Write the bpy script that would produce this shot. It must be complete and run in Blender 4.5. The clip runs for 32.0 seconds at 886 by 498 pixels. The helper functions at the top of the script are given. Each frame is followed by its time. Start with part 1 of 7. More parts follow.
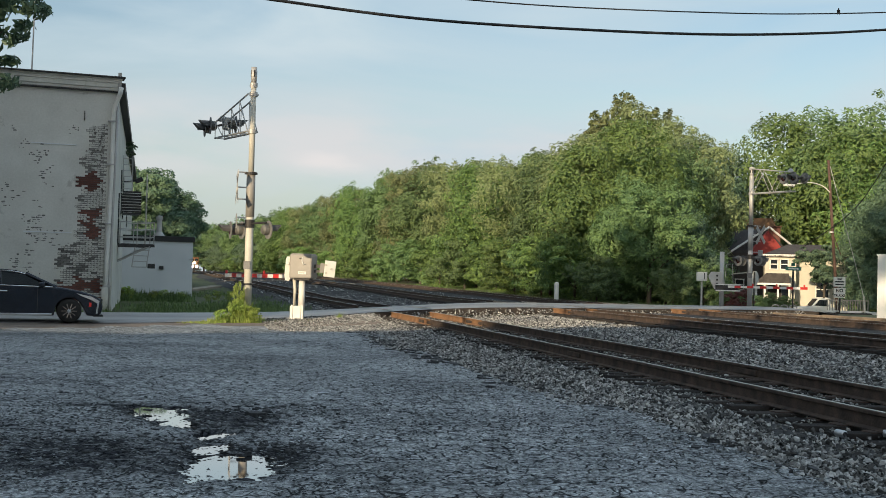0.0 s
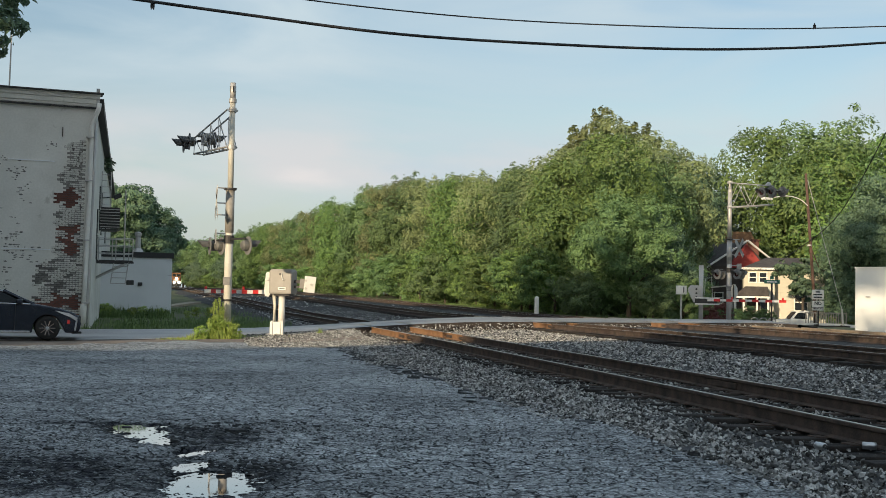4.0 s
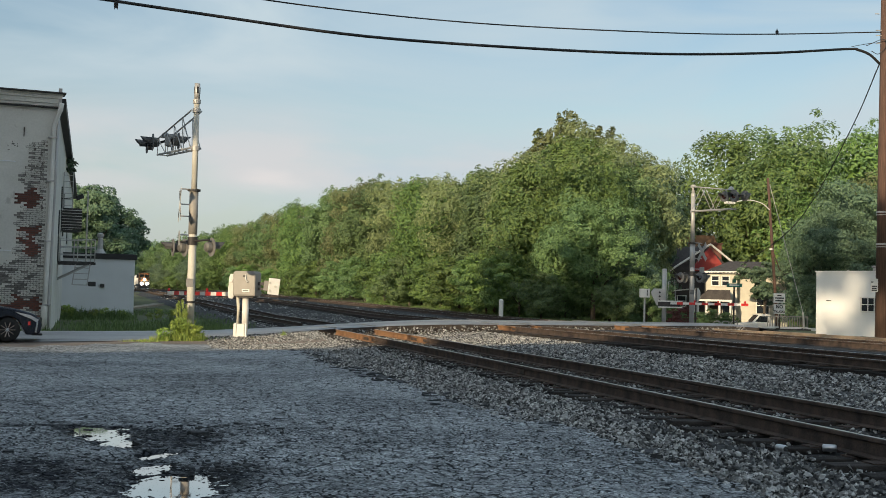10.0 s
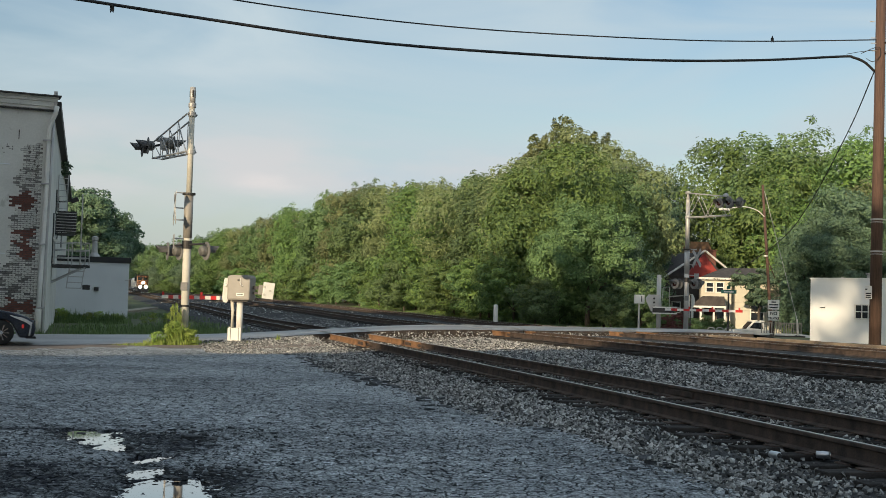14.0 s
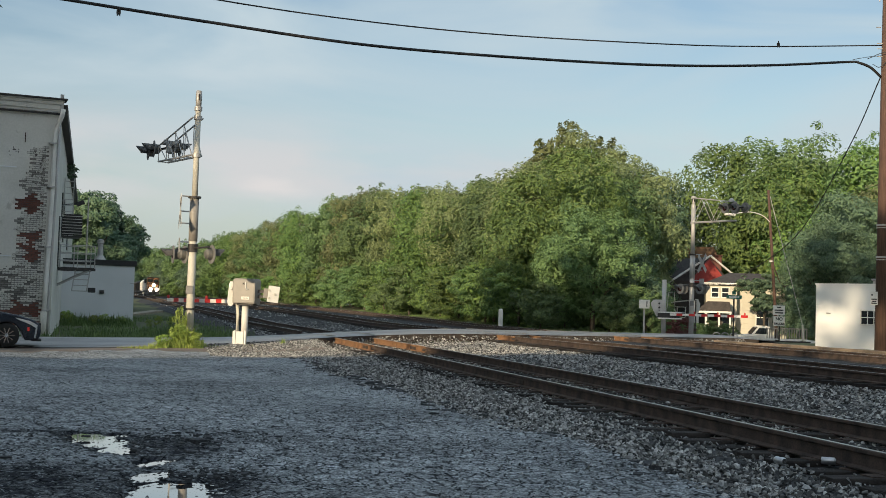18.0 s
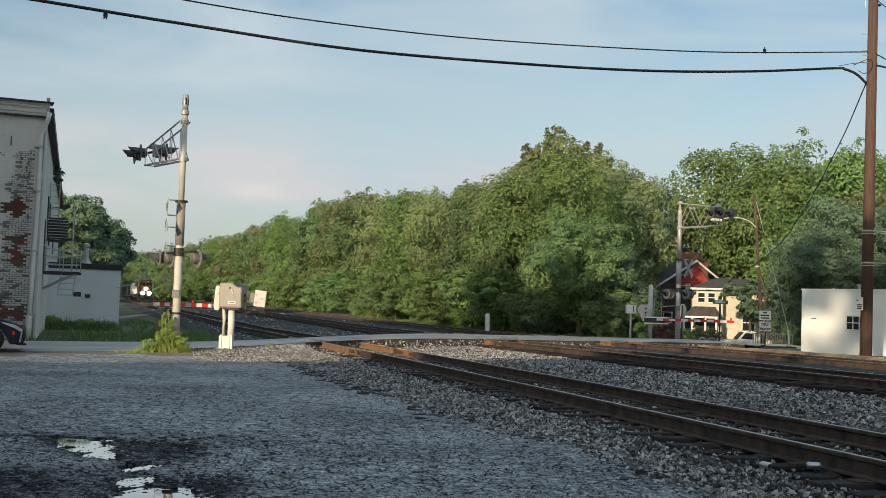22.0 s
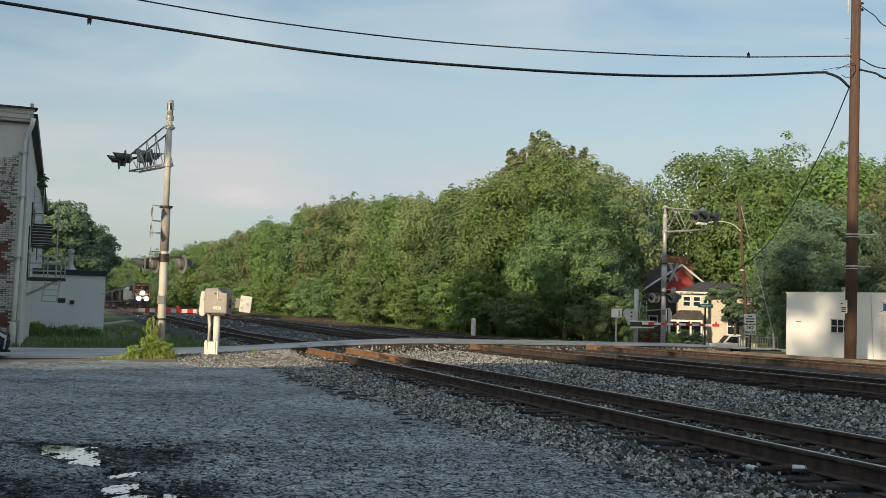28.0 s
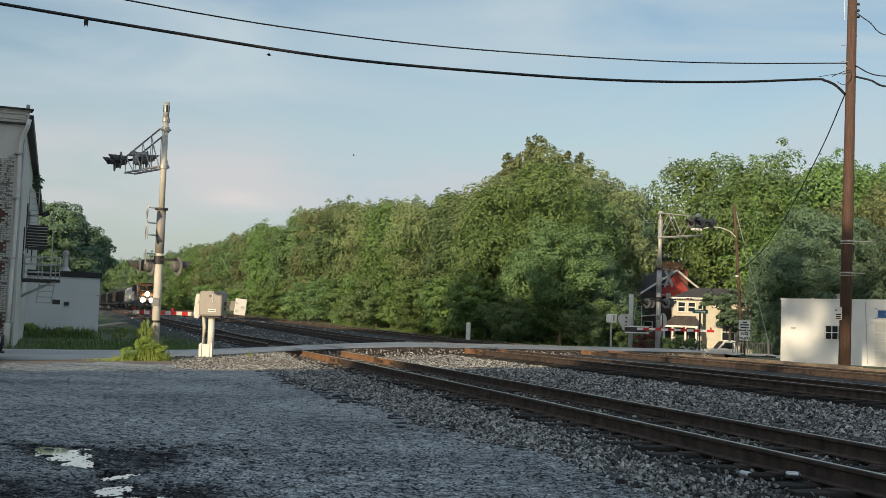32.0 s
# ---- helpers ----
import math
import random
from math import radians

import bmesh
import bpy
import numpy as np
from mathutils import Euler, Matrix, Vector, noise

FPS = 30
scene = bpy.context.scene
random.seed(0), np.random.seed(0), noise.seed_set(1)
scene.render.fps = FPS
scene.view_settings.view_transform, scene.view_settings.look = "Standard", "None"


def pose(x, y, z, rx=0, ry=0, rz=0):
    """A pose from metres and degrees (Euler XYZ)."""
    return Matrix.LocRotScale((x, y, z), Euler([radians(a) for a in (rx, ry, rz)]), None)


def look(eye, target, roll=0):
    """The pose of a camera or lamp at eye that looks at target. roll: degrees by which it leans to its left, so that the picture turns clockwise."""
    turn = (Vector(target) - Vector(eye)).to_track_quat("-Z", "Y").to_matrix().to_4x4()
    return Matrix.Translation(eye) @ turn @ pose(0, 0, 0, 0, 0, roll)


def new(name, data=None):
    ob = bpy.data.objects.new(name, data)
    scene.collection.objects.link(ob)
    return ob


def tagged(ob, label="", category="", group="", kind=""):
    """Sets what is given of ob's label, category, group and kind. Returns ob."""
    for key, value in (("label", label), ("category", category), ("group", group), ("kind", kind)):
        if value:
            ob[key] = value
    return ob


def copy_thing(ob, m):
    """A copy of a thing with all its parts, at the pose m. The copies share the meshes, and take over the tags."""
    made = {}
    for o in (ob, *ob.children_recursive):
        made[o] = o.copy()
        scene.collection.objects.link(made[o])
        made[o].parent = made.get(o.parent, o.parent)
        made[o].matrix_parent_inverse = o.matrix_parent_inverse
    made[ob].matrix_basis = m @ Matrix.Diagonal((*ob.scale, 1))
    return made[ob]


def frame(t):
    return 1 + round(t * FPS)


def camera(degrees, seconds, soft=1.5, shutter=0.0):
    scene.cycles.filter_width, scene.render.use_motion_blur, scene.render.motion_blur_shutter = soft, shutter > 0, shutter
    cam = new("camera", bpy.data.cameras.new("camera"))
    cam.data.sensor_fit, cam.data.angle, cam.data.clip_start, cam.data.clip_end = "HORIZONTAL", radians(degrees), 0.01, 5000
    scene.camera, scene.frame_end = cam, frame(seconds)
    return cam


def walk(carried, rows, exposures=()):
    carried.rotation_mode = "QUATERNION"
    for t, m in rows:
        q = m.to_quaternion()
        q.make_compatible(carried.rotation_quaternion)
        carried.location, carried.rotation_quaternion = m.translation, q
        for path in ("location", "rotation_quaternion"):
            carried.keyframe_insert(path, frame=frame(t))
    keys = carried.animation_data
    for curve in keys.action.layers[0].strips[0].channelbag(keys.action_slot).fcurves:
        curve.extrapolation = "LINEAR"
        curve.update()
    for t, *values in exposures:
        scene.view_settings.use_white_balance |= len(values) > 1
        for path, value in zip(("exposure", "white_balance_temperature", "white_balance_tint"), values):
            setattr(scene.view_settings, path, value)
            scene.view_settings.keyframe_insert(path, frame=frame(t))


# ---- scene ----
FOV = 40.42
EYE = (0.0, 0.0, 1.4)
cam = camera(FOV, 32.0, soft=0.7)
# seconds and the turn of the hand-held camera, which stays on one spot
PATH = [
    (0, 91.526, -1.449, 2.497), (0.5, 91.620, -1.217, 2.204), (1, 91.758, -1.109, 1.997), (1.5, 91.890, -1.095, 1.717),
    (2, 92.129, -1.147, 1.754), (2.5, 92.243, -1.162, 1.793), (3, 92.248, -1.147, 1.644), (3.5, 92.255, -1.138, 1.586),
    (5.5, 92.255, -1.167, 1.393), (6, 92.262, -1.176, 1.341), (6.5, 92.248, -1.281, 1.309), (7, 92.255, -1.281, 1.221),
    (7.5, 92.242, -1.303, 1.139), (8, 92.301, -1.272, 0.945), (8.5, 92.310, -1.344, 0.695), (9, 92.357, -1.332, 0.287),
    (9.5, 92.385, -1.279, 0.070), (10, 92.410, -1.303, -0.131), (10.5, 92.482, -1.276, -0.319), (11, 92.514, -1.241, -0.479),
    (11.5, 92.584, -1.207, -0.517), (12, 92.615, -1.303, -0.493), (12.5, 92.660, -1.327, -0.483), (13, 92.649, -1.438, -0.453),
    (13.5, 92.641, -1.492, -0.441), (14, 92.656, -1.582, -0.389), (14.5, 92.661, -1.690, -0.270), (16.5, 92.705, -1.824, -0.079),
    (17, 92.791, -1.800, -0.088), (17.5, 92.830, -1.779, -0.096), (18, 92.849, -1.796, -0.152), (18.5, 92.862, -1.776, -0.245),
    (19, 92.920, -1.759, -0.319), (19.5, 92.952, -1.757, -0.398), (20, 92.947, -1.794, -0.477), (20.5, 92.999, -1.779, -0.586),
    (21, 93.039, -1.817, -0.668), (21.5, 93.077, -1.801, -0.744), (22, 93.090, -1.891, -0.777), (22.5, 93.082, -1.891, -0.827),
    (23, 93.098, -1.879, -0.845), (23.5, 93.144, -1.860, -0.878), (24, 93.146, -1.918, -0.920), (24.5, 93.154, -1.954, -0.917),
    (25, 93.167, -1.890, -0.918), (25.5, 93.173, -1.863, -0.948), (27.5, 93.262, -1.701, -1.368), (28, 93.337, -1.655, -1.447),
    (28.5, 93.411, -1.647, -1.544), (29, 93.458, -1.649, -1.592), (29.5, 93.459, -1.682, -1.608), (30, 93.482, -1.788, -1.616),
    (30.5, 93.505, -1.821, -1.641), (31, 93.525, -1.904, -1.662), (31.5, 93.521, -1.981, -1.668), (32, 93.536, -2.022, -1.690),
]
walk(cam, [(t, pose(*EYE, rx, ry, rz)) for t, rx, ry, rz in PATH],
     exposures=[(0, 0.06), (7, 0.0), (13, -0.04), (19, -0.05), (25, -0.09), (32, -0.13)])

# ---- world, sun, exposure ----
SUN_EL = radians(13.0)
SUN_FROM = Vector((-0.42, -0.91, 0)).normalized()


def make_world():
    w = bpy.data.worlds.new("evening_sky")
    scene.world = w
    w.use_nodes = True
    nt = w.node_tree
    n, l = nt.nodes, nt.links
    n.clear()
    out = n.new("ShaderNodeOutputWorld")
    bg = n.new("ShaderNodeBackground")
    bg.inputs["Strength"].default_value = 1.0
    sky = n.new("ShaderNodeTexSky")
    sky.sky_type = "NISHITA"
    sky.sun_disc = False
    sky.sun_elevation = SUN_EL
    sky.sun_rotation = math.atan2(SUN_FROM.x, SUN_FROM.y)
    sky.air_density, sky.dust_density, sky.ozone_density = 1.0, 1.5, 1.0
    scale = n.new("ShaderNodeVectorMath")
    scale.operation = "SCALE"
    scale.inputs["Scale"].default_value = 0.14
    l.new(sky.outputs[0], scale.inputs[0])
    tc = n.new("ShaderNodeTexCoord")
    mp = n.new("ShaderNodeMapping")
    mp.inputs["Scale"].default_value = (1.0, 1.0, 4.5)
    l.new(tc.outputs["Generated"], mp.inputs[0])
    noi = n.new("ShaderNodeTexNoise")
    noi.inputs["Scale"].default_value = 3.2
    noi.inputs["Detail"].default_value = 7
    noi.inputs["Roughness"].default_value = 0.5
    noi.inputs["Distortion"].default_value = 0.5
    l.new(mp.outputs[0], noi.inputs["Vector"])
    ramp = n.new("ShaderNodeValToRGB")
    ramp.color_ramp.elements[0].position, ramp.color_ramp.elements[1].position = 0.40, 0.68
    l.new(noi.outputs["Fac"], ramp.inputs[0])
    mix = n.new("ShaderNodeMix")
    mix.data_type = "RGBA"
    mix.inputs[7].default_value = (0.570, 0.685, 0.745, 1)
    l.new(ramp.outputs[0], mix.inputs[0])
    l.new(scale.outputs[0], mix.inputs[6])
    sep = n.new("ShaderNodeSeparateXYZ")
    l.new(tc.outputs["Generated"], sep.inputs[0])
    hz = n.new("ShaderNodeMapRange")
    hz.inputs["From Min"].default_value, hz.inputs["From Max"].default_value = 0.0, 0.22
    hz.inputs["To Min"].default_value, hz.inputs["To Max"].default_value = 0.80, 0.0
    l.new(sep.outputs["Z"], hz.inputs[0])
    haze = n.new("ShaderNodeMix")
    haze.data_type = "RGBA"
    haze.inputs[7].default_value = (0.515, 0.590, 0.640, 1)
    veil = n.new("ShaderNodeMapRange")
    veil.inputs["From Min"].default_value, veil.inputs["From Max"].default_value = -0.35, 0.45
    veil.inputs["To Min"].default_value, veil.inputs["To Max"].default_value = 1.1, 0.25
    l.new(sep.outputs["X"], veil.inputs[0])
    thin = n.new("ShaderNodeMath")
    thin.operation = "MULTIPLY"
    l.new(hz.outputs[0], thin.inputs[0])
    l.new(veil.outputs[0], thin.inputs[1])
    l.new(thin.outputs[0], haze.inputs[0])
    l.new(mix.outputs[2], haze.inputs[6])
    # a low bank of pale, slightly pink cloud
    low = n.new("ShaderNodeMapRange")
    low.interpolation_type = "SMOOTHSTEP"
    low.inputs["From Min"].default_value, low.inputs["From Max"].default_value = 0.055, 0.095
    top = n.new("ShaderNodeMapRange")
    top.interpolation_type = "SMOOTHSTEP"
    top.inputs["From Min"].default_value, top.inputs["From Max"].default_value = 0.11, 0.17
    top.inputs["To Min"].default_value, top.inputs["To Max"].default_value = 1.0, 0.0
    for q in (low, top):
        l.new(sep.outputs["Z"], q.inputs[0])
    mp2 = n.new("ShaderNodeMapping")
    mp2.inputs["Scale"].default_value = (1.0, 1.0, 3.5)
    l.new(tc.outputs["Generated"], mp2.inputs[0])
    noi2 = n.new("ShaderNodeTexNoise")
    noi2.inputs["Scale"].default_value, noi2.inputs["Detail"].default_value = 5.5, 6
    l.new(mp2.outputs[0], noi2.inputs["Vector"])
    ramp2 = n.new("ShaderNodeValToRGB")
    ramp2.color_ramp.elements[0].position, ramp2.color_ramp.elements[1].position = 0.42, 0.66
    ramp2.color_ramp.elements[1].color = (0.85, 0.85, 0.85, 1)
    l.new(noi2.outputs["Fac"], ramp2.inputs[0])
    both = n.new("ShaderNodeMath")
    both.operation = "MULTIPLY"
    l.new(low.outputs[0], both.inputs[0])
    l.new(top.outputs[0], both.inputs[1])
    bank = n.new("ShaderNodeMath")
    bank.operation = "MULTIPLY"
    l.new(both.outputs[0], bank.inputs[0])
    l.new(ramp2.outputs[0], bank.inputs[1])
    pink = n.new("ShaderNodeMix")
    pink.data_type = "RGBA"
    pink.inputs[7].default_value = (0.70, 0.69, 0.695, 1)
    l.new(bank.outputs[0], pink.inputs[0])
    l.new(haze.outputs[2], pink.inputs[6])
    # one small sunlit cloud low in the sky
    off = n.new("ShaderNodeVectorMath")
    off.operation = "SUBTRACT"
    off.inputs[1].default_value = (-0.1553, 0.9833, 0.0953)
    l.new(tc.outputs["Generated"], off.inputs[0])
    fit = n.new("ShaderNodeVectorMath")
    fit.operation = "MULTIPLY"
    fit.inputs[1].default_value = (17.0, 17.0, 75.0)
    l.new(off.outputs[0], fit.inputs[0])
    far = n.new("ShaderNodeVectorMath")
    far.operation = "LENGTH"
    l.new(fit.outputs[0], far.inputs[0])
    puff = n.new("ShaderNodeTexNoise")
    puff.inputs["Scale"].default_value, puff.inputs["Detail"].default_value = 22.0, 6
    l.new(mp2.outputs[0], puff.inputs["Vector"])
    edge = n.new("ShaderNodeMath")
    edge.operation = "MULTIPLY_ADD"
    edge.inputs[1].default_value = 1.6
    l.new(puff.outputs["Fac"], edge.inputs[0])
    l.new(far.outputs["Value"], edge.inputs[2])
    body = n.new("ShaderNodeMapRange")
    body.interpolation_type = "SMOOTHSTEP"
    body.inputs["From Min"].default_value, body.inputs["From Max"].default_value = 0.75, 1.75
    body.inputs["To Min"].default_value, body.inputs["To Max"].default_value = 0.75, 0.0
    l.new(edge.outputs[0], body.inputs[0])
    cloud = n.new("ShaderNodeMix")
    cloud.data_type = "RGBA"
    cloud.inputs[7].default_value = (0.80, 0.755, 0.74, 1)
    l.new(body.outputs[0], cloud.inputs[0])
    l.new(pink.outputs[2], cloud.inputs[6])
    # the sky overhead, out of view, brightened to lift the shaded ground
    high = n.new("ShaderNodeMapRange")
    high.inputs["From Min"].default_value, high.inputs["From Max"].default_value = 0.38, 0.85
    high.inputs["To Min"].default_value, high.inputs["To Max"].default_value = 1.0, 1.65
    l.new(sep.outputs["Z"], high.inputs[0])
    lift = n.new("ShaderNodeVectorMath")
    lift.operation = "SCALE"
    l.new(cloud.outputs[2], lift.inputs[0])
    l.new(high.outputs[0], lift.inputs["Scale"])
    l.new(lift.outputs[0], bg.inputs[0])
    l.new(bg.outputs[0], out.inputs[0])


make_world()
sun_data = bpy.data.lights.new("sun", "SUN")
sun_data.energy, sun_data.angle, sun_data.color = 5.0, radians(0.6), (1.0, 0.81, 0.55)
sun = new("sun", sun_data)
sun.matrix_world = look((0, 0, 60), Vector((0, 0, 60)) - (SUN_FROM * math.cos(SUN_EL) + Vector((0, 0, math.sin(SUN_EL)))))


# ---- materials ----
def mat(name, c1, c2=None, rough=0.7, metal=0.0, scale=6.0, bump=0.2, fine=60.0, spot=None, spot_at=0.62, spot_scale=2.0,
        stretch=(1, 1, 1), turn=0.0, vary=0.0, emit=None, spec=0.5, fine_amount=0.35, bump_distance=0.02):
    """Two colours mixed by a coarse and a fine noise, a third in spots; bump from the fine noise; vary: by object."""
    m = bpy.data.materials.new(name)
    m.use_nodes = True
    n, l = m.node_tree.nodes, m.node_tree.links
    b = n["Principled BSDF"]
    b.inputs["Roughness"].default_value, b.inputs["Metallic"].default_value = rough, metal
    b.inputs["Specular IOR Level"].default_value = spec
    if emit:
        b.inputs["Base Color"].default_value = (*c1, 1)
        b.inputs["Emission Color"].default_value, b.inputs["Emission Strength"].default_value = (*c1, 1), emit
        return m
    c2 = c2 or tuple(x * 0.7 for x in c1)
    tc = n.new("ShaderNodeTexCoord")
    mp = n.new("ShaderNodeMapping")
    mp.vector_type = "TEXTURE"
    mp.inputs["Scale"].default_value = tuple(1 / q for q in stretch)
    mp.inputs["Rotation"].default_value = (0, 0, radians(turn))
    l.new(tc.outputs["Object"], mp.inputs[0])
    a = n.new("ShaderNodeTexNoise")
    a.inputs["Scale"].default_value, a.inputs["Detail"].default_value = scale, 6
    f = n.new("ShaderNodeTexNoise")
    f.inputs["Scale"].default_value, f.inputs["Detail"].default_value = fine, 4
    for t in (a, f):
        l.new(mp.outputs[0], t.inputs["Vector"])
    ad = n.new("ShaderNodeMath")
    ad.operation = "MULTIPLY_ADD"
    ad.inputs[1].default_value = fine_amount
    l.new(f.outputs["Fac"], ad.inputs[0])
    sc = n.new("ShaderNodeMath")
    sc.operation = "MULTIPLY"
    sc.inputs[1].default_value = 1 - fine_amount
    l.new(a.outputs["Fac"], sc.inputs[0])
    l.new(sc.outputs[0], ad.inputs[2])
    r = n.new("ShaderNodeValToRGB")
    r.color_ramp.elements[0].position, r.color_ramp.elements[1].position = 0.36, 0.64
    r.color_ramp.elements[0].color, r.color_ramp.elements[1].color = (*c2, 1), (*c1, 1)
    l.new(ad.outputs[0], r.inputs[0])
    col = r.outputs[0]
    if spot:
        s = n.new("ShaderNodeTexNoise")
        s.inputs["Scale"].default_value, s.inputs["Detail"].default_value = spot_scale, 8
        s.inputs["Roughness"].default_value = 0.65
        l.new(mp.outputs[0], s.inputs["Vector"])
        sr = n.new("ShaderNodeValToRGB")
        sr.color_ramp.elements[0].position, sr.color_ramp.elements[1].position = spot_at, spot_at + 0.05
        l.new(s.outputs["Fac"], sr.inputs[0])
        mx = n.new("ShaderNodeMix")
        mx.data_type = "RGBA"
        mx.inputs[7].default_value = (*spot, 1)
        l.new(sr.outputs[0], mx.inputs[0])
        l.new(col, mx.inputs[6])
        col = mx.outputs[2]
    if vary:
        oi = n.new("ShaderNodeObjectInfo")
        hs = n.new("ShaderNodeHueSaturation")
        mr = n.new("ShaderNodeMapRange")
        mr.inputs["To Min"].default_value, mr.inputs["To Max"].default_value = 1 - vary, 1 + vary
        l.new(oi.outputs["Random"], mr.inputs[0])
        l.new(mr.outputs[0], hs.inputs["Value"])
        l.new(col, hs.inputs["Color"])
        col = hs.outputs[0]
    l.new(col, b.inputs["Base Color"])
    if bump:
        bp = n.new("ShaderNodeBump")
        bp.inputs["Strength"].default_value, bp.inputs["Distance"].default_value = bump, bump_distance
        l.new(ad.outputs[0], bp.inputs["Height"])
        l.new(bp.outputs[0], b.inputs["Normal"])
    return m


def leaf_mat(name, c1, c2):
    """Leaves: colour varied by leaf and by tree, some light passes through."""
    m = bpy.data.materials.new(name)
    m.use_nodes = True
    n, l = m.node_tree.nodes, m.node_tree.links
    b = n["Principled BSDF"]
    b.inputs["Roughness"].default_value = 0.55
    b.inputs["Specular IOR Level"].default_value = 0.45
    geo = n.new("ShaderNodeNewGeometry")
    oi = n.new("ShaderNodeObjectInfo")
    tc = n.new("ShaderNodeTexCoord")
    noi = n.new("ShaderNodeTexNoise")
    noi.inputs["Scale"].default_value, noi.inputs["Detail"].default_value = 0.5, 3
    l.new(tc.outputs["Object"], noi.inputs["Vector"])
    ad = n.new("ShaderNodeMath")
    ad.operation = "MULTIPLY_ADD"
    ad.inputs[1].default_value = 0.45
    l.new(geo.outputs["Random Per Island"], ad.inputs[0])
    l.new(noi.outputs["Fac"], ad.inputs[2])
    r = n.new("ShaderNodeValToRGB")
    r.color_ramp.elements[0].position, r.color_ramp.elements[1].position = 0.42, 0.98
    r.color_ramp.elements[0].color, r.color_ramp.elements[1].color = (*c1, 1), (*c2, 1)
    l.new(ad.outputs[0], r.inputs[0])
    hs = n.new("ShaderNodeHueSaturation")
    mr = n.new("ShaderNodeMapRange")
    mr.inputs["To Min"].default_value, mr.inputs["To Max"].default_value = 0.75, 1.25
    mh = n.new("ShaderNodeMapRange")
    mh.inputs["To Min"].default_value, mh.inputs["To Max"].default_value = 0.485, 0.515
    l.new(oi.outputs["Random"], mr.inputs[0])
    l.new(oi.outputs["Random"], mh.inputs[0])
    l.new(mr.outputs[0], hs.inputs["Value"])
    l.new(mh.outputs[0], hs.inputs["Hue"])
    l.new(r.outputs[0], hs.inputs["Color"])
    l.new(hs.outputs[0], b.inputs["Base Color"])
    tr = n.new("ShaderNodeBsdfTranslucent")
    l.new(hs.outputs[0], tr.inputs["Color"])
    mx = n.new("ShaderNodeMixShader")
    mx.inputs[0].default_value = 0.26
    l.new(b.outputs[0], mx.inputs[1])
    l.new(tr.outputs[0], mx.inputs[2])
    l.new(mx.outputs[0], n["Material Output"].inputs[0])
    return m


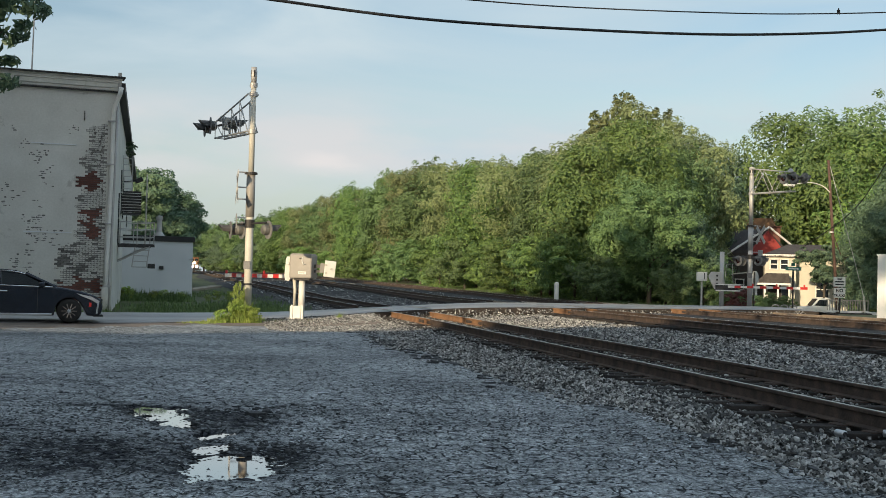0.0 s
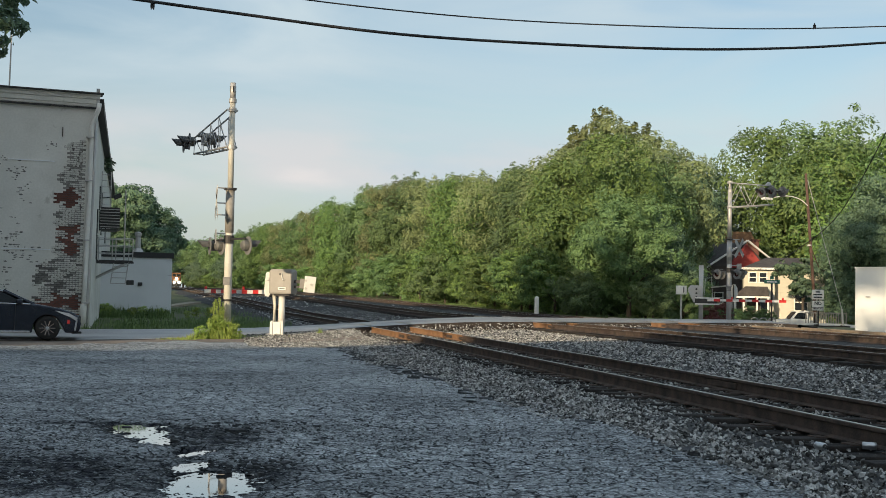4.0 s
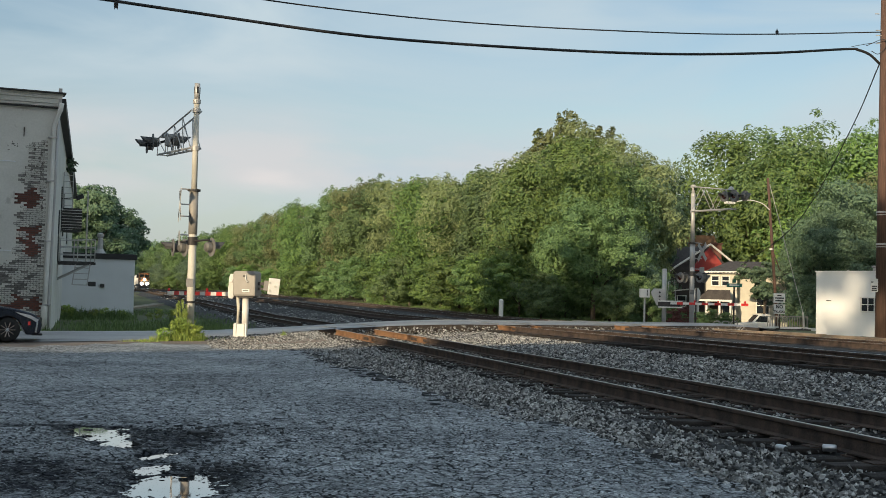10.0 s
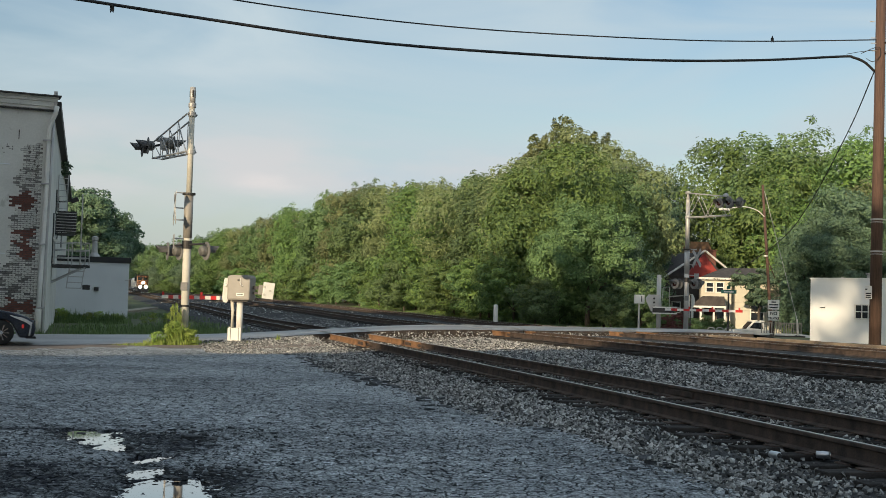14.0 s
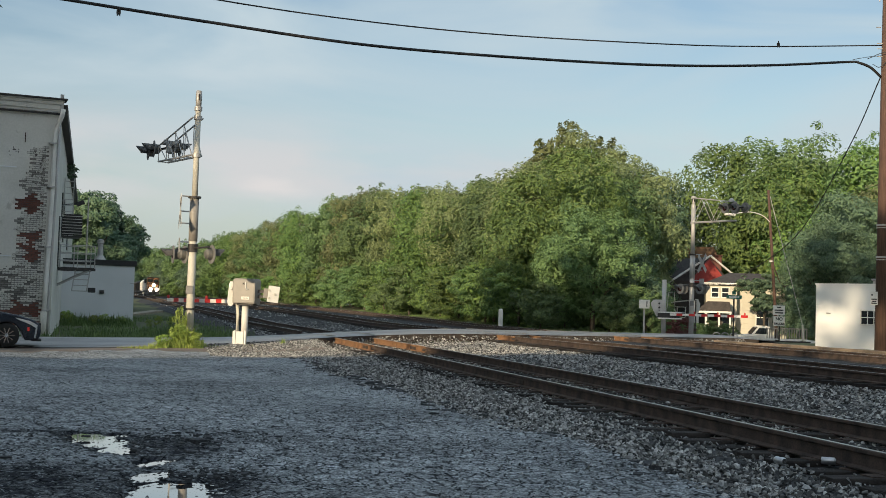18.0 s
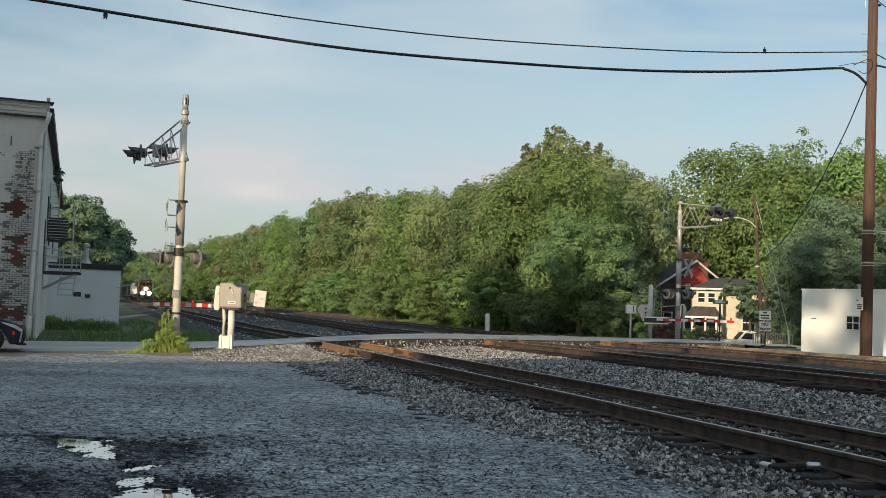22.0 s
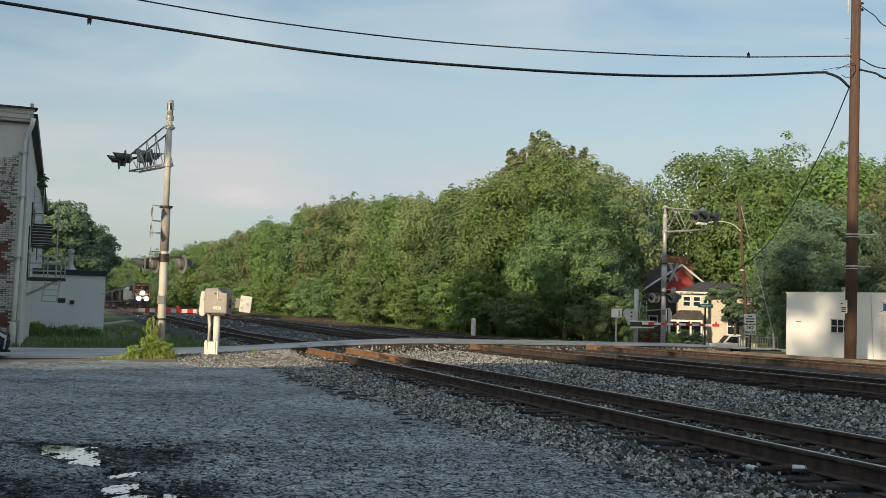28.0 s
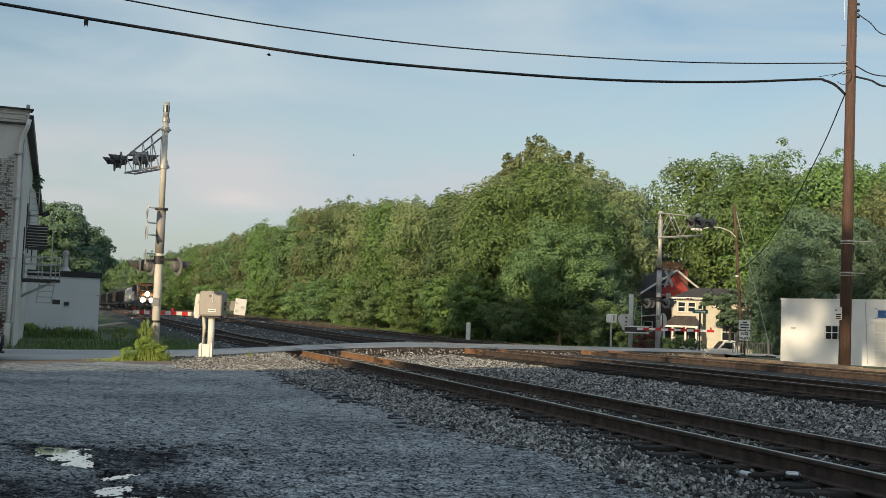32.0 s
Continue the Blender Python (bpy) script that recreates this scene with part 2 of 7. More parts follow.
def asphalt_mat():
    """Old lot asphalt: exposed stones, cracks, worn lighter and tarry darker areas."""
    m = bpy.data.materials.new("old_asphalt")
    m.use_nodes = True
    n, l = m.node_tree.nodes, m.node_tree.links
    b = n["Principled BSDF"]
    tc = n.new("ShaderNodeTexCoord")
    big = n.new("ShaderNodeTexNoise")
    big.inputs["Scale"].default_value, big.inputs["Detail"].default_value = 0.35, 6
    mid = n.new("ShaderNodeTexNoise")
    mid.inputs["Scale"].default_value, mid.inputs["Detail"].default_value = 5.0, 10
    mid.inputs["Roughness"].default_value = 0.75
    grit = n.new("ShaderNodeTexVoronoi")
    grit.inputs["Scale"].default_value = 46.0
    crack = n.new("ShaderNodeTexVoronoi")
    crack.feature = "DISTANCE_TO_EDGE"
    crack.inputs["Scale"].default_value = 6.5
    warp = n.new("ShaderNodeVectorMath")
    warp.operation = "MULTIPLY_ADD"
    warp.inputs[1].default_value = (0.16, 0.16, 0.16)
    wn = n.new("ShaderNodeTexNoise")
    wn.inputs["Scale"].default_value, wn.inputs["Detail"].default_value = 3.0, 4
    for t in (big, mid, grit, wn):
        l.new(tc.outputs["Object"], t.inputs["Vector"])
    l.new(wn.outputs["Color"], warp.inputs[0])
    l.new(tc.outputs["Object"], warp.inputs[2])
    l.new(warp.outputs[0], crack.inputs["Vector"])
    r = n.new("ShaderNodeValToRGB")
    r.color_ramp.elements[0].position, r.color_ramp.elements[1].position = 0.38, 0.68
    r.color_ramp.elements[0].color, r.color_ramp.elements[1].color = (0.130, 0.139, 0.144, 1), (0.500, 0.522, 0.532, 1)
    ad = n.new("ShaderNodeMath")
    ad.operation = "ADD"
    bw = n.new("ShaderNodeMapRange")
    bw.inputs["To Min"].default_value, bw.inputs["To Max"].default_value = 0.30, 0.72
    l.new(big.outputs["Fac"], bw.inputs[0])
    l.new(bw.outputs[0], ad.inputs[0])
    sub = n.new("ShaderNodeMath")
    sub.operation = "MULTIPLY_ADD"
    sub.inputs[1].default_value, sub.inputs[2].default_value = 1.0, -0.5
    l.new(mid.outputs["Fac"], sub.inputs[0])
    l.new(sub.outputs[0], ad.inputs[1])
    l.new(ad.outputs[0], r.inputs[0])
    gm = n.new("ShaderNodeMix")
    gm.data_type, gm.blend_type = "RGBA", "MULTIPLY"
    gm.inputs[0].default_value = 0.9
    gr = n.new("ShaderNodeValToRGB")
    gr.color_ramp.elements[0].color, gr.color_ramp.elements[1].color = (0.12, 0.12, 0.12, 1), (2.1, 2.1, 2.1, 1)
    l.new(grit.outputs["Color"], gr.inputs[0])
    l.new(r.outputs[0], gm.inputs[6])
    l.new(gr.outputs[0], gm.inputs[7])
    ck = n.new("ShaderNodeValToRGB")
    ck.color_ramp.elements[0].position, ck.color_ramp.elements[1].position = 0.022, 0.075
    ck.color_ramp.elements[0].color, ck.color_ramp.elements[1].color = (0.12, 0.12, 0.125, 1), (1, 1, 1, 1)
    l.new(crack.outputs["Distance"], ck.inputs[0])
    cm = n.new("ShaderNodeMix")
    cm.data_type, cm.blend_type = "RGBA", "MULTIPLY"
    cf = n.new("ShaderNodeMapRange")
    cf.inputs["From Min"].default_value, cf.inputs["From Max"].default_value = 0.46, 0.62
    cf.inputs["To Min"].default_value, cf.inputs["To Max"].default_value = 1.0, 0.25
    l.new(wn.outputs["Fac"], cf.inputs[0])
    l.new(cf.outputs[0], cm.inputs[0])
    l.new(gm.outputs[2], cm.inputs[6])
    l.new(ck.outputs[0], cm.inputs[7])
    wa = n.new("ShaderNodeAttribute")
    wa.attribute_name = "wet"
    wm = n.new("ShaderNodeMix")
    wm.data_type, wm.blend_type = "RGBA", "MULTIPLY"
    wm.inputs[7].default_value = (0.10, 0.10, 0.115, 1)
    wf = n.new("ShaderNodeMath")
    wf.operation = "MULTIPLY_ADD"
    wf.use_clamp = True
    wf.inputs[1].default_value = 1.6
    wo = n.new("ShaderNodeMath")
    wo.operation = "MULTIPLY_ADD"
    wo.inputs[1].default_value, wo.inputs[2].default_value = 6.0, -3.7
    l.new(mid.outputs["Fac"], wo.inputs[0])
    l.new(wa.outputs["Fac"], wf.inputs[0])
    l.new(wo.outputs[0], wf.inputs[2])
    wz = n.new("ShaderNodeMath")
    wz.operation = "MULTIPLY"
    wz.use_clamp = True
    l.new(wf.outputs[0], wz.inputs[0])
    wg = n.new("ShaderNodeMath")
    wg.operation = "MULTIPLY"
    wg.use_clamp = True
    wg.inputs[1].default_value = 4.0
    l.new(wa.outputs["Fac"], wg.inputs[0])
    l.new(wg.outputs[0], wz.inputs[1])
    l.new(wz.outputs[0], wm.inputs[0])
    l.new(cm.outputs[2], wm.inputs[6])
    l.new(wm.outputs[2], b.inputs["Base Color"])
    sp = n.new("ShaderNodeMapRange")
    sp.inputs["From Min"].default_value, sp.inputs["From Max"].default_value = 0.1, 0.35
    sp.inputs["To Min"].default_value, sp.inputs["To Max"].default_value = 0.03, 0.42
    l.new(wm.outputs[2], sp.inputs[0])
    l.new(sp.outputs[0], b.inputs["Specular IOR Level"])
    rr = n.new("ShaderNodeMapRange")
    rr.inputs["From Min"].default_value, rr.inputs["From Max"].default_value = 0.35, 0.65
    rr.inputs["To Min"].default_value, rr.inputs["To Max"].default_value = 0.55, 0.85
    l.new(mid.outputs["Fac"], rr.inputs[0])
    l.new(rr.outputs[0], b.inputs["Roughness"])
    h1 = n.new("ShaderNodeMath")
    h1.operation = "MULTIPLY_ADD"
    h1.inputs[1].default_value = -0.5
    l.new(grit.outputs["Distance"], h1.inputs[0])
    l.new(mid.outputs["Fac"], h1.inputs[2])
    h2 = n.new("ShaderNodeMath")
    h2.operation = "MULTIPLY_ADD"
    h2.inputs[1].default_value = 0.6
    l.new(ck.outputs[0], h2.inputs[0])
    l.new(h1.outputs[0], h2.inputs[2])
    bp = n.new("ShaderNodeBump")
    bp.inputs["Strength"].default_value, bp.inputs["Distance"].default_value = 0.9, 0.045
    l.new(h2.outputs[0], bp.inputs["Height"])
    l.new(bp.outputs[0], b.inputs["Normal"])
    return m


def chip_mat(name, colour, low, high):
    """Small chips, most of them dark, a few pale."""
    m = mat(name, colour, tuple(c * 0.8 for c in colour), 0.9, scale=2.0, fine=30, bump=0, spec=0.1)
    n, l = m.node_tree.nodes, m.node_tree.links
    b = n["Principled BSDF"]
    col = b.inputs["Base Color"].links[0].from_socket
    geo = n.new("ShaderNodeNewGeometry")
    pw = n.new("ShaderNodeMath")
    pw.operation = "POWER"
    pw.inputs[1].default_value = 3.0
    mr = n.new("ShaderNodeMapRange")
    mr.inputs["To Min"].default_value, mr.inputs["To Max"].default_value = low, high
    hs = n.new("ShaderNodeHueSaturation")
    l.new(geo.outputs["Random Per Island"], pw.inputs[0])
    l.new(pw.outputs[0], mr.inputs[0])
    l.new(mr.outputs[0], hs.inputs["Value"])
    l.new(col, hs.inputs["Color"])
    l.new(hs.outputs[0], b.inputs["Base Color"])
    return m


def stone_mat():
    """Crushed stone, each one of its own grey."""
    m = mat("ballast_stone", (0.42, 0.415, 0.395), (0.20, 0.198, 0.190), 0.9, scale=3, fine=40, bump=0.3, spec=0.2)
    n, l = m.node_tree.nodes, m.node_tree.links
    b = n["Principled BSDF"]
    col = b.inputs["Base Color"].links[0].from_socket
    geo = n.new("ShaderNodeNewGeometry")
    mr = n.new("ShaderNodeMapRange")
    mr.inputs["To Min"].default_value, mr.inputs["To Max"].default_value = 0.10, 1.75
    hs = n.new("ShaderNodeHueSaturation")
    pw = n.new("ShaderNodeMath")
    pw.operation = "POWER"
    pw.inputs[1].default_value = 1.5
    l.new(geo.outputs["Random Per Island"], pw.inputs[0])
    l.new(pw.outputs[0], mr.inputs[0])
    l.new(mr.outputs[0], hs.inputs["Value"])
    l.new(col, hs.inputs["Color"])
    l.new(hs.outputs[0], b.inputs["Base Color"])
    return m


M = dict(
    grass_ground=mat("grassy_soil", (0.09, 0.11, 0.035), (0.05, 0.055, 0.025), 0.95, scale=0.6, fine=9, bump=0.6),
    asphalt=asphalt_mat(),
    road=mat("road_asphalt", (0.44, 0.42, 0.40), (0.15, 0.142, 0.138), 0.5, scale=0.6, fine=9, bump=0.2, fine_amount=0.5, spot=(0.09, 0.088, 0.088), spot_at=0.60, spot_scale=0.8, stretch=(0.10, 1.8, 1), turn=34),
    ballast=mat("ballast_bed", (0.10, 0.10, 0.10), (0.028, 0.028, 0.028), 0.95, scale=7, fine=30, bump=1.0, bump_distance=0.05, spec=0.1),
    stone=stone_mat(),
    dirt=mat("rusty_dirt", (0.35, 0.27, 0.185), (0.18, 0.135, 0.095), 0.95, scale=2, fine=25, bump=0.6),
    sandy=mat("gritty_brown_shoulder", (0.25, 0.195, 0.155), (0.13, 0.102, 0.083), 0.95, scale=1.2, fine=40, bump=0.4, spot=(0.42, 0.36, 0.28), spot_at=0.60, spot_scale=14, stretch=(1, 1, 1)),
    concrete=mat("old_concrete", (0.34, 0.29, 0.22), (0.22, 0.19, 0.15), 0.9, scale=1.5, fine=25, bump=0.3),
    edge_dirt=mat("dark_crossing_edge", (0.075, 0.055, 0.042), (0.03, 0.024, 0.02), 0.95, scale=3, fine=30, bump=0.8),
    grit=chip_mat("asphalt_chips", (0.40, 0.43, 0.44), 0.09, 1.0),
    road_paint=mat("worn_road_paint", (0.52, 0.51, 0.48), (0.26, 0.26, 0.25), 0.7, scale=2.5, fine=25, bump=0.1),
    rail=mat("rusty_rail", (0.125, 0.090, 0.072), (0.050, 0.041, 0.037), 0.85, 0.0, scale=5, fine=60, bump=0.2, spec=0.15),
    # lit copy of the rail above: sunlight painted in as orange
    sunlit_rail=mat("sunlit_rust_rail", (0.36, 0.20, 0.105), (0.17, 0.095, 0.055), 0.9, scale=3, fine=40, bump=0.3, spec=0.15),
    railtop=mat("worn_rail_head", (0.56, 0.54, 0.51), (0.38, 0.35, 0.32), 0.30, 0.8, scale=8, fine=60, bump=0.1),
    tie=mat("creosoted_tie", (0.068, 0.060, 0.054), (0.022, 0.020, 0.019), 0.9, scale=3, fine=40, bump=0.6, stretch=(1, 6, 6), vary=0.35, spec=0.1),
    paint_wall=mat("old_white_paint", (0.67, 0.65, 0.595), (0.54, 0.522, 0.47), 0.85, scale=0.7, fine=14, bump=0.35, spot=(0.46, 0.44, 0.39), spot_at=0.60, spot_scale=0.9),
    brick=mat("bare_brick", (0.19, 0.075, 0.055), (0.10, 0.048, 0.038), 0.9, scale=6, fine=40, bump=0.4, vary=0.25),
    brick_paint=mat("flaking_painted_brick", (0.62, 0.60, 0.54), (0.42, 0.40, 0.36), 0.85, scale=4, fine=30, bump=0.4, vary=0.12, spot=(0.13, 0.11, 0.10), spot_at=0.54, spot_scale=6),
    brick_dark=mat("grimy_brick", (0.22, 0.205, 0.19), (0.10, 0.09, 0.08), 0.9, scale=6, fine=40, bump=0.4, vary=0.3),
    housing=mat("grimy_lamp_housing", (0.16, 0.155, 0.14), (0.08, 0.078, 0.07), 0.6, scale=5, fine=40, bump=0.05),
    mortar=mat("dark_mortar", (0.11, 0.10, 0.09), (0.05, 0.046, 0.042), 0.95, scale=4, fine=30, bump=0.3),
    lamp_plate=mat("grey_black_plate", (0.21, 0.205, 0.20), (0.13, 0.127, 0.122), 0.55, scale=4, fine=40, bump=0.05),
    dark_siding=mat("dark_brown_siding", (0.07, 0.055, 0.045), (0.045, 0.036, 0.03), 0.8, scale=2, fine=25, bump=0.2),
    brown_roof=mat("brown_shingle", (0.26, 0.15, 0.08), (0.17, 0.10, 0.06), 0.9, scale=3, fine=25, bump=0.4),
    asphalt_lump=mat("black_asphalt_lump", (0.055, 0.058, 0.062), (0.018, 0.019, 0.020), 0.8, scale=20, fine=120, bump=0.6),
    block=mat("grey_block_wall", (0.72, 0.73, 0.735), (0.63, 0.64, 0.645), 0.9, scale=0.7, fine=25, bump=0.25),
    white_wall=mat("white_rendered_wall", (0.84, 0.835, 0.81), (0.77, 0.765, 0.74), 0.85, scale=0.8, fine=30, bump=0.15),
    cream=mat("cream_siding", (0.60, 0.565, 0.465), (0.52, 0.485, 0.39), 0.7, scale=1, fine=30, bump=0.1),
    roof=mat("dark_shingle", (0.085, 0.075, 0.07), (0.045, 0.04, 0.04), 0.9, scale=3, fine=25, bump=0.5),
    red=mat("red_siding", (0.38, 0.055, 0.045), (0.28, 0.045, 0.04), 0.75, scale=1, fine=25, bump=0.15),
    steel=mat("galvanised_steel", (0.50, 0.49, 0.47), (0.38, 0.36, 0.34), 0.5, 0.35, scale=2, fine=40, bump=0.1, spot=(0.24, 0.15, 0.09), spot_at=0.68),
    cream_steel=mat("yellowed_white_paint", (0.64, 0.615, 0.54), (0.48, 0.455, 0.385), 0.6, scale=2, fine=40, bump=0.1, spot=(0.30, 0.20, 0.12), spot_at=0.66),
    dark_steel=mat("dark_steel", (0.06, 0.055, 0.052), (0.03, 0.028, 0.027), 0.6, 0.3, scale=6, fine=50, bump=0.1),
    black=mat("matt_black", (0.022, 0.021, 0.021), (0.014, 0.013, 0.013), 0.6, scale=5, fine=40, bump=0.1),
    grey_plastic=mat("grey_cabinet", (0.31, 0.285, 0.25), (0.26, 0.24, 0.21), 0.5, scale=3, fine=40, bump=0.05),
    white_paint=mat("white_paint", (0.78, 0.76, 0.70), (0.66, 0.64, 0.59), 0.5, scale=3, fine=40, bump=0.05),
    red_paint=mat("red_reflective", (0.62, 0.035, 0.03), (0.50, 0.03, 0.028), 0.4, scale=3, fine=40, bump=0.03),
    wood=mat("pole_wood", (0.130, 0.074, 0.055), (0.065, 0.040, 0.030), 0.9, scale=4, fine=30, bump=0.6, stretch=(6, 6, 0.4)),
    bark=mat("bark", (0.12, 0.095, 0.07), (0.06, 0.05, 0.04), 0.95, scale=3, fine=18, bump=0.8, stretch=(3, 3, 0.6)),
    cable=mat("black_cable", (0.02, 0.02, 0.022), (0.015, 0.015, 0.016), 0.6, bump=0),
    water=mat("puddle_water", (0.012, 0.013, 0.014), (0.010, 0.011, 0.012), 0.02, scale=1, bump=0.0, spec=0.6),
    car_paint=mat("dark_car_paint", (0.018, 0.023, 0.036), (0.014, 0.018, 0.028), 0.18, 0.3, scale=1, bump=0.0, spec=0.7),
    glass=mat("dark_glass", (0.018, 0.022, 0.026), (0.014, 0.017, 0.02), 0.05, 0.0, scale=1, bump=0, spec=0.8),
    chrome=mat("chrome", (0.7, 0.7, 0.7), (0.6, 0.6, 0.6), 0.18, 1.0, scale=2, bump=0),
    tyre=mat("tyre_rubber", (0.022, 0.021, 0.02), (0.015, 0.015, 0.014), 0.85, scale=8, fine=60, bump=0.1),
    lamp_glass=mat("headlight_glass", (0.55, 0.57, 0.6), (0.45, 0.47, 0.5), 0.1, scale=2, bump=0, spec=0.8),
    orange=mat("orange_locomotive_paint", (0.21, 0.085, 0.026), (0.09, 0.042, 0.016), 0.45, scale=1.5, fine=20, bump=0.05),
    headlight=mat("lit_headlight", (1.0, 0.86, 0.66), emit=60.0),
    leaf_a=leaf_mat("leaves_mid_green", (0.088, 0.152, 0.070), (0.222, 0.328, 0.122)),
    leaf_b=leaf_mat("leaves_olive", (0.125, 0.160, 0.078), (0.290, 0.328, 0.138)),
    leaf_c=leaf_mat("leaves_bright", (0.092, 0.168, 0.064), (0.232, 0.348, 0.090)),
    leaf_d=leaf_mat("leaves_deep_green", (0.074, 0.128, 0.086), (0.172, 0.250, 0.138)),
    leaf_red=leaf_mat("dark_red_leaves", (0.090, 0.030, 0.030), (0.190, 0.060, 0.055)),
    rough_grass=leaf_mat("rough_grass_blades", (0.080, 0.130, 0.045), (0.180, 0.260, 0.085)),
    grass=leaf_mat("grass_blades", (0.160, 0.235, 0.055), (0.400, 0.490, 0.120)),
    weed=leaf_mat("weed_leaves", (0.175, 0.250, 0.052), (0.400, 0.490, 0.110)),
    aluminium=mat("can_aluminium", (0.6, 0.6, 0.6), (0.5, 0.5, 0.52), 0.3, 0.9, scale=10, bump=0.1),
    lens=mat("dark_red_lens", (0.045, 0.012, 0.012), (0.03, 0.01, 0.01), 0.15, scale=3, bump=0, spec=0.6),
    blue=mat("blue_sign", (0.04, 0.12, 0.32), (0.03, 0.10, 0.27), 0.5, scale=2, bump=0),
    green=mat("green_sign", (0.03, 0.16, 0.11), (0.025, 0.13, 0.09), 0.5, scale=2, bump=0),
)

M["water"].node_tree.nodes["Principled BSDF"].inputs["Coat Weight"].default_value = 1.0

# ---- building helpers ----
def link(name, bm, material, parent=None, smooth=False):
    me = bpy.data.meshes.new(name)
    bm.normal_update()
    bm.to_mesh(me)
    bm.free()
    me.materials.append(M[material])
    if smooth:
        me.polygons.foreach_set("use_smooth", [True] * len(me.polygons))
    ob = new(name, me)
    ob.parent = parent
    return ob


def part(name, bm, material, parent, label="", smooth=False):
    return tagged(link(name, bm, material, parent, smooth), label)


def thing(name, m, label, category, group="", kind=""):
    ob = new(name)
    ob.matrix_world = m
    ob.empty_display_size = 0.2
    return tagged(ob, label, category, group, kind)


def box(c, s, bm=None, turn=None, bevel=0.0):
    b = bmesh.new()
    bmesh.ops.create_cube(b, size=1.0, matrix=Matrix.Diagonal((*s, 1)))
    if bevel:
        bmesh.ops.bevel(b, geom=b.edges[:], offset=bevel, segments=2, affect="EDGES", profile=0.6)
    b.transform(Matrix.Translation(c) @ (turn or Matrix()))
    return merge(bm, b)


def merge(bm, b):
    if bm is None:
        return b
    tmp = bpy.data.meshes.new("tmp")
    b.to_mesh(tmp)
    b.free()
    bm.from_mesh(tmp)
    bpy.data.meshes.remove(tmp)
    return bm


def rod(p, q, r, r2=None, seg=8, bm=None):
    p, q = Vector(p), Vector(q)
    b = bmesh.new()
    bmesh.ops.create_cone(b, cap_ends=True, segments=seg, radius1=r, radius2=r if r2 is None else r2, depth=(q - p).length)
    b.transform(Matrix.Translation((p + q) / 2) @ (q - p).to_track_quat("Z", "Y").to_matrix().to_4x4())
    return merge(bm, b)


def lathe(profile, m=None, seg=20, bm=None):
    """Profile of (radius, height) turned round z."""
    b = bmesh.new()
    rings = []
    for r, z in profile:
        rings.append([b.verts.new((r * math.cos(2 * math.pi * k / seg), r * math.sin(2 * math.pi * k / seg), z)) for k in range(seg)])
    for r0, r1 in zip(rings, rings[1:]):
        for k in range(seg):
            b.faces.new((r0[k], r0[(k + 1) % seg], r1[(k + 1) % seg], r1[k]))
    b.faces.new(rings[0][::-1])
    b.faces.new(rings[-1])
    if m:
        b.transform(m)
    return merge(bm, b)


def prism(outline, depth, m=None, bm=None, bevel=0.0):
    """Outline in x, z pushed along y by depth, centred."""
    b = bmesh.new()
    f = [b.verts.new((x, -depth / 2, z)) for x, z in outline]
    k = [b.verts.new((x, depth / 2, z)) for x, z in outline]
    b.faces.new(f)
    b.faces.new(k[::-1])
    for i in range(len(f)):
        j = (i + 1) % len(f)
        b.faces.new((f[j], f[i], k[i], k[j]))
    bmesh.ops.recalc_face_normals(b, faces=b.faces[:])
    if bevel:
        bmesh.ops.bevel(b, geom=b.edges[:], offset=bevel, segments=2, affect="EDGES", profile=0.6)
    if m:
        b.transform(m)
    return merge(bm, b)


def pipe(points, r, seg=8, bm=None):
    """A round bar along points."""
    b = bmesh.new()
    pts = [Vector(p) for p in points]
    rings = []
    for i, p in enumerate(pts):
        d = (pts[min(i + 1, len(pts) - 1)] - pts[max(i - 1, 0)]).normalized()
        q = d.to_track_quat("Z", "Y")
        rings.append([b.verts.new(p + q @ Vector((r * math.cos(2 * math.pi * k / seg), r * math.sin(2 * math.pi * k / seg), 0))) for k in range(seg)])
    for r0, r1 in zip(rings, rings[1:]):
        for k in range(seg):
            b.faces.new((r0[k], r0[(k + 1) % seg], r1[(k + 1) % seg], r1[k]))
    b.faces.new(rings[0][::-1])
    b.faces.new(rings[-1])
    return merge(bm, b)


def mesh_of(name, verts, faces, material, parent=None, smooth=False):
    me = bpy.data.meshes.new(name)
    me.from_pydata(verts, [], faces)
    me.materials.append(M[material])
    if smooth:
        me.polygons.foreach_set("use_smooth", [True] * len(me.polygons))
    ob = new(name, me)
    ob.parent = parent
    return ob


def ease(a, b, x):
    x = np.clip((np.asarray(x, float) - a) / (b - a), 0, 1)
    return x * x * (3 - 2 * x)


def wobble(x, y, s, seed=0.0):
    return noise.noise((x * s, y * s, seed))


# ---- plan ----
def rise(y):
    """The line climbs slowly beyond the crossing."""
    y = np.asarray(y, float)
    return np.where(y < 70, 0.0, np.where(y < 205, (y - 70) * 0.0118, 1.593 + (y - 205) * 0.003))


def x_siding(y):
    y = np.asarray(y, float)
    return np.where(y < 100, 6.82 - 0.215 * y - 0.0004 * y * y, -18.68 - 0.295 * (y - 100))


def x_main(y):
    y = np.asarray(y, float)
    return np.where(y < 120, 13.68 - 0.2142 * y - 0.00038 * y * y, -17.50 - 0.298 * (y - 120))


def x_far(y):
    return x_main(y) + 5.95


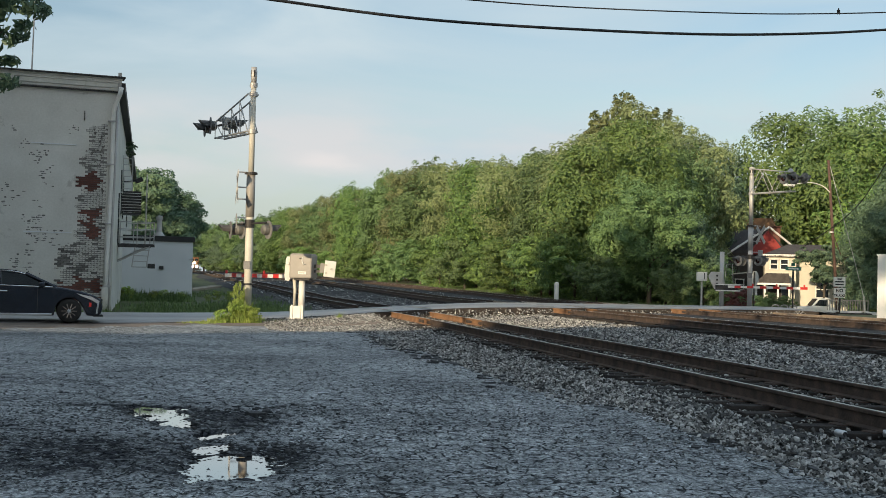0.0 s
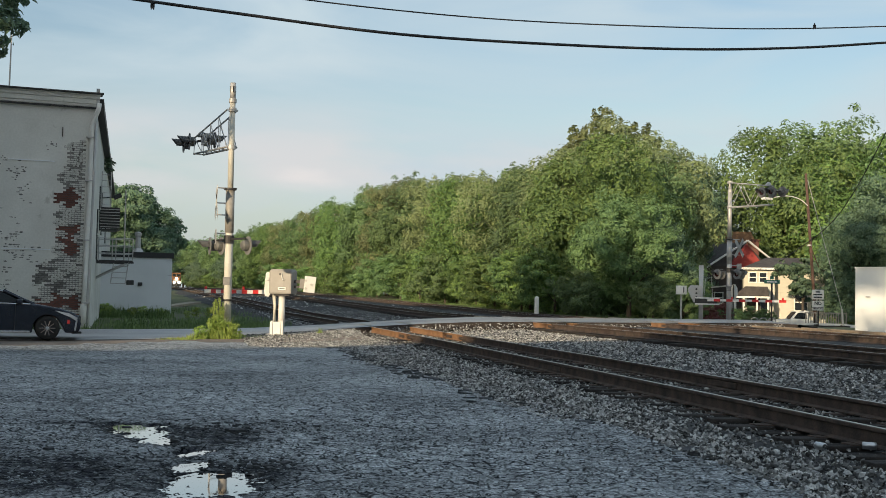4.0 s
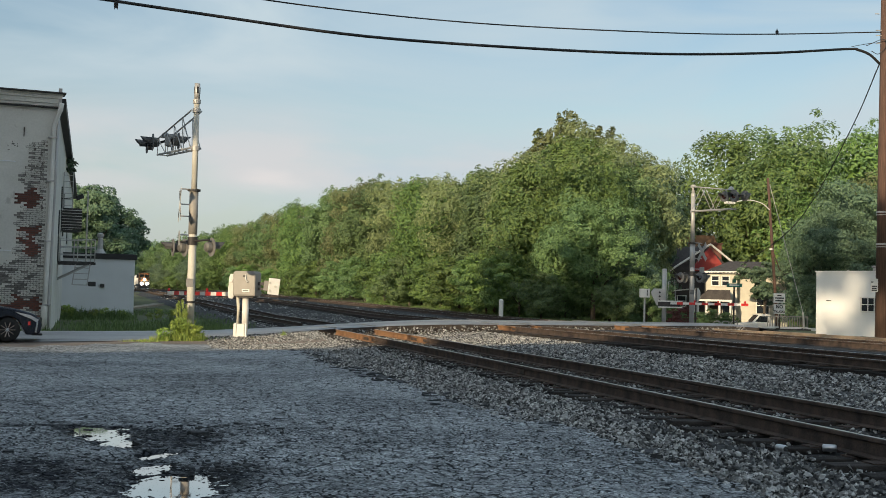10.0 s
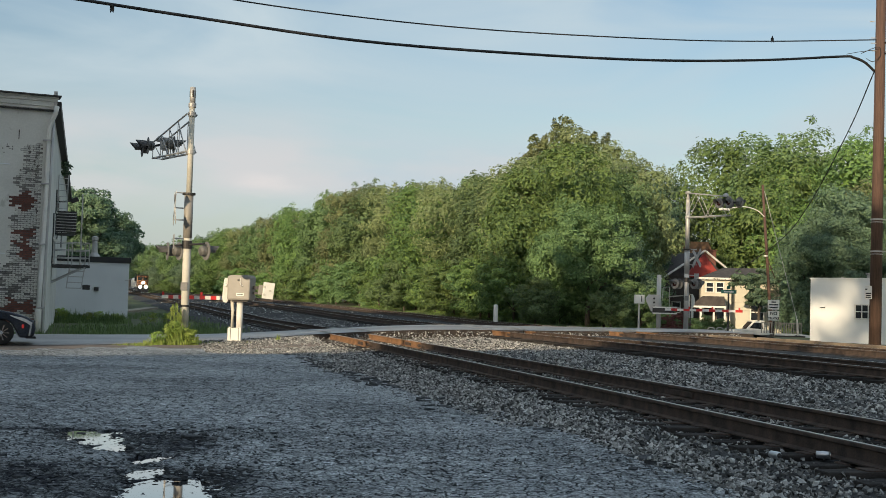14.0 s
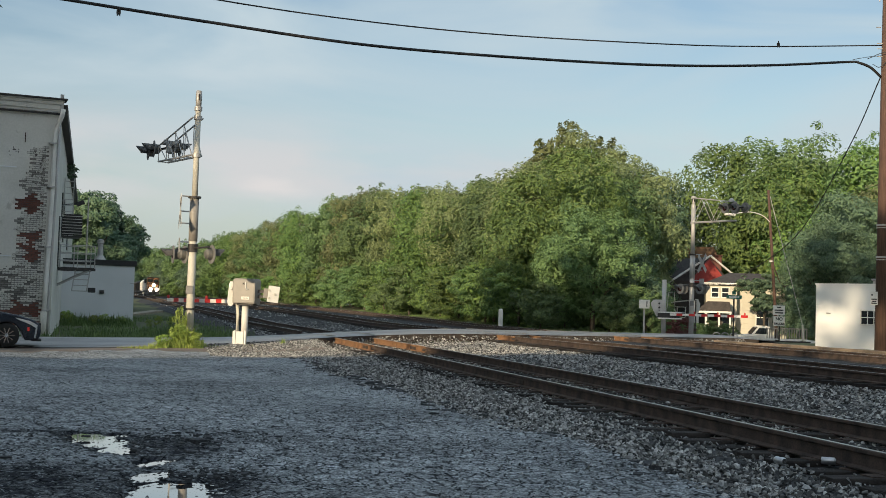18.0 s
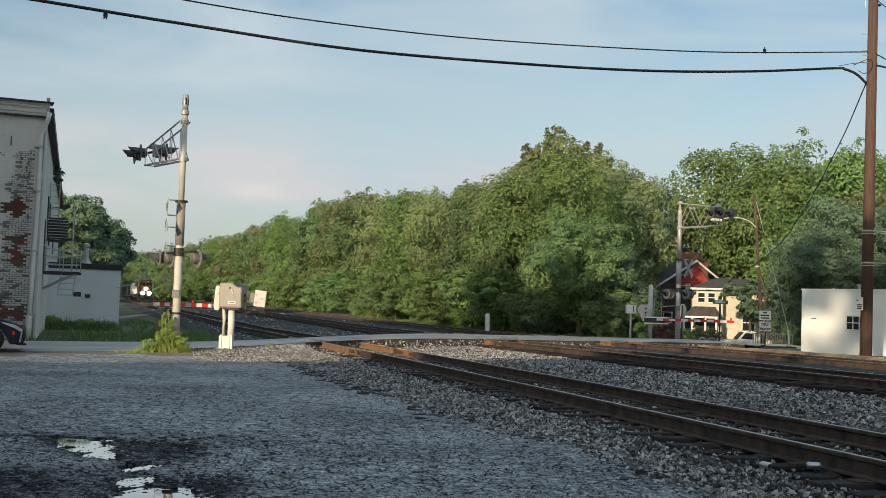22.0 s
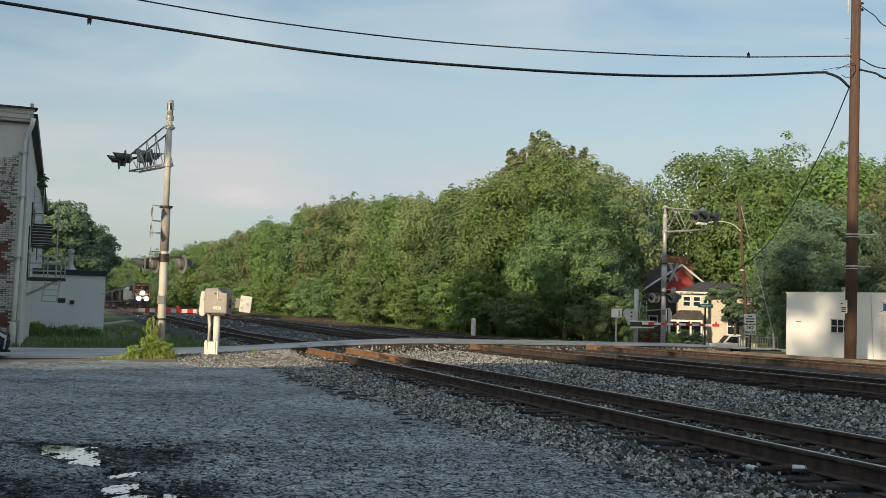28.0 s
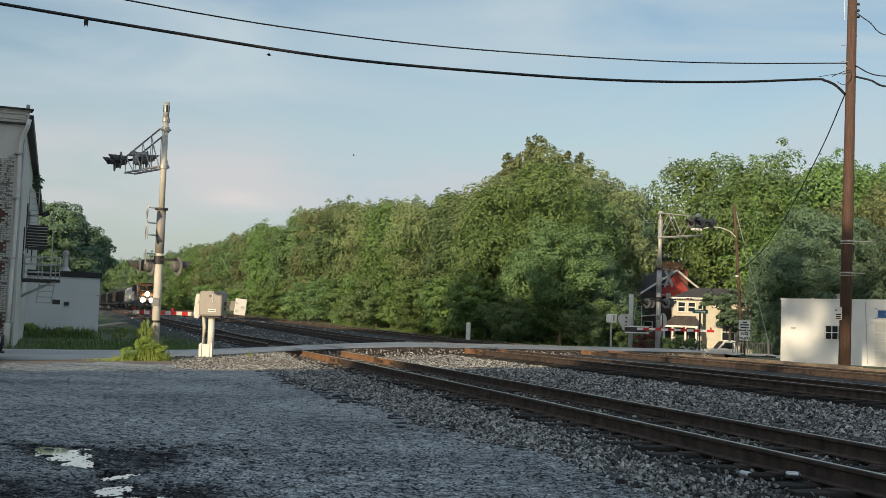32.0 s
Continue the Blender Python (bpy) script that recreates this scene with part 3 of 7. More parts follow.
# where the painted sunlight starts on each rail
SUNLIT_FROM = {("siding", -0.755): 34.3, ("siding", 0.755): 33.6, ("main", -0.755): 42.6, ("main", 0.755): 44.1, ("far", -0.755): 47.7, ("far", 0.755): 47.4}
TRACKS = (("siding", x_siding, 0.30), ("main", x_main, 0.48), ("far", x_far, 0.50))
NEAR_EDGE = [(-70, 8), (-30, 23.5), (-22, 26.5), (-14, 30.3), (-10, 33.2), (-6.5, 37.2), (-3.7, 41.5), (0.9, 45.2), (5.5, 48.5), (13, 54.5), (30, 66), (60, 88)]
FAR_EDGE = [(-70, 18), (-30, 33), (-24, 35.5), (-17, 38.8), (-12, 42.5), (-8, 47), (-5, 51), (-0.5, 55), (4.5, 58), (12, 62.5), (28, 74), (58, 97)]


def near_y(x):
    return np.interp(x, [p[0] for p in NEAR_EDGE], [p[1] for p in NEAR_EDGE])


def far_y(x):
    return np.interp(x, [p[0] for p in FAR_EDGE], [p[1] for p in FAR_EDGE])


def road_z(x):
    return 0.02 + 0.47 * ease(-10, 1, x) - 1.1 * ease(13.5, 23, x)


def ground_z(x, y):
    """The natural ground: low lot, shoulder of the line, rising beyond."""
    d = np.asarray(x, float) - x_siding(y)
    z = -0.07 + 0.14 * ease(-4, -1.4, d) + 0.17 * ease(1.8, 5.0, d)
    z = z + 0.10 * ease(40, 55, y) * (1 - ease(-4, -1.4, d))
    away = ease(26, 50, d)
    return z + rise(y) * (1 - away) - 0.9 * ease(22, 27, d) * ease(63, 72, y) * (1 - ease(120, 150, y))


def grid(name, xs, ys, zf, material, keep=None, smooth=True):
    X, Y = np.meshgrid(xs, ys)
    Z = zf(X, Y)
    nx = len(xs)
    v = np.stack([X, Y, Z], -1).reshape(-1, 3)
    j, i = np.meshgrid(np.arange(len(ys) - 1), np.arange(nx - 1), indexing="ij")
    a = (j * nx + i).ravel()
    f = np.stack([a, a + 1, a + 1 + nx, a + nx], -1)
    if keep is not None:
        c = v[f].mean(1)
        f = f[keep(c[:, 0], c[:, 1])]
        used = np.unique(f)
        back = np.zeros(len(v), int)
        back[used] = np.arange(len(used))
        v, f = v[used], back[f]
    return mesh_of(name, v.tolist(), f.tolist(), material, None, smooth)


# ---- ground ----
def make_ground():
    xs = np.r_[-3000, -1500, -700, -300, np.arange(-160, -40, 12), np.arange(-40, 60, 1.6), np.arange(60, 170, 12), 300, 700, 1500, 3000]
    ys = np.r_[-1500, -600, -200, np.arange(-80, 0, 10), np.arange(0, 110, 1.6), np.arange(110, 520, 12), 800, 1500, 3000]

    def z(X, Y):
        d = X - x_siding(Y)
        return ground_z(X, Y) - 0.02 - 0.2 * ease(-5.0, -3.6, d) * (1 - ease(13.5, 15.5, d))
    tagged(grid("ground", xs, ys, z, "grass_ground"), "grassy soil round the crossing", "ground", kind="structure")


PUDDLES = [(-3.66, 12.45, 0.15, 0.20), (-3.48, 12.25, 0.22, 0.36), (-3.22, 11.85, 0.20, 0.36), (-2.98, 11.35, 0.15, 0.28), (-2.82, 11.1, 0.08, 0.14), (-3.22, 12.55, 0.10, 0.14),
           (-2.45, 10.5, 0.11, 0.26), (-2.35, 10.72, 0.06, 0.12), (-2.27, 9.7, 0.12, 0.26), (-1.93, 8.8, 0.26, 0.48), (-2.08, 9.1, 0.15, 0.34), (-1.73, 8.65, 0.17, 0.25)]


def shoulder_width(x):
    """Width of the brown shoulder left of the mast."""
    return float(np.interp(x, [-14, -11, -8.5, -7], [2.6, 2.2, 0.8, 0.0]))


def make_lot():
    xs = np.r_[np.arange(-80, -30, 5), np.arange(-30, -6, 0.8), np.arange(-6, -4, 0.06), np.arange(-4, -1.2, 0.03), np.arange(-1.2, 0.2, 0.06), np.arange(0.3, 16, 0.16)]
    ys = np.r_[np.arange(-60, 4, 4), np.arange(4, 7.2, 0.4), np.arange(7.2, 8, 0.06), np.arange(8, 13, 0.035), np.arange(13, 16, 0.06), np.arange(16, 42, 0.22)]

    def wet(x, y):
        s = 0.0
        for px, py, rx, ry in PUDDLES:
            s = np.maximum(s, np.exp(-(((x - px) / rx) ** 2 + ((y - py) / ry) ** 2)))
        return s

    def z(X, Y):
        Z = np.zeros_like(X)
        w = wet(X, Y)
        for j in range(X.shape[0]):
            for i in range(X.shape[1]):
                x, y = X[j, i], Y[j, i]
                if y > 40 or x > 12 or x < -30 or y < 3:
                    continue
                k = 0.012 * wobble(x, y, 0.5, 3.0)
                if y < 16 and -7 < x < 6:
                    k += 0.014 * wobble(x, y, 2.2, 7.0) + 0.016 * wobble(x, y, 6.0, 9.0) + 0.010 * wobble(x, y, 14.0, 4.0)
                if 0.12 < w[j, i] < 0.75:
                    w[j, i] *= 1 + 0.40 * wobble(x, y, 9.0, 21.0) + 0.30 * wobble(x, y, 22.0, 22.0)
                Z[j, i] = max(k, -0.012) if w[j, i] < 0.30 else 0.30 * max(k, -0.012)
        return Z - 0.062 * np.minimum(w, 1.0) + 0.02 * ease(26, 34, Y)

    def keep(x, y):
        out = np.zeros(len(x), bool)
        d = x - x_siding(y)
        for k in range(len(x)):
            n1 = 0.5 * wobble(x[k], y[k], 0.9, 5.0) + 0.25 * wobble(x[k], y[k], 2.5, 6.0)
            lim = float(np.interp(y[k], [8, 14, 16, 20, 31], [-1.85, -1.75, -2.3, -2.6, -2.9]))
            out[k] = d[k] < lim + n1 * 0.7 and y[k] < near_y(x[k]) - 1.5 - shoulder_width(x[k]) + n1
        return out
    lot = grid("parking_lot", xs, ys, z, "asphalt", keep)
    co = np.empty(len(lot.data.vertices) * 3)
    lot.data.vertices.foreach_get("co", co)
    co = co.reshape(-1, 3)
    s = 0.0
    for px, py, rx, ry in PUDDLES + [(-2.35, 11.3, 0.34, 0.55), (-2.6, 12.1, 0.35, 0.3), (-4.2, 12.6, 0.4, 0.16), (-1.6, 9.5, 0.25, 0.5)]:
        s = s + np.exp(-(((co[:, 0] - px) / (rx * 1.5)) ** 2 + ((co[:, 1] - py) / (ry * 1.4)) ** 2))
    for px, py, rx, ry in ((-3.7, 9.6, 1.0, 1.0), (-4.6, 10.9, 0.9, 0.9), (-3.1, 8.4, 0.9, 0.7), (-3.0, 9.4, 0.6, 0.8), (0.6, 9.4, 0.8, 0.4), (1.2, 12.6, 1.0, 0.4), (-1.0, 26, 2.0, 1.4), (0.6, 30, 1.6, 1.2)):
        s = s + (0.70 if px <= -3 else 0.42) * np.exp(-(((co[:, 0] - px) / rx) ** 2 + ((co[:, 1] - py) / ry) ** 2))
    at = lot.data.attributes.new("wet", "FLOAT", "POINT")
    at.data.foreach_set("value", np.clip(s, 0, 1).astype(np.float32))
    tagged(lot, "worn cracked dark asphalt parking lot with wet patches", "parking lot", kind="structure")
    water = grid("water", np.linspace(-4.6, -0.9, 12), np.linspace(7.6, 13.0, 12), lambda X, Y: X * 0 - 0.017, "water")
    tagged(water, "still rainwater lying in shallow puddles on asphalt", "puddle", kind="structure")


def strip(name, side_a, side_b, zf, material, n=2, lift=0.0):
    """A sheet between two lines of (x, y) given at the same steps."""
    v, f = [], []
    for (xa, ya), (xb, yb) in zip(side_a, side_b):
        for k in range(n + 1):
            t = k / n
            x, y = xa + (xb - xa) * t, ya + (yb - ya) * t
            v.append((x, y, float(zf(x, y, t)) + lift))
    for j in range(len(side_a) - 1):
        for k in range(n):
            a = j * (n + 1) + k
            f.append((a, a + n + 1, a + n + 2, a + 1))
    return mesh_of(name, v, f, material, None, True)


def make_road():
    # along the road: matched steps on both edges
    sa = np.linspace(0, 1, 90)

    def along(edge):
        e = np.array(edge, float)
        L = np.r_[0, np.cumsum(np.linalg.norm(np.diff(e, axis=0), axis=1))]
        L /= L[-1]
        return [(float(np.interp(s, L, e[:, 0])), float(np.interp(s, L, e[:, 1]))) for s in sa]
    a, b = along(NEAR_EDGE), along(FAR_EDGE)
    road = strip("road", a, b, lambda x, y, t: road_z(x) + 0.05 * math.sin(math.pi * t), "road", 8)
    tagged(road, "patched grey asphalt road over the level crossing", "road", kind="structure")
    for t0, t1, label in ((0.10, 0.118, "worn white edge line along the road"), (0.485, 0.497, "worn pale centre line of the road"), (0.512, 0.524, "worn pale centre line of the road"), (0.885, 0.90, "worn white edge line along the road")):
        pa = [(xa + (xb - xa) * t0, ya + (yb - ya) * t0) for (xa, ya), (xb, yb) in zip(a, b)]
        pb = [(xa + (xb - xa) * t1, ya + (yb - ya) * t1) for (xa, ya), (xb, yb) in zip(a, b)]
        ln = strip("road_marking", pa, pb, lambda x, y, t: road_z(x) + 0.05 * math.sin(math.pi * t0) + 0.006, "road_paint", 1)
        tagged(ln, label, "road marking", kind="structure")
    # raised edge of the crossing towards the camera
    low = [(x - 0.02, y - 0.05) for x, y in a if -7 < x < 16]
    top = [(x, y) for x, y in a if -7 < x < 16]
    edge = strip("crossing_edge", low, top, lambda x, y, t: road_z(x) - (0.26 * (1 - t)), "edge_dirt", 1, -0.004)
    tagged(edge, "dark brown earth edge of the raised crossing", "kerb", kind="structure")
    # sandy shoulder between lot and road
    near = [(x, y) for x, y in a if -45 < x < -4]
    shoulder = strip("shoulder", [(x + 1.2, y - 5.2) for x, y in near], [(x - 0.1, y + 0.3) for x, y in near],
                     lambda x, y, t: -0.02 + (road_z(x) + 0.01) * t * 0.9 - 0.004, "sandy", 3)
    tagged(shoulder, "brown gritty shoulder beside the road", "shoulder", kind="structure")


def rail_sections():
    """Outline of a rail, base at 0, head at 0.18."""
    return [(-0.07, 0), (0.07, 0), (0.07, 0.012), (0.012, 0.03), (0.012, 0.135), (0.036, 0.145), (0.036, 0.172), (0.028, 0.18),
            (-0.028, 0.18), (-0.036, 0.172), (-0.036, 0.145), (-0.012, 0.135), (-0.012, 0.03), (-0.07, 0.012)]


def sweep(name, outline, centre, material, parent):
    v, f = [], []
    n = len(outline)
    pts = [Vector(p) for p in centre]
    for i, p in enumerate(pts):
        d = pts[min(i + 1, len(pts) - 1)] - pts[max(i - 1, 0)]
        side = Vector((d.y, -d.x, 0)).normalized()
        for x, z in outline:
            v.append(tuple(p + side * x + Vector((0, 0, z))))
    for i in range(len(pts) - 1):
        for k in range(n):
            a, b = i * n + k, i * n + (k + 1) % n
            f.append((a, b, b + n, a + n))
    f.append(list(range(n))[::-1])
    f.append([(len(pts) - 1) * n + k for k in range(n)])
    return mesh_of(name, v, f, material, parent)


def track_point(fx, z, y, off=0.0):
    """A place on a track: off metres to its right, on the rail top."""
    s = (float(fx(y + 0.1)) - float(fx(y - 0.1))) / 0.2
    k = math.hypot(1, s)
    return Vector((float(fx(y)) + off / k, y - off * s / k, z + float(rise(y)))), math.atan2(-s, 1)


def road_edges_on(fx, off):
    """Where the crossing starts and ends on a rail."""
    ys = np.arange(30, 80, 0.05)
    pts = [track_point(fx, 0, y, off)[0] for y in ys]
    on = [y for y, p in zip(ys, pts) if near_y(p.x) - 0.1 < p.y < far_y(p.x) + 0.1]
    return on[0], on[-1]


def make_tracks():
    tie_bm = box((0, 0, 0), (2.6, 0.23, 0.18), None, None, 0.012)
    tie_me = None
    far_v, far_f = [], []
    plate_me = None
    for name, fx, z in TRACKS:
        t = thing("railway_track", Matrix(), {"siding": "rusty siding track on worn timber ties in dark ballast",
                                              "main": "heavier main track with dark rails on timber ties",
                                              "far": "furthest main track with sunlit rusty rails"}[name], "railway track", "tracks over the crossing", "structure")
        for off in (-0.755, 0.755):
            y0, y1 = road_edges_on(fx, off)
            for a, b in ((6.0 if name == "siding" else 2.0, y0), (y1, 620.0)):
                ys = np.r_[np.arange(a, min(b, 120), 1.5), np.arange(120, b, 12)] if b > 120 else np.arange(a, b, 1.5)
                ys = np.r_[ys, b]
                pts = [track_point(fx, z - 0.18, y, off)[0] for y in ys]
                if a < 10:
                    # sunlight by the crossing painted as orange rust; a joint bar marks its edge
                    k = int(np.searchsorted(ys, SUNLIT_FROM[name, off]))
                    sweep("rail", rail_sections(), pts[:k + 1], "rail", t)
                    tagged(sweep("rail", rail_sections(), pts[k:], "sunlit_rail", t), "rusty rail by the crossing, sunlight painted in as orange")
                    q, ang = track_point(fx, z - 0.10, float(ys[k]), off)
                    bar = part("joint_bar", box((0, 0, 0), (0.07, 0.8, 0.085), None, None, 0.012), "rail", t)
                    bar.matrix_local = Matrix.Translation(q) @ pose(0, 0, 0, 0, 0, math.degrees(ang))
                    for dy in (-0.3, -0.1, 0.1, 0.3):
                        part("bolt", rod((-0.06, dy, 0), (0.06, dy, 0), 0.018, None, 6), "rail", bar)
                else:
                    sweep("rail", rail_sections(), pts, "rail", t)
                head = [(-0.022, 0.1795), (0.022, 0.1795), (0.022, 0.1825), (-0.022, 0.1825)]
                sweep("rail_head", head, pts, "railtop", t)
            # rail sunk into the crossing
            pts = [track_point(fx, 0, y, off)[0] for y in np.arange(y0, y1, 1.0)]
            pts = [Vector((p.x, p.y, float(road_z(p.x)) + 0.028)) for p in pts]
            sweep("crossing_rail", [(-0.03, 0), (0.03, 0), (0.03, 0.03), (-0.03, 0.03)], pts, "railtop", t)
        y0, y1 = road_edges_on(fx, 0)
        n0 = {"siding": 7.5, "main": 12.0, "far": 16.0}[name]
        ys = list(np.arange(n0, y0 - 0.3, 0.56)) + list(np.arange(y1 + 0.4, 330, 0.60))
        rnd = random.Random(name)
        for k, y in enumerate(ys):
            p, ang = track_point(fx, z - 0.18 - 0.09 - 0.002, y)
            m = Matrix.Translation(p + Vector((rnd.uniform(-0.08, 0.08), 0, rnd.uniform(-0.025, 0.004)))) @ pose(0, 0, 0, 0, 0, math.degrees(ang) + rnd.uniform(-2.0, 2.0))
            if y < 75:
                if tie_me is None:
                    ob = link("tie", tie_bm, "tie", t)
                    tie_me = ob.data
                else:
                    ob = new("tie", tie_me)
                    ob.parent = t
                ob.matrix_local = m
                if y < 30:
                    for off in (-0.755, 0.755):
                        if plate_me is None:
                            pl = link("tie_plate", box((0, 0, 0), (0.36, 0.19, 0.016), None, None), "rail", ob)
                            plate_me = pl.data
                        else:
                            pl = new("tie_plate", plate_me)
                            pl.parent = ob
                        pl.matrix_local = Matrix.Translation((off, 0, 0.094))
            else:
                a = len(far_v)
                for sx in (-1.3, 1.3):
                    for sy in (-0.11, 0.11):
                        for sz in (-0.09, 0.09):
                            far_v.append(tuple(m @ Vector((sx, sy, sz))))
                far_f += [[a + q for q in c] for c in ((0, 1, 3, 2), (4, 6, 7, 5), (0, 4, 5, 1), (2, 3, 7, 6), (1, 5, 7, 3), (0, 2, 6, 4))]
        if far_v:
            tagged(mesh_of("distant_ties", far_v, far_f, "tie", t), kind="stuff")
            far_v, far_f = [], []
        # joint bars
        if name == "siding":
            for off, yy in ((-0.755, 33.2), (-0.755, 21.0), (0.755, 17.5), (-0.755, 35.9), (0.755, 36.2)):
                p, ang = track_point(fx, z - 0.10, yy, off)
                jb = part("joint_bar", box((0, 0, 0), (0.07, 0.75, 0.085), None, None, 0.012), "rail", t)
                jb.matrix_local = Matrix.Translation(p) @ pose(0, 0, 0, 0, 0, math.degrees(ang))


def make_ballast():
    """Beds of crushed stone under the tracks, uneven, with loose stones on them."""
    xs_off = np.r_[np.arange(-3.3, 11.2, 0.22)]
    ys = np.r_[np.arange(2, 80, 0.35), np.arange(80, 620, 6)]
    v, f = [], []
    prof_d = [-3.3, -2.6, -1.5, 1.5, 3.4, 4.9, 5.4, 8.3, 9.4, 11.1]
    prof_z = [-0.10, -0.05, 0.065, 0.07, 0.145, 0.18, 0.20, 0.225, 0.265, 0.31]
    n = len(xs_off)
    for y in ys:
        for d in xs_off:
            x = float(x_siding(y)) + d * (1.0 if y < 100 else 1.05)
            w = wobble(x, y, 1.1, 1.0) * 0.05 + wobble(x, y, 4.0, 2.0) * 0.03
            v.append((x, y, float(np.interp(d, prof_d, prof_z)) + w * 0.7 + float(rise(y))))
    for j in range(len(ys) - 1):
        for i in range(n - 1):
            xm = (v[j * n + i][0] + v[j * n + i + 1][0]) / 2
            if not (near_y(xm) + 0.3 < (ys[j] + ys[j + 1]) / 2 < far_y(xm) - 0.2):
                f.append((j * n + i, j * n + i + 1, (j + 1) * n + i + 1, (j + 1) * n + i))
    bed = mesh_of("ballast_bed", v, f, "ballast", None, True)
    tagged(bed, "dark grey crushed stone bed under the tracks", "ballast", kind="structure")
    far_bed = strip("far_ballast_bed", [track_point(x_far, 0, y, -4.0)[0][:2] for y in ys], [track_point(x_far, 0, y, 3.2)[0][:2] for y in ys],
                    lambda x, y, t: 0.305 + float(rise(y)) - (0.2 if t > 0.9 else 0), "ballast", 6)
    tagged(far_bed, "crushed stone bed under the furthest track", "ballast", kind="structure")


def make_stones():
    rng = np.random.default_rng(4)
    # a blunt block with a smaller top, each corner pushed about
    blk = np.array([(sx * (0.95 if sz < 0 else 0.66), sy * (0.95 if sz < 0 else 0.66), sz * 0.5) for sz in (-1, 1) for sy in (-1, 1) for sx in (-1, 1)])
    ifc = np.array([(4, 5, 7), (4, 7, 6), (0, 1, 5), (0, 5, 4), (1, 3, 7), (1, 7, 5), (3, 2, 6), (3, 6, 7), (2, 0, 4), (2, 4, 6)])
    spots = []
    prof_d = [-3.3, -2.6, -1.5, 1.5, 3.4, 4.9, 5.4, 8.3, 9.4, 11.1]
    prof_z = [-0.08, -0.02, 0.07, 0.075, 0.15, 0.185, 0.21, 0.235, 0.27, 0.31]
    # (count, y range, offset range from the siding, size)
    for count, y0, y1, d0, d1, s0, s1 in ((2600, 8, 16, -2.35, -1.80, 0.016, 0.040), (1000, 8, 16, -1.3, 0.8, 0.012, 0.030), (1300, 10.2, 16, -1.9, -1.25, 0.012, 0.034), (1100, 6.5, 10.2, -2.5, -1.2, 0.014, 0.036), (10000, 31, 42.0, -5.6, -1.6, 0.018, 0.044),
                                          (6800, 14, 24, -2.9, -1.35, 0.016, 0.042), (3400, 14, 24, -1.35, 0.9, 0.014, 0.036), (8500, 24, 42, -3.4, -1.3, 0.020, 0.046), (5200, 24, 42, -1.3, 1.0, 0.018, 0.040),
                                          (15000, 8, 24, 0.8, 5.35, 0.020, 0.046), (15000, 24, 48, 0.9, 5.4, 0.022, 0.052),
                                          (4200, 14, 48, 5.6, 10.5, 0.024, 0.05), (5600, 12, 48, 5.2, 6.4, 0.020, 0.040), (2200, 9, 38, -3.9, -1.9, 0.008, 0.024), (4000, 48, 80, -2.2, 10.8, 0.03, 0.06), (1400, 80, 150, -2.2, 11.0, 0.05, 0.09)):
        y = rng.uniform(y0, y1, count)
        d = rng.uniform(d0, d1, count)
        x = x_siding(y) + d
        ok = (y < near_y(x) - 0.05) | (y > far_y(x) + 0.2)
        x, y, d = x[ok], y[ok], d[ok]
        z = np.maximum(np.interp(d, prof_d, prof_z), 0.0) + rise(y)
        z = z + 0.02 * (np.abs(d) < 1.3)
        up = np.clip((y - near_y(x) + 5.2) / 5.5, 0, 1) * (y < near_y(x)) * (d < -1.5)
        z = np.where((y > 31) & (d < -1.5), np.maximum(z, 0.9 * road_z(x) * up + 0.015), z)
        r = rng.uniform(s0, s1, len(x)) * 0.64
        spots.append(np.stack([x, y, z + r * 0.1, r], 1))
    # stones and clods heaped against the edge of the crossing
    x = rng.uniform(-6.5, 14, 2600)
    u = rng.random(2600) ** 0.8
    y = near_y(x) - 0.02 - 0.75 * u
    spots.append(np.stack([x, y, np.maximum(road_z(x) - 0.05 - 0.30 * u, 0.02), rng.uniform(0.010, 0.030, 2600)], 1))
    spots = np.concatenate(spots)
    n = len(spots)
    shp = (blk[None] + rng.uniform(-0.36, 0.36, (n, 8, 3))) * rng.uniform(0.55, 1.35, (n, 1, 3))
    tilt = rng.normal(0, 0.4, (n, 2))
    shp[:, :, 2] += shp[:, :, 0] * tilt[:, :1] + shp[:, :, 1] * tilt[:, 1:]
    a = rng.uniform(0, 6.28, n)
    c, s = np.cos(a)[:, None], np.sin(a)[:, None]
    X = shp[:, :, 0] * c - shp[:, :, 1] * s
    Y = shp[:, :, 0] * s + shp[:, :, 1] * c
    v = np.stack([X, Y, shp[:, :, 2]], -1) * spots[:, None, 3:4] + spots[:, None, :3]
    f = (ifc[None] + (np.arange(n) * 8)[:, None, None]).reshape(-1, 3)
    ob = mesh_of("loose_ballast", v.reshape(-1, 3).tolist(), f.tolist(), "stone")
    tagged(ob, "loose pale grey crushed stones between rails and asphalt", "gravel", kind="stuff")


def make_shade():
    """An unseen wall added behind the camera, its top edge cut to fit the lot's shadow."""
    outline = [(-60, -0.5), (24, -0.5), (24, 5.5), (3.1, 8.4), (-3.0, 10.0), (-7.0, 11.0), (-11.4, 12.3), (-15.8, 13.0), (-19.4, 12.6), (-22.5, 12.2), (-25.0, 11.4), (-27.6, 10.5), (-60, 10.0)]
    w = link("wall_south", prism(outline, 0.5, pose(0, -14, 0)), "block")
    tagged(w, "unseen grey wall added behind the lot to cast its shade", "wall", kind="structure")


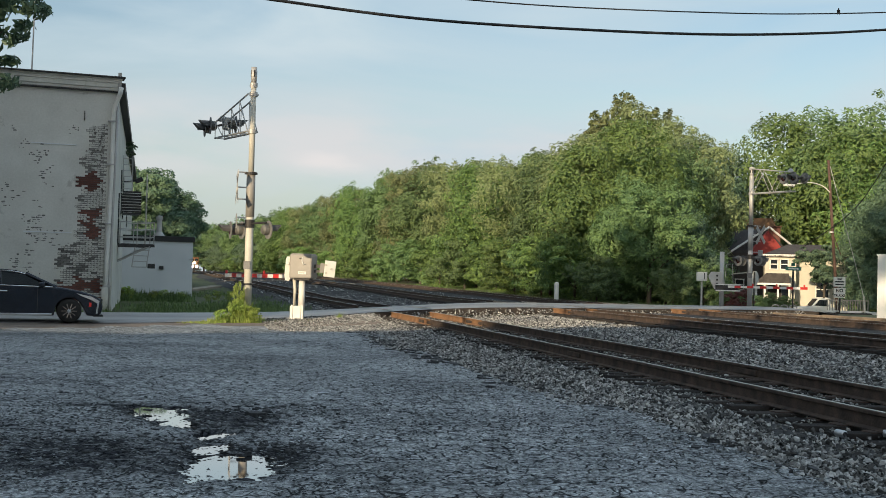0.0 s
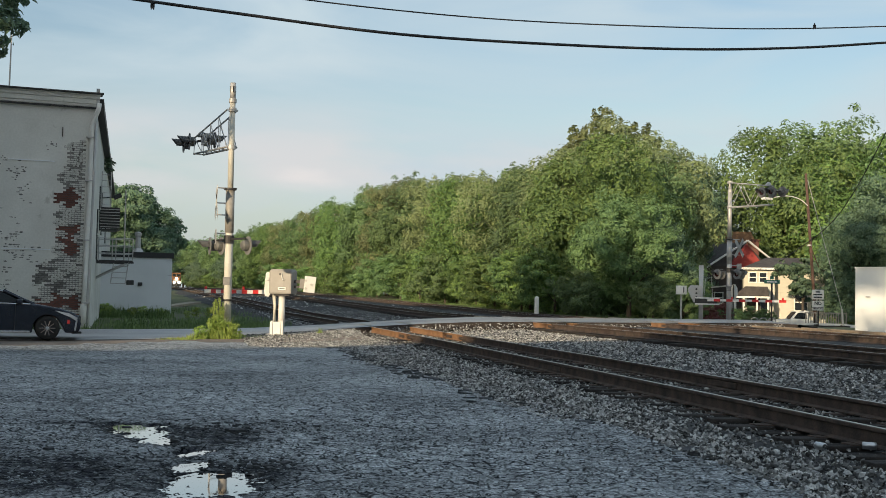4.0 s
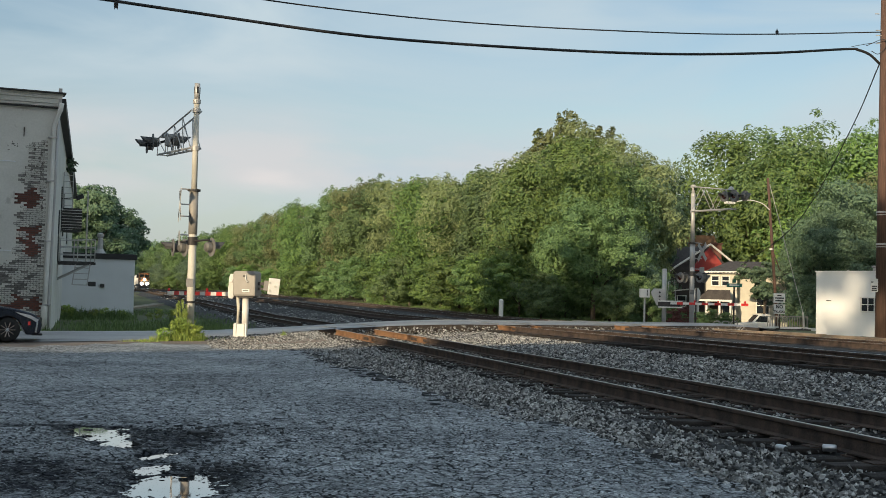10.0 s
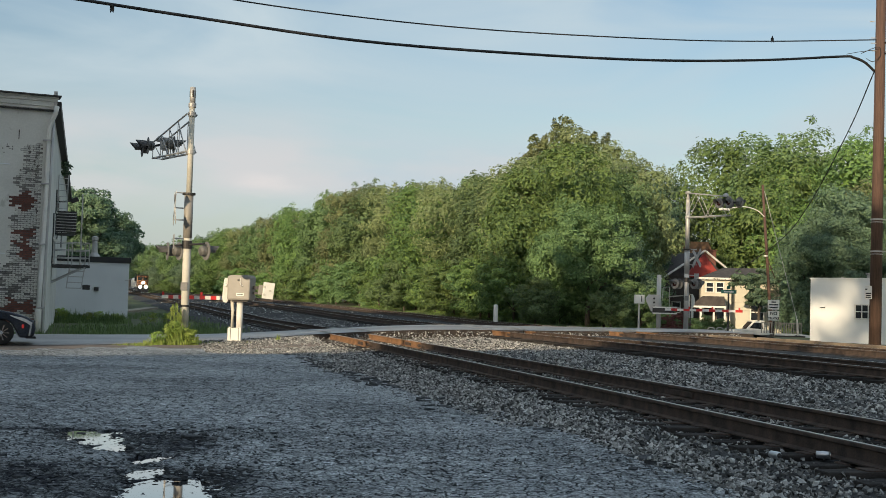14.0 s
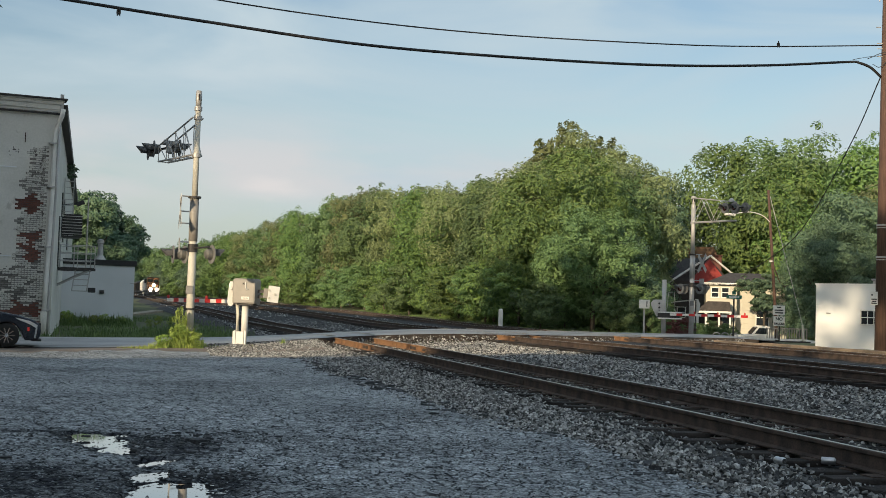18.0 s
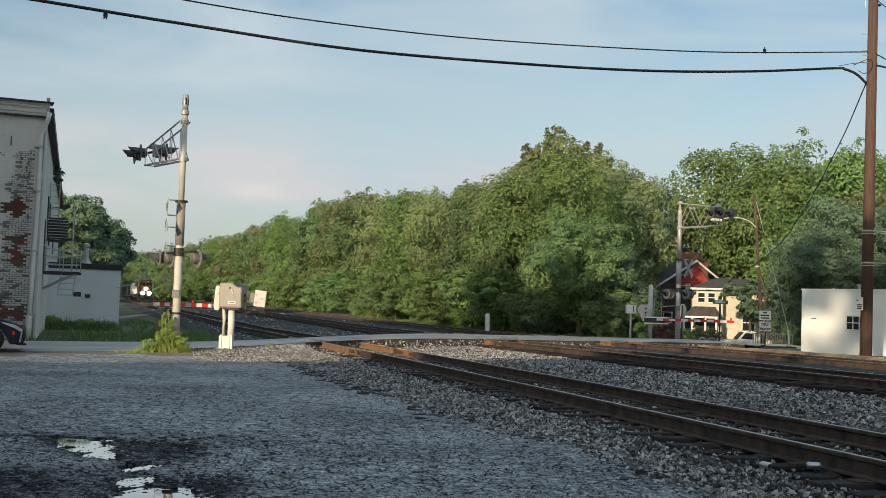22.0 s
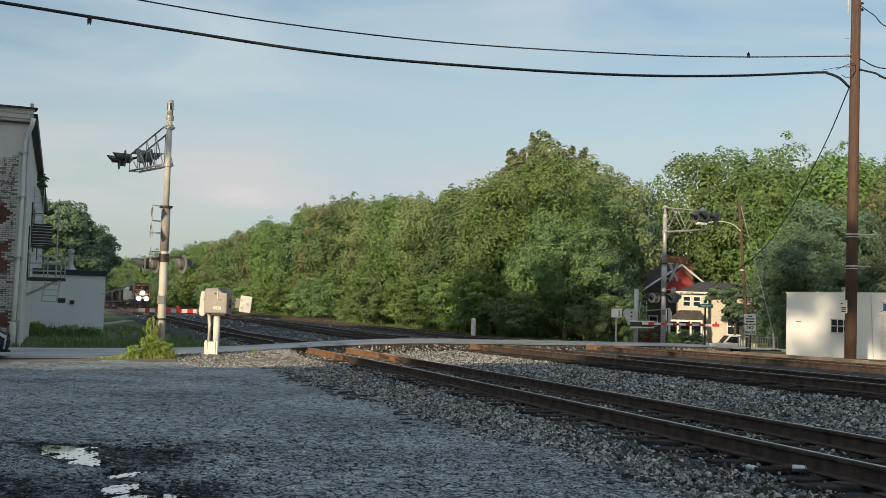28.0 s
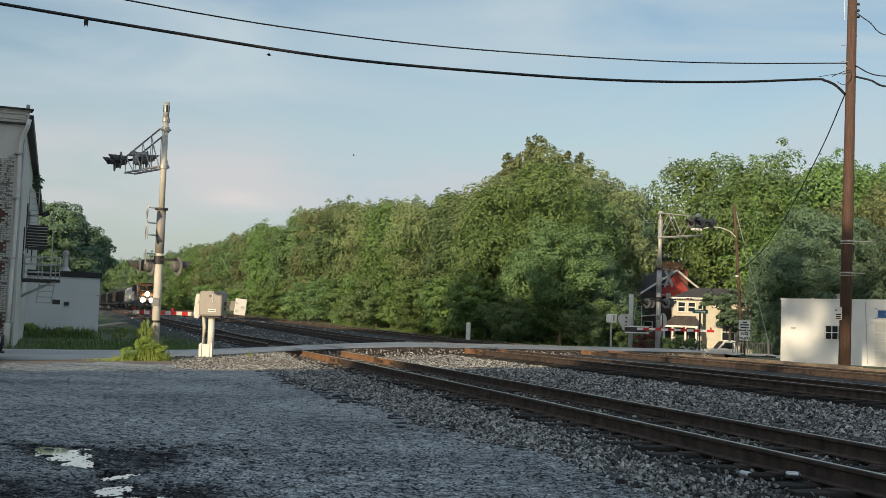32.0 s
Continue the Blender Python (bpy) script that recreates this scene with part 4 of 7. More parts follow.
def make_grit():
    """Dark and pale chips and pebbles strewn over the lot, thick at the broken edges."""
    rng = np.random.default_rng(9)
    octa = np.array([(1, 0, 0), (-1, 0, 0), (0, 1, 0), (0, -1, 0), (0, 0, 0.42), (0, 0, -0.4)], float)
    of = np.array([(0, 2, 4), (2, 1, 4), (1, 3, 4), (3, 0, 4)])
    y = np.r_[rng.uniform(7.5, 13, 26000), rng.uniform(11, 20, 16000), rng.uniform(17, 33, 12000)]
    x = rng.uniform(-0.46, 0.34, len(y)) * y
    ok = (x < x_siding(y) - 1.8) & (y < near_y(x) - 2.0)
    clump = np.array([wobble(a, b, 0.45, 11.0) + 0.6 * wobble(a, b, 1.7, 12.0) for a, b in zip(x, y)])
    clump += 0.55 * (x < -1.9 - 0.18 * (y - 8)) * (y < 12.5)
    ok &= clump > rng.uniform(-0.45, 0.5, len(y))
    for px, py, rx, ry in PUDDLES:
        ok &= (((x - px) / rx) ** 2 + ((y - py) / ry) ** 2 > 1.1) | (rng.random(len(x)) < 0.04)
    x, y = x[ok], y[ok]
    n = len(x)
    r = 0.004 + 0.010 * rng.random(n) ** 2 * (1 + 0.06 * y)
    big = rng.random(n) < 0.03
    r[big] *= 1.6
    shp = octa[None] * rng.uniform(0.6, 1.4, (n, 6, 1))
    a = rng.uniform(0, 6.28, n)
    c, s = np.cos(a)[:, None], np.sin(a)[:, None]
    v = np.stack([shp[:, :, 0] * c - shp[:, :, 1] * s, shp[:, :, 0] * s + shp[:, :, 1] * c, shp[:, :, 2]], -1) * r[:, None, None]
    v += np.stack([x, y, np.full(n, 0.004)], 1)[:, None]
    f = (of[None] + (np.arange(n) * 6)[:, None, None]).reshape(-1, 3)
    tagged(mesh_of("lot_grit", v.reshape(-1, 3).tolist(), f.tolist(), "grit"), "dark and pale chips strewn over the asphalt", "gravel", kind="stuff")


def make_broken_edge():
    """Loose flat pieces of the lot's broken rim, along the ballast and round the puddles."""
    rng = np.random.default_rng(15)
    spots = []
    for k in range(520):
        y = rng.uniform(9, 36)
        d = float(np.interp(y, [8, 14, 16, 20, 31], [-2.0, -2.1, -2.7, -3.0, -3.3])) + rng.normal(0, 0.22)
        if wobble(y, 0.0, 0.35, 33.0) + rng.uniform(-0.25, 0.35) < 0:
            continue
        spots.append((float(x_siding(y)) + d, y, rng.uniform(0.03, 0.12)))
    for k in range(130):
        x, y = rng.normal(-2.55, 0.32), rng.normal(11.9, 0.6)
        spots.append((x, y, rng.uniform(0.015, 0.05)))
    for k in range(60):
        spots.append((rng.normal(-1.75, 0.3), rng.normal(9.75, 0.25), rng.uniform(0.015, 0.045)))
    v, f = [], []
    for x, y, r in spots:
        if any(((x - px) / rx) ** 2 + ((y - py) / ry) ** 2 < 1.0 for px, py, rx, ry in PUDDLES) or y > near_y(x) - 2.2:
            continue
        n = int(rng.integers(5, 8))
        a0, h = rng.uniform(0, 6.28), rng.uniform(0.006, 0.014) + 0.08 * r
        tx, ty = rng.normal(0, 0.10, 2)
        ring = [(math.cos(a0 + 6.283 * k / n) * r * rng.uniform(0.65, 1.2), math.sin(a0 + 6.283 * k / n) * r * rng.uniform(0.5, 0.95)) for k in range(n)]
        b = len(v)
        v += [(x + p, y + q, -0.012) for p, q in ring] + [(x + p * 0.9, y + q * 0.9, h + p * tx + q * ty) for p, q in ring]
        f.append([b + n + k for k in range(n)])
        f += [[b + k, b + (k + 1) % n, b + n + (k + 1) % n, b + n + k] for k in range(n)]
    tagged(mesh_of("broken_asphalt_rim", v, f, "asphalt_lump"), "flat black pieces of broken asphalt along the ballast", "rubble", kind="stuff")


make_ground()
make_shade()
make_lot()
make_road()
make_ballast()
make_tracks()
make_stones()
make_grit()
make_broken_edge()


# ---- trees ----
def crown_mesh(name, seed, leaves, leaf, shape, material, clumps=45, spread=0.30):
    """A crown of leafy sprays: large lobes, twigs on their skin, narrow leaves round each twig; shape: (radius, lower edge) of unit height."""
    rng = np.random.default_rng(seed)
    rad, low = shape
    lobes = []
    while len(lobes) < clumps:
        p = rng.uniform(-1, 1, 3)
        q = np.linalg.norm(p)
        if 0.30 < q < 0.80 and (p[2] > -0.6 or rng.random() < 0.5):
            lobes.append(p)
    lobes = np.array(lobes)
    size = rng.uniform(0.6, 1.45, clumps) * spread
    # twigs on the open skin of the lobes
    count = max(60, leaves // 85)
    tw, dirs, tr = [], [], []
    while len(tw) < count:
        k = rng.choice(clumps, p=size ** 2 / (size ** 2).sum())
        d = rng.normal(0, 1, 3)
        d /= np.linalg.norm(d)
        if d[2] < -0.3 and rng.random() < 0.55:
            d[2] = -d[2]
        out = rng.random() < 0.13
        p = lobes[k] + d * size[k] * (rng.uniform(1.05, 1.28) if out else rng.uniform(0.80, 1.02))
        gap = np.linalg.norm(lobes - p, axis=1) / size
        gap[k] = 9
        if gap.min() < 0.72:
            continue
        tw.append(p)
        dirs.append(d)
        tr.append((rng.uniform(0.03, 0.06) if out else rng.uniform(0.07, 0.155)) * (spread / 0.30))
    tw, dirs, tr = np.array(tw), np.array(dirs), np.array(tr)
    k = rng.choice(count, leaves, p=tr ** 1.7 / (tr ** 1.7).sum())
    e = rng.normal(0, 1, (leaves, 3)) + 0.55 * dirs[k]
    e /= np.linalg.norm(e, axis=1)[:, None]
    rr = tr[k] * np.where(rng.random(leaves) < 0.75, rng.uniform(0.75, 1.05, leaves), rng.uniform(0.2, 1.35, leaves))
    p = tw[k] + e * rr[:, None] * np.array([1.15, 1.15, 0.62])
    nrm = 0.75 * e + 0.45 * dirs[k] + rng.normal(0, 0.34, (leaves, 3)) + np.array([0, 0, 0.25])
    s = leaf * rng.uniform(0.6, 1.35, leaves)
    # large leaves deep inside close the crown
    inner = np.flatnonzero(rng.random(leaves) < 0.07)
    j = rng.choice(clumps, len(inner), p=size ** 2 / (size ** 2).sum())
    g = rng.normal(0, 1, (len(inner), 3))
    g /= np.linalg.norm(g, axis=1)[:, None]
    p[inner] = lobes[j] + g * (size[j] * rng.uniform(0.25, 0.66, len(inner)))[:, None]
    nrm[inner] = g
    s[inner] *= 1.8
    z0, z1 = np.percentile(p[:, 2], (1, 99.6))
    reach = np.percentile(np.hypot(p[:, 0], p[:, 1]), 98)
    P = np.stack([p[:, 0] / reach * rad * 1.12, p[:, 1] / reach * rad * 1.12, low + (p[:, 2] - z0) / (z1 - z0) * (1 - low)], 1)
    P[:, 2] = np.maximum(P[:, 2], 0.01)
    nrm /= np.linalg.norm(nrm, axis=1)[:, None]
    u = np.cross(nrm, rng.normal(0, 1, (leaves, 3)))
    u /= np.linalg.norm(u, axis=1)[:, None]
    w = np.cross(nrm, u)
    s = s[:, None]
    sag = nrm * s * 0.25
    quad = np.stack([P - u * s * 1.25 - sag, P + w * s * 0.56, P + u * s * 1.25 - sag, P - w * s * 0.56], 1).reshape(-1, 3)
    f = np.arange(leaves * 4).reshape(-1, 4)
    me = bpy.data.meshes.new(name)
    me.from_pydata(quad.tolist(), [], f.tolist())
    me.materials.append(M[material])
    return me


def trunk_mesh(seed, low):
    rng = random.Random(seed)
    b = rod((0, 0, -0.03), (0.01, 0.0, low + 0.25), 0.020, 0.011, 8)
    for k in range(7):
        a = k * 2.4 + rng.random()
        z0 = low * 0.6 + 0.05 * k
        q = Vector((math.cos(a) * rng.uniform(0.1, 0.2), math.sin(a) * rng.uniform(0.1, 0.2), min(0.8, z0 + rng.uniform(0.12, 0.25))))
        rod((0.005, 0, z0), q, 0.008, 0.003, 6, b)
        for s in (-1, 1):
            rod(q * 0.7 + Vector((0, 0, z0 * 0.3)), q + Vector((0.05 * s, 0.04 * s, 0.04)), 0.004, 0.0015, 5, b)
    me = bpy.data.meshes.new("trunk")
    b.to_mesh(me)
    b.free()
    me.materials.append(M["bark"])
    return me


CROWNS = {}


def crown_kinds():
    for kind, seed, n, leaf, shape, material, clumps, spread, low in (
            ("broad", 11, 33000, 0.0092, (0.42, 0.05), "leaf_a", 15, 0.36, 0.3), ("olive", 12, 33000, 0.0086, (0.40, 0.04), "leaf_b", 18, 0.33, 0.3),
            ("tall", 13, 30000, 0.0086, (0.35, 0.06), "leaf_b", 16, 0.34, 0.35), ("bright", 14, 34000, 0.0087, (0.44, 0.02), "leaf_c", 15, 0.37, 0.25),
            ("deep", 15, 28000, 0.0094, (0.43, 0.04), "leaf_d", 15, 0.37, 0.3), ("bush", 16, 9000, 0.019, (0.60, 0.0), "leaf_c", 12, 0.40, 0.2),
            ("dark_bush", 17, 9000, 0.019, (0.60, 0.0), "leaf_a", 12, 0.40, 0.2), ("spire", 18, 4600, 0.0062, (0.085, 0.52), "leaf_b", 22, 0.38, 0.6),
            ("high", 19, 11000, 0.0098, (0.26, 0.52), "leaf_d", 18, 0.35, 0.5), ("lifted", 20, 34000, 0.0115, (0.42, 0.27), "leaf_d", 16, 0.36, 0.4),
            ("overhang", 23, 6000, 0.016, (0.34, 0.42), "leaf_d", 12, 0.36, 0.5), ("red_bush", 22, 4000, 0.027, (0.60, 0.0), "leaf_red", 12, 0.40, 0.2),
            ("shade_canopy", 24, 7500, 0.016, (0.36, 0.60), "leaf_d", 16, 0.36, 0.75), ("shade_umbrella", 21, 2200, 0.0088, (0.26, 0.81), "leaf_d", 16, 0.34, 0.8)):
        CROWNS[kind] = [crown_mesh("crown", seed, n, leaf, shape, material, clumps, spread), trunk_mesh(seed, low)]


TREE_LABEL = {"broad": "broad leafy green tree beside the railway", "olive": "olive green locust-like tree in the wood", "tall": "tall green tree standing above its neighbours",
              "bright": "bright green sunlit tree at the edge of the wood", "deep": "deep green tree in shade", "bush": "leafy green bush at the foot of the wood",
              "dark_bush": "dark green bush in shade", "overhang": "green tree hanging over the cream house", "red_bush": "dark red leafy shrub by the crossing gate", "spire": "slender treetop rising from the wood", "lifted": "deep green tree behind the annex", "shade_canopy": "unseen tree added beyond the lot to cast shade", "shade_umbrella": "unseen tree added behind the lot to dapple the garage", "high": "tall tree with a high crown beside the lot"}


def tree(kind, x, y, h, wide=1.0, turn=0.0, z=None):
    z = float(ground_z(x, y)) if z is None else z
    t = thing("bush" if "bush" in kind else "tree", pose(x, y, z, 0, 0, turn), TREE_LABEL[kind], "bush" if "bush" in kind else "tree", "wood along the railway")
    for nm, me in zip(("crown", "trunk"), CROWNS[kind]):
        ob = new(nm, me)
        ob.parent = t
        ob.scale = (h * wide, h * wide, h)
    return t


def make_trees():
    crown_kinds()
    rnd = random.Random(5)
    # the wood along the far side of the line: distance, height, kind
    row = [(79, 8.4, "broad"), (84, 12.5, "bright"), (90, 12.5, "olive"), (97, 12.0, "broad"), (105, 12.5, "olive"), (114, 13.2, "bright"),
           (124, 13.5, "olive"), (135, 14.2, "broad"), (148, 15.0, "olive"), (162, 15.4, "broad"), (178, 15.4, "bright"), (197, 14.8, "olive"), (220, 14.6, "broad"),
           (246, 15.0, "olive"), (275, 16.0, "bright"), (310, 17.0, "broad"), (350, 17.5, "deep"), (400, 19, "broad"), (460, 20, "deep"), (540, 22, "broad")]
    for y, h, kind in row:
        h *= 0.965
        x = float(x_far(y)) + 7.5 + h * 0.25 + rnd.uniform(-0.6, 0.6)
        tree(kind, x, y, h, rnd.uniform(1.0, 1.15), rnd.uniform(0, 360))
        tree(rnd.choice(("bush", "bush", "dark_bush")), x - 3.6, y - 2.5, h * 0.36, rnd.uniform(0.9, 1.2), rnd.uniform(0, 360))
        tree(rnd.choice(("bush", "dark_bush", "dark_bush")), x - 2.6, y + 3.0, h * 0.40, rnd.uniform(0.9, 1.2), rnd.uniform(0, 360))
        if y > 95:
            tree(rnd.choice(("broad", "olive", "deep")), x + 6.0, y + 9, h * 1.05, 1.1, rnd.uniform(0, 360))
    # the tall ones over the middle
    tree("spire", 9.75, 96.5, 17.3, 1.0, 20)
    tree("spire", 12.6, 95.5, 16.1, 1.25, 130)
    tree("spire", 8.0, 96.5, 15.6, 1.2, 250)
    tree("tall", 12.4, 95, 15.6, 1.0, 80)
    tree("tall", 8.0, 99, 14.6, 1.0, 140)
    tree("olive", 13.2, 94, 14.6, 0.95, 200)
    tree("broad", 12.6, 89, 12.0, 0.9, 250)
    tree("deep", 16.2, 108, 14.4, 0.9, 90)
    # behind the houses
    for x, y, h, kind in ((17, 116, 14.5, "deep"), (22, 126, 16, "deep"), (32.5, 121, 19.5, "bright"), (35, 124, 20.5, "broad"), (39, 118, 18.5, "bright"), (45, 116, 19.5, "broad"), (41, 102, 15, "olive"),
                          (49, 110, 19, "bright"), (56, 106, 19, "broad"), (35.0, 98, 12.0, "deep"), (36.5, 86, 10.0, "deep"), (30.2, 92, 7.4, "deep"), (26, 128, 14, "deep"), (47, 92, 13, "broad"),
                          (11.6, 82, 8.4, "deep"), (13.8, 101, 10.5, "deep"), (42, 84, 11, "olive"), (23.3, 86.6, 5.2, "overhang"), (28.7, 90, 8.2, "deep"), (30.5, 90, 9.5, "deep"), (32.5, 96, 12, "deep")):
        tree(kind, x, y, h, 1.0, rnd.uniform(0, 360))
    for x, y, h, kind in ((11.0, 75, 2.6, "dark_bush"), (13.2, 77, 3.6, "dark_bush"), (14.9, 74, 1.9, "red_bush"), (18.3, 85.5, 1.5, "dark_bush"), (19.6, 86.4, 1.7, "dark_bush"), (20.9, 86.8, 1.5, "dark_bush"), (17.2, 84, 1.2, "bush"), (15.2, 79, 2.0, "dark_bush"), (10.2, 83, 4.4, "dark_bush"), (12.0, 84, 4.8, "dark_bush"), (8.6, 86, 4.6, "dark_bush"), (14.0, 83, 4.4, "dark_bush"), (5.6, 87, 4.6, "dark_bush"), (3.4, 89, 4.2, "dark_bush"), (7.2, 82, 3.4, "bush"), (6.4, 90, 3.6, "bush"), (10.4, 80.5, 2.8, "dark_bush"), (8.3, 80, 2.5, "dark_bush"), (12.7, 79, 2.9, "dark_bush"), (6.6, 83, 2.8, "dark_bush")):
        tree(kind, x, y, h, 1.0, rnd.uniform(0, 360))
    for k in range(11):
        y = 104 + 14 * k
        tree("dark_bush", float(x_far(y)) + 11.5, y, 4.6, 1.5, 50 * k)
    # closing the line of sight far down the railway
    for k in range(9):
        tree(("deep", "broad", "deep")[k % 3], -212 + 10 * k, 735 + 9 * (k % 2), 33 - 0.6 * k, 1.0, 40 * k)
    # left, behind the brick building
    for x, y, h, kind in ((-28.6, 100, 9.5, "lifted"), (-31.5, 107, 10.4, "lifted"), (-32.5, 104, 10.0, "lifted"), (-37, 100, 11, "broad"), (-45, 118, 14, "deep")):
        tree(kind, x, y, h, 1.0, rnd.uniform(0, 360))
    # tree beside the lot, whose branch hangs into view
    tree("high", -14.3, 28.6, 10.0, 1.0, 30)
    # unseen trees added to shade the facade and the foot of the wood
    tree("deep", -27.4, 10, 22.4, 0.66, 70)
    tree("deep", -33.5, 8.5, 20.5, 1.0, 130)
    # hidden trees added on the sun side to shade the train
    for x, y, h in ((-70, 165, 22), (-80, 192, 25), (-91, 225, 26), (-103, 260, 26), (-116, 300, 26)):
        tree("deep", x, y, h, 1.1, rnd.uniform(0, 360))
    # more unseen trees added to shade the facade
    for x, y, h in ( (-36.5, 17, 20), (-40, 8, 20), (-44, 15, 20), (-49, 23, 19), (-54, 10, 19)):
        tree("deep", x, y, h, 1.0, rnd.uniform(0, 360))
    # unseen crowns set high, added to dapple the garage wall only
    for x, y, h in ((-14.4, -19, 22.0), (-9.6, -21, 22.6)):
        tree("shade_umbrella", x, y, h, 0.84, rnd.uniform(0, 360))
    # trees added out of view so that shade falls on the foot of the wood
    for x, h, w in ((-29.0, 20.6, 0.42), (-24.6, 21.0, 0.42), (-20.9, 21.6, 0.36)):
        tree("shade_canopy", x, 10, h, w, rnd.uniform(0, 360))
    # and unseen ones added to shade the far signal, gate, porch and right-hand trees
    for x, y, h, w in ((-13.6, 9.5, 20.5, 0.40), (-11.2, 5.0, 21.5, 0.28), (-6.6, 8.0, 28.0, 0.36)):
        tree("shade_canopy", x, y, h, w, rnd.uniform(0, 360))


# ---- grass ----
def blades(name, spots, material, label, seed=1):
    """Tufts of bent grass blades. spots: (x, y, z, radius, count, height)."""
    rng = np.random.default_rng(seed)
    V, F = [], []
    for x, y, z, r, count, h in spots:
        a, q = rng.uniform(0, 6.28, count), np.sqrt(rng.random(count)) * r
        bx, by = x + np.cos(a) * q, y + np.sin(a) * q
        hh = h * rng.uniform(0.45, 1.15, count) * (1 - 0.45 * q / max(r, 0.01))
        t = rng.uniform(0, 6.28, count)
        w = rng.uniform(0.004, 0.010, count) * (1 + h)
        lean = rng.uniform(0.1, 0.6, count) * hh
        for k in range(count):
            c, s = math.cos(t[k]), math.sin(t[k])
            n = len(V)
            wx, wy = -s * w[k], c * w[k]
            V += [(bx[k] - wx, by[k] - wy, z), (bx[k] + wx, by[k] + wy, z),
                  (bx[k] + wx + c * lean[k] * 0.3, by[k] + wy + s * lean[k] * 0.3, z + hh[k] * 0.6),
                  (bx[k] - wx + c * lean[k] * 0.3, by[k] - wy + s * lean[k] * 0.3, z + hh[k] * 0.6),
                  (bx[k] + c * lean[k], by[k] + s * lean[k], z + hh[k])]
            F += [(n, n + 1, n + 2, n + 3), (n + 3, n + 2, n + 4)]
    return tagged(mesh_of(name, V, F, material), label, "grass", kind="stuff")


def make_grass():
    rnd = random.Random(8)
    spots = [(-7.35, 35.0, 0.0, 0.28, 220, 0.85), (-7.2, 34.95, 0.0, 0.5, 260, 0.5), (-7.7, 34.8, 0.0, 0.4, 220, 0.42), (-8.0, 34.9, 0.0, 0.4, 160, 0.30)]
    for k in range(26):
        t = k / 25
        spots.append((-8.7 + 2.9 * t + rnd.uniform(-0.2, 0.2), 34.2 + 2.3 * t + rnd.uniform(-0.4, 0.3), 0.0, 0.4, 60, rnd.uniform(0.08, 0.2)))
    for x, y in ((-4.9, 38.0),):
        spots.append((x, y, 0.05, 0.12, 22, 0.4))
    leafy = crown_mesh("leaves", 41, 1800, 0.030, (0.5, 0.0), "weed", 14, 0.34)
    for x, y, h, w in ((-7.5, 34.8, 0.75, 0.8), (-7.0, 34.75, 0.55, 1.0), (-7.55, 35.15, 1.25, 0.32), (-7.9, 34.6, 0.45, 1.1)):
        clump = thing("weed_clump", pose(x, y, -0.03, 0, 0, rnd.uniform(0, 360)), "bright green leafy weeds at the foot of the mast", "weed", "weeds at the mast")
        o = new("leaves", leafy)
        o.parent = clump
        o.scale = (h * w, h * w, h)
    for k in range(15):
        p = CORNER + BY * rnd.uniform(15.4, 16.8) + BX * rnd.uniform(0.2, 3.6)
        q = p if k < 12 else CORNER + BY * rnd.uniform(14.5, 22) + BX * rnd.uniform(3.8, 5.5)
        h = rnd.uniform(0.3, 0.75)
        clump = thing("weed_clump", pose(q.x, q.y, float(ground_z(q.x, q.y)) - 0.04, 0, 0, rnd.uniform(0, 360)), "rank green weeds against the grey annex wall", "weed", "weeds at the annex")
        o = new("leaves", leafy)
        o.parent = clump
        o.scale = (h, h, h)
    blades("weeds", spots, "grass", "tall bright green weeds and grass round the mast foot")
    spots = []
    for k in range(230):
        x = rnd.uniform(-19.5, -7.5)
        y = float(far_y(x)) + rnd.uniform(0.4, 9.0) if x > -14.0 else float(far_y(x)) + rnd.uniform(0.5, 4.0)
        if x < -14.3 and (Vector((x, y, 0)) - CORNER).dot(BX) < 0.2 and y > 43.2:
            continue
        if float(x_siding(y)) - x < 3.4:
            continue
        spots.append((x, y, float(ground_z(x, y)) - 0.02, 0.5, 34, rnd.uniform(0.15, 0.5)))
    for k in range(340):
        x, y = rnd.uniform(-20, -8), rnd.uniform(46, 92)
        if float(x_siding(y)) - x < 3.0 or y < float(far_y(x)) + 0.5 or (Vector((x, y, 0)) - CORNER).dot(BX) < 0.3:
            continue
        if 58 < y < 72 and x < -14.6:
            continue
        spots.append((x, y, float(ground_z(x, y)) - 0.02, 0.7, 24, rnd.uniform(0.12, 0.45)))
    for k in range(120):
        u, v = rnd.uniform(0.2, 3.4), rnd.uniform(-1.6, -0.1)
        p = CORNER + BY * 17.0 + BX * u + BY * v
        spots.append((p.x, p.y, float(ground_z(p.x, p.y)) - 0.02, 0.4, 40, rnd.uniform(0.35, 0.75)))
    blades("roadside_grass", spots, "rough_grass", "rough green grass along the road and building", 2)
    spots = []
    for k in range(300):
        y = rnd.uniform(64, 130)
        x = float(x_far(y)) + rnd.uniform(4.8, 9.0)
        if y < float(far_y(x)) + 1:
            continue
        spots.append((x, y, float(ground_z(x, y)) - 0.02, 0.9, 22, rnd.uniform(0.1, 0.3)))
    blades("trackside_grass", spots, "rough_grass", "long grass at the foot of the wood", 3)


# ---- brick building ----
BX = Vector((0.92, 0.39, 0)).normalized()
BY = Vector((-0.28, 0.96, 0)).normalized()
CORNER = Vector((-14.2, 44.0, 0))


def frame_of(origin, xa, za=(0, 0, 1)):
    xa, za = Vector(xa).normalized(), Vector(za)
    ya = za.cross(xa)
    m = Matrix((xa, ya, za)).transposed().to_4x4()
    m.translation = origin
    return m


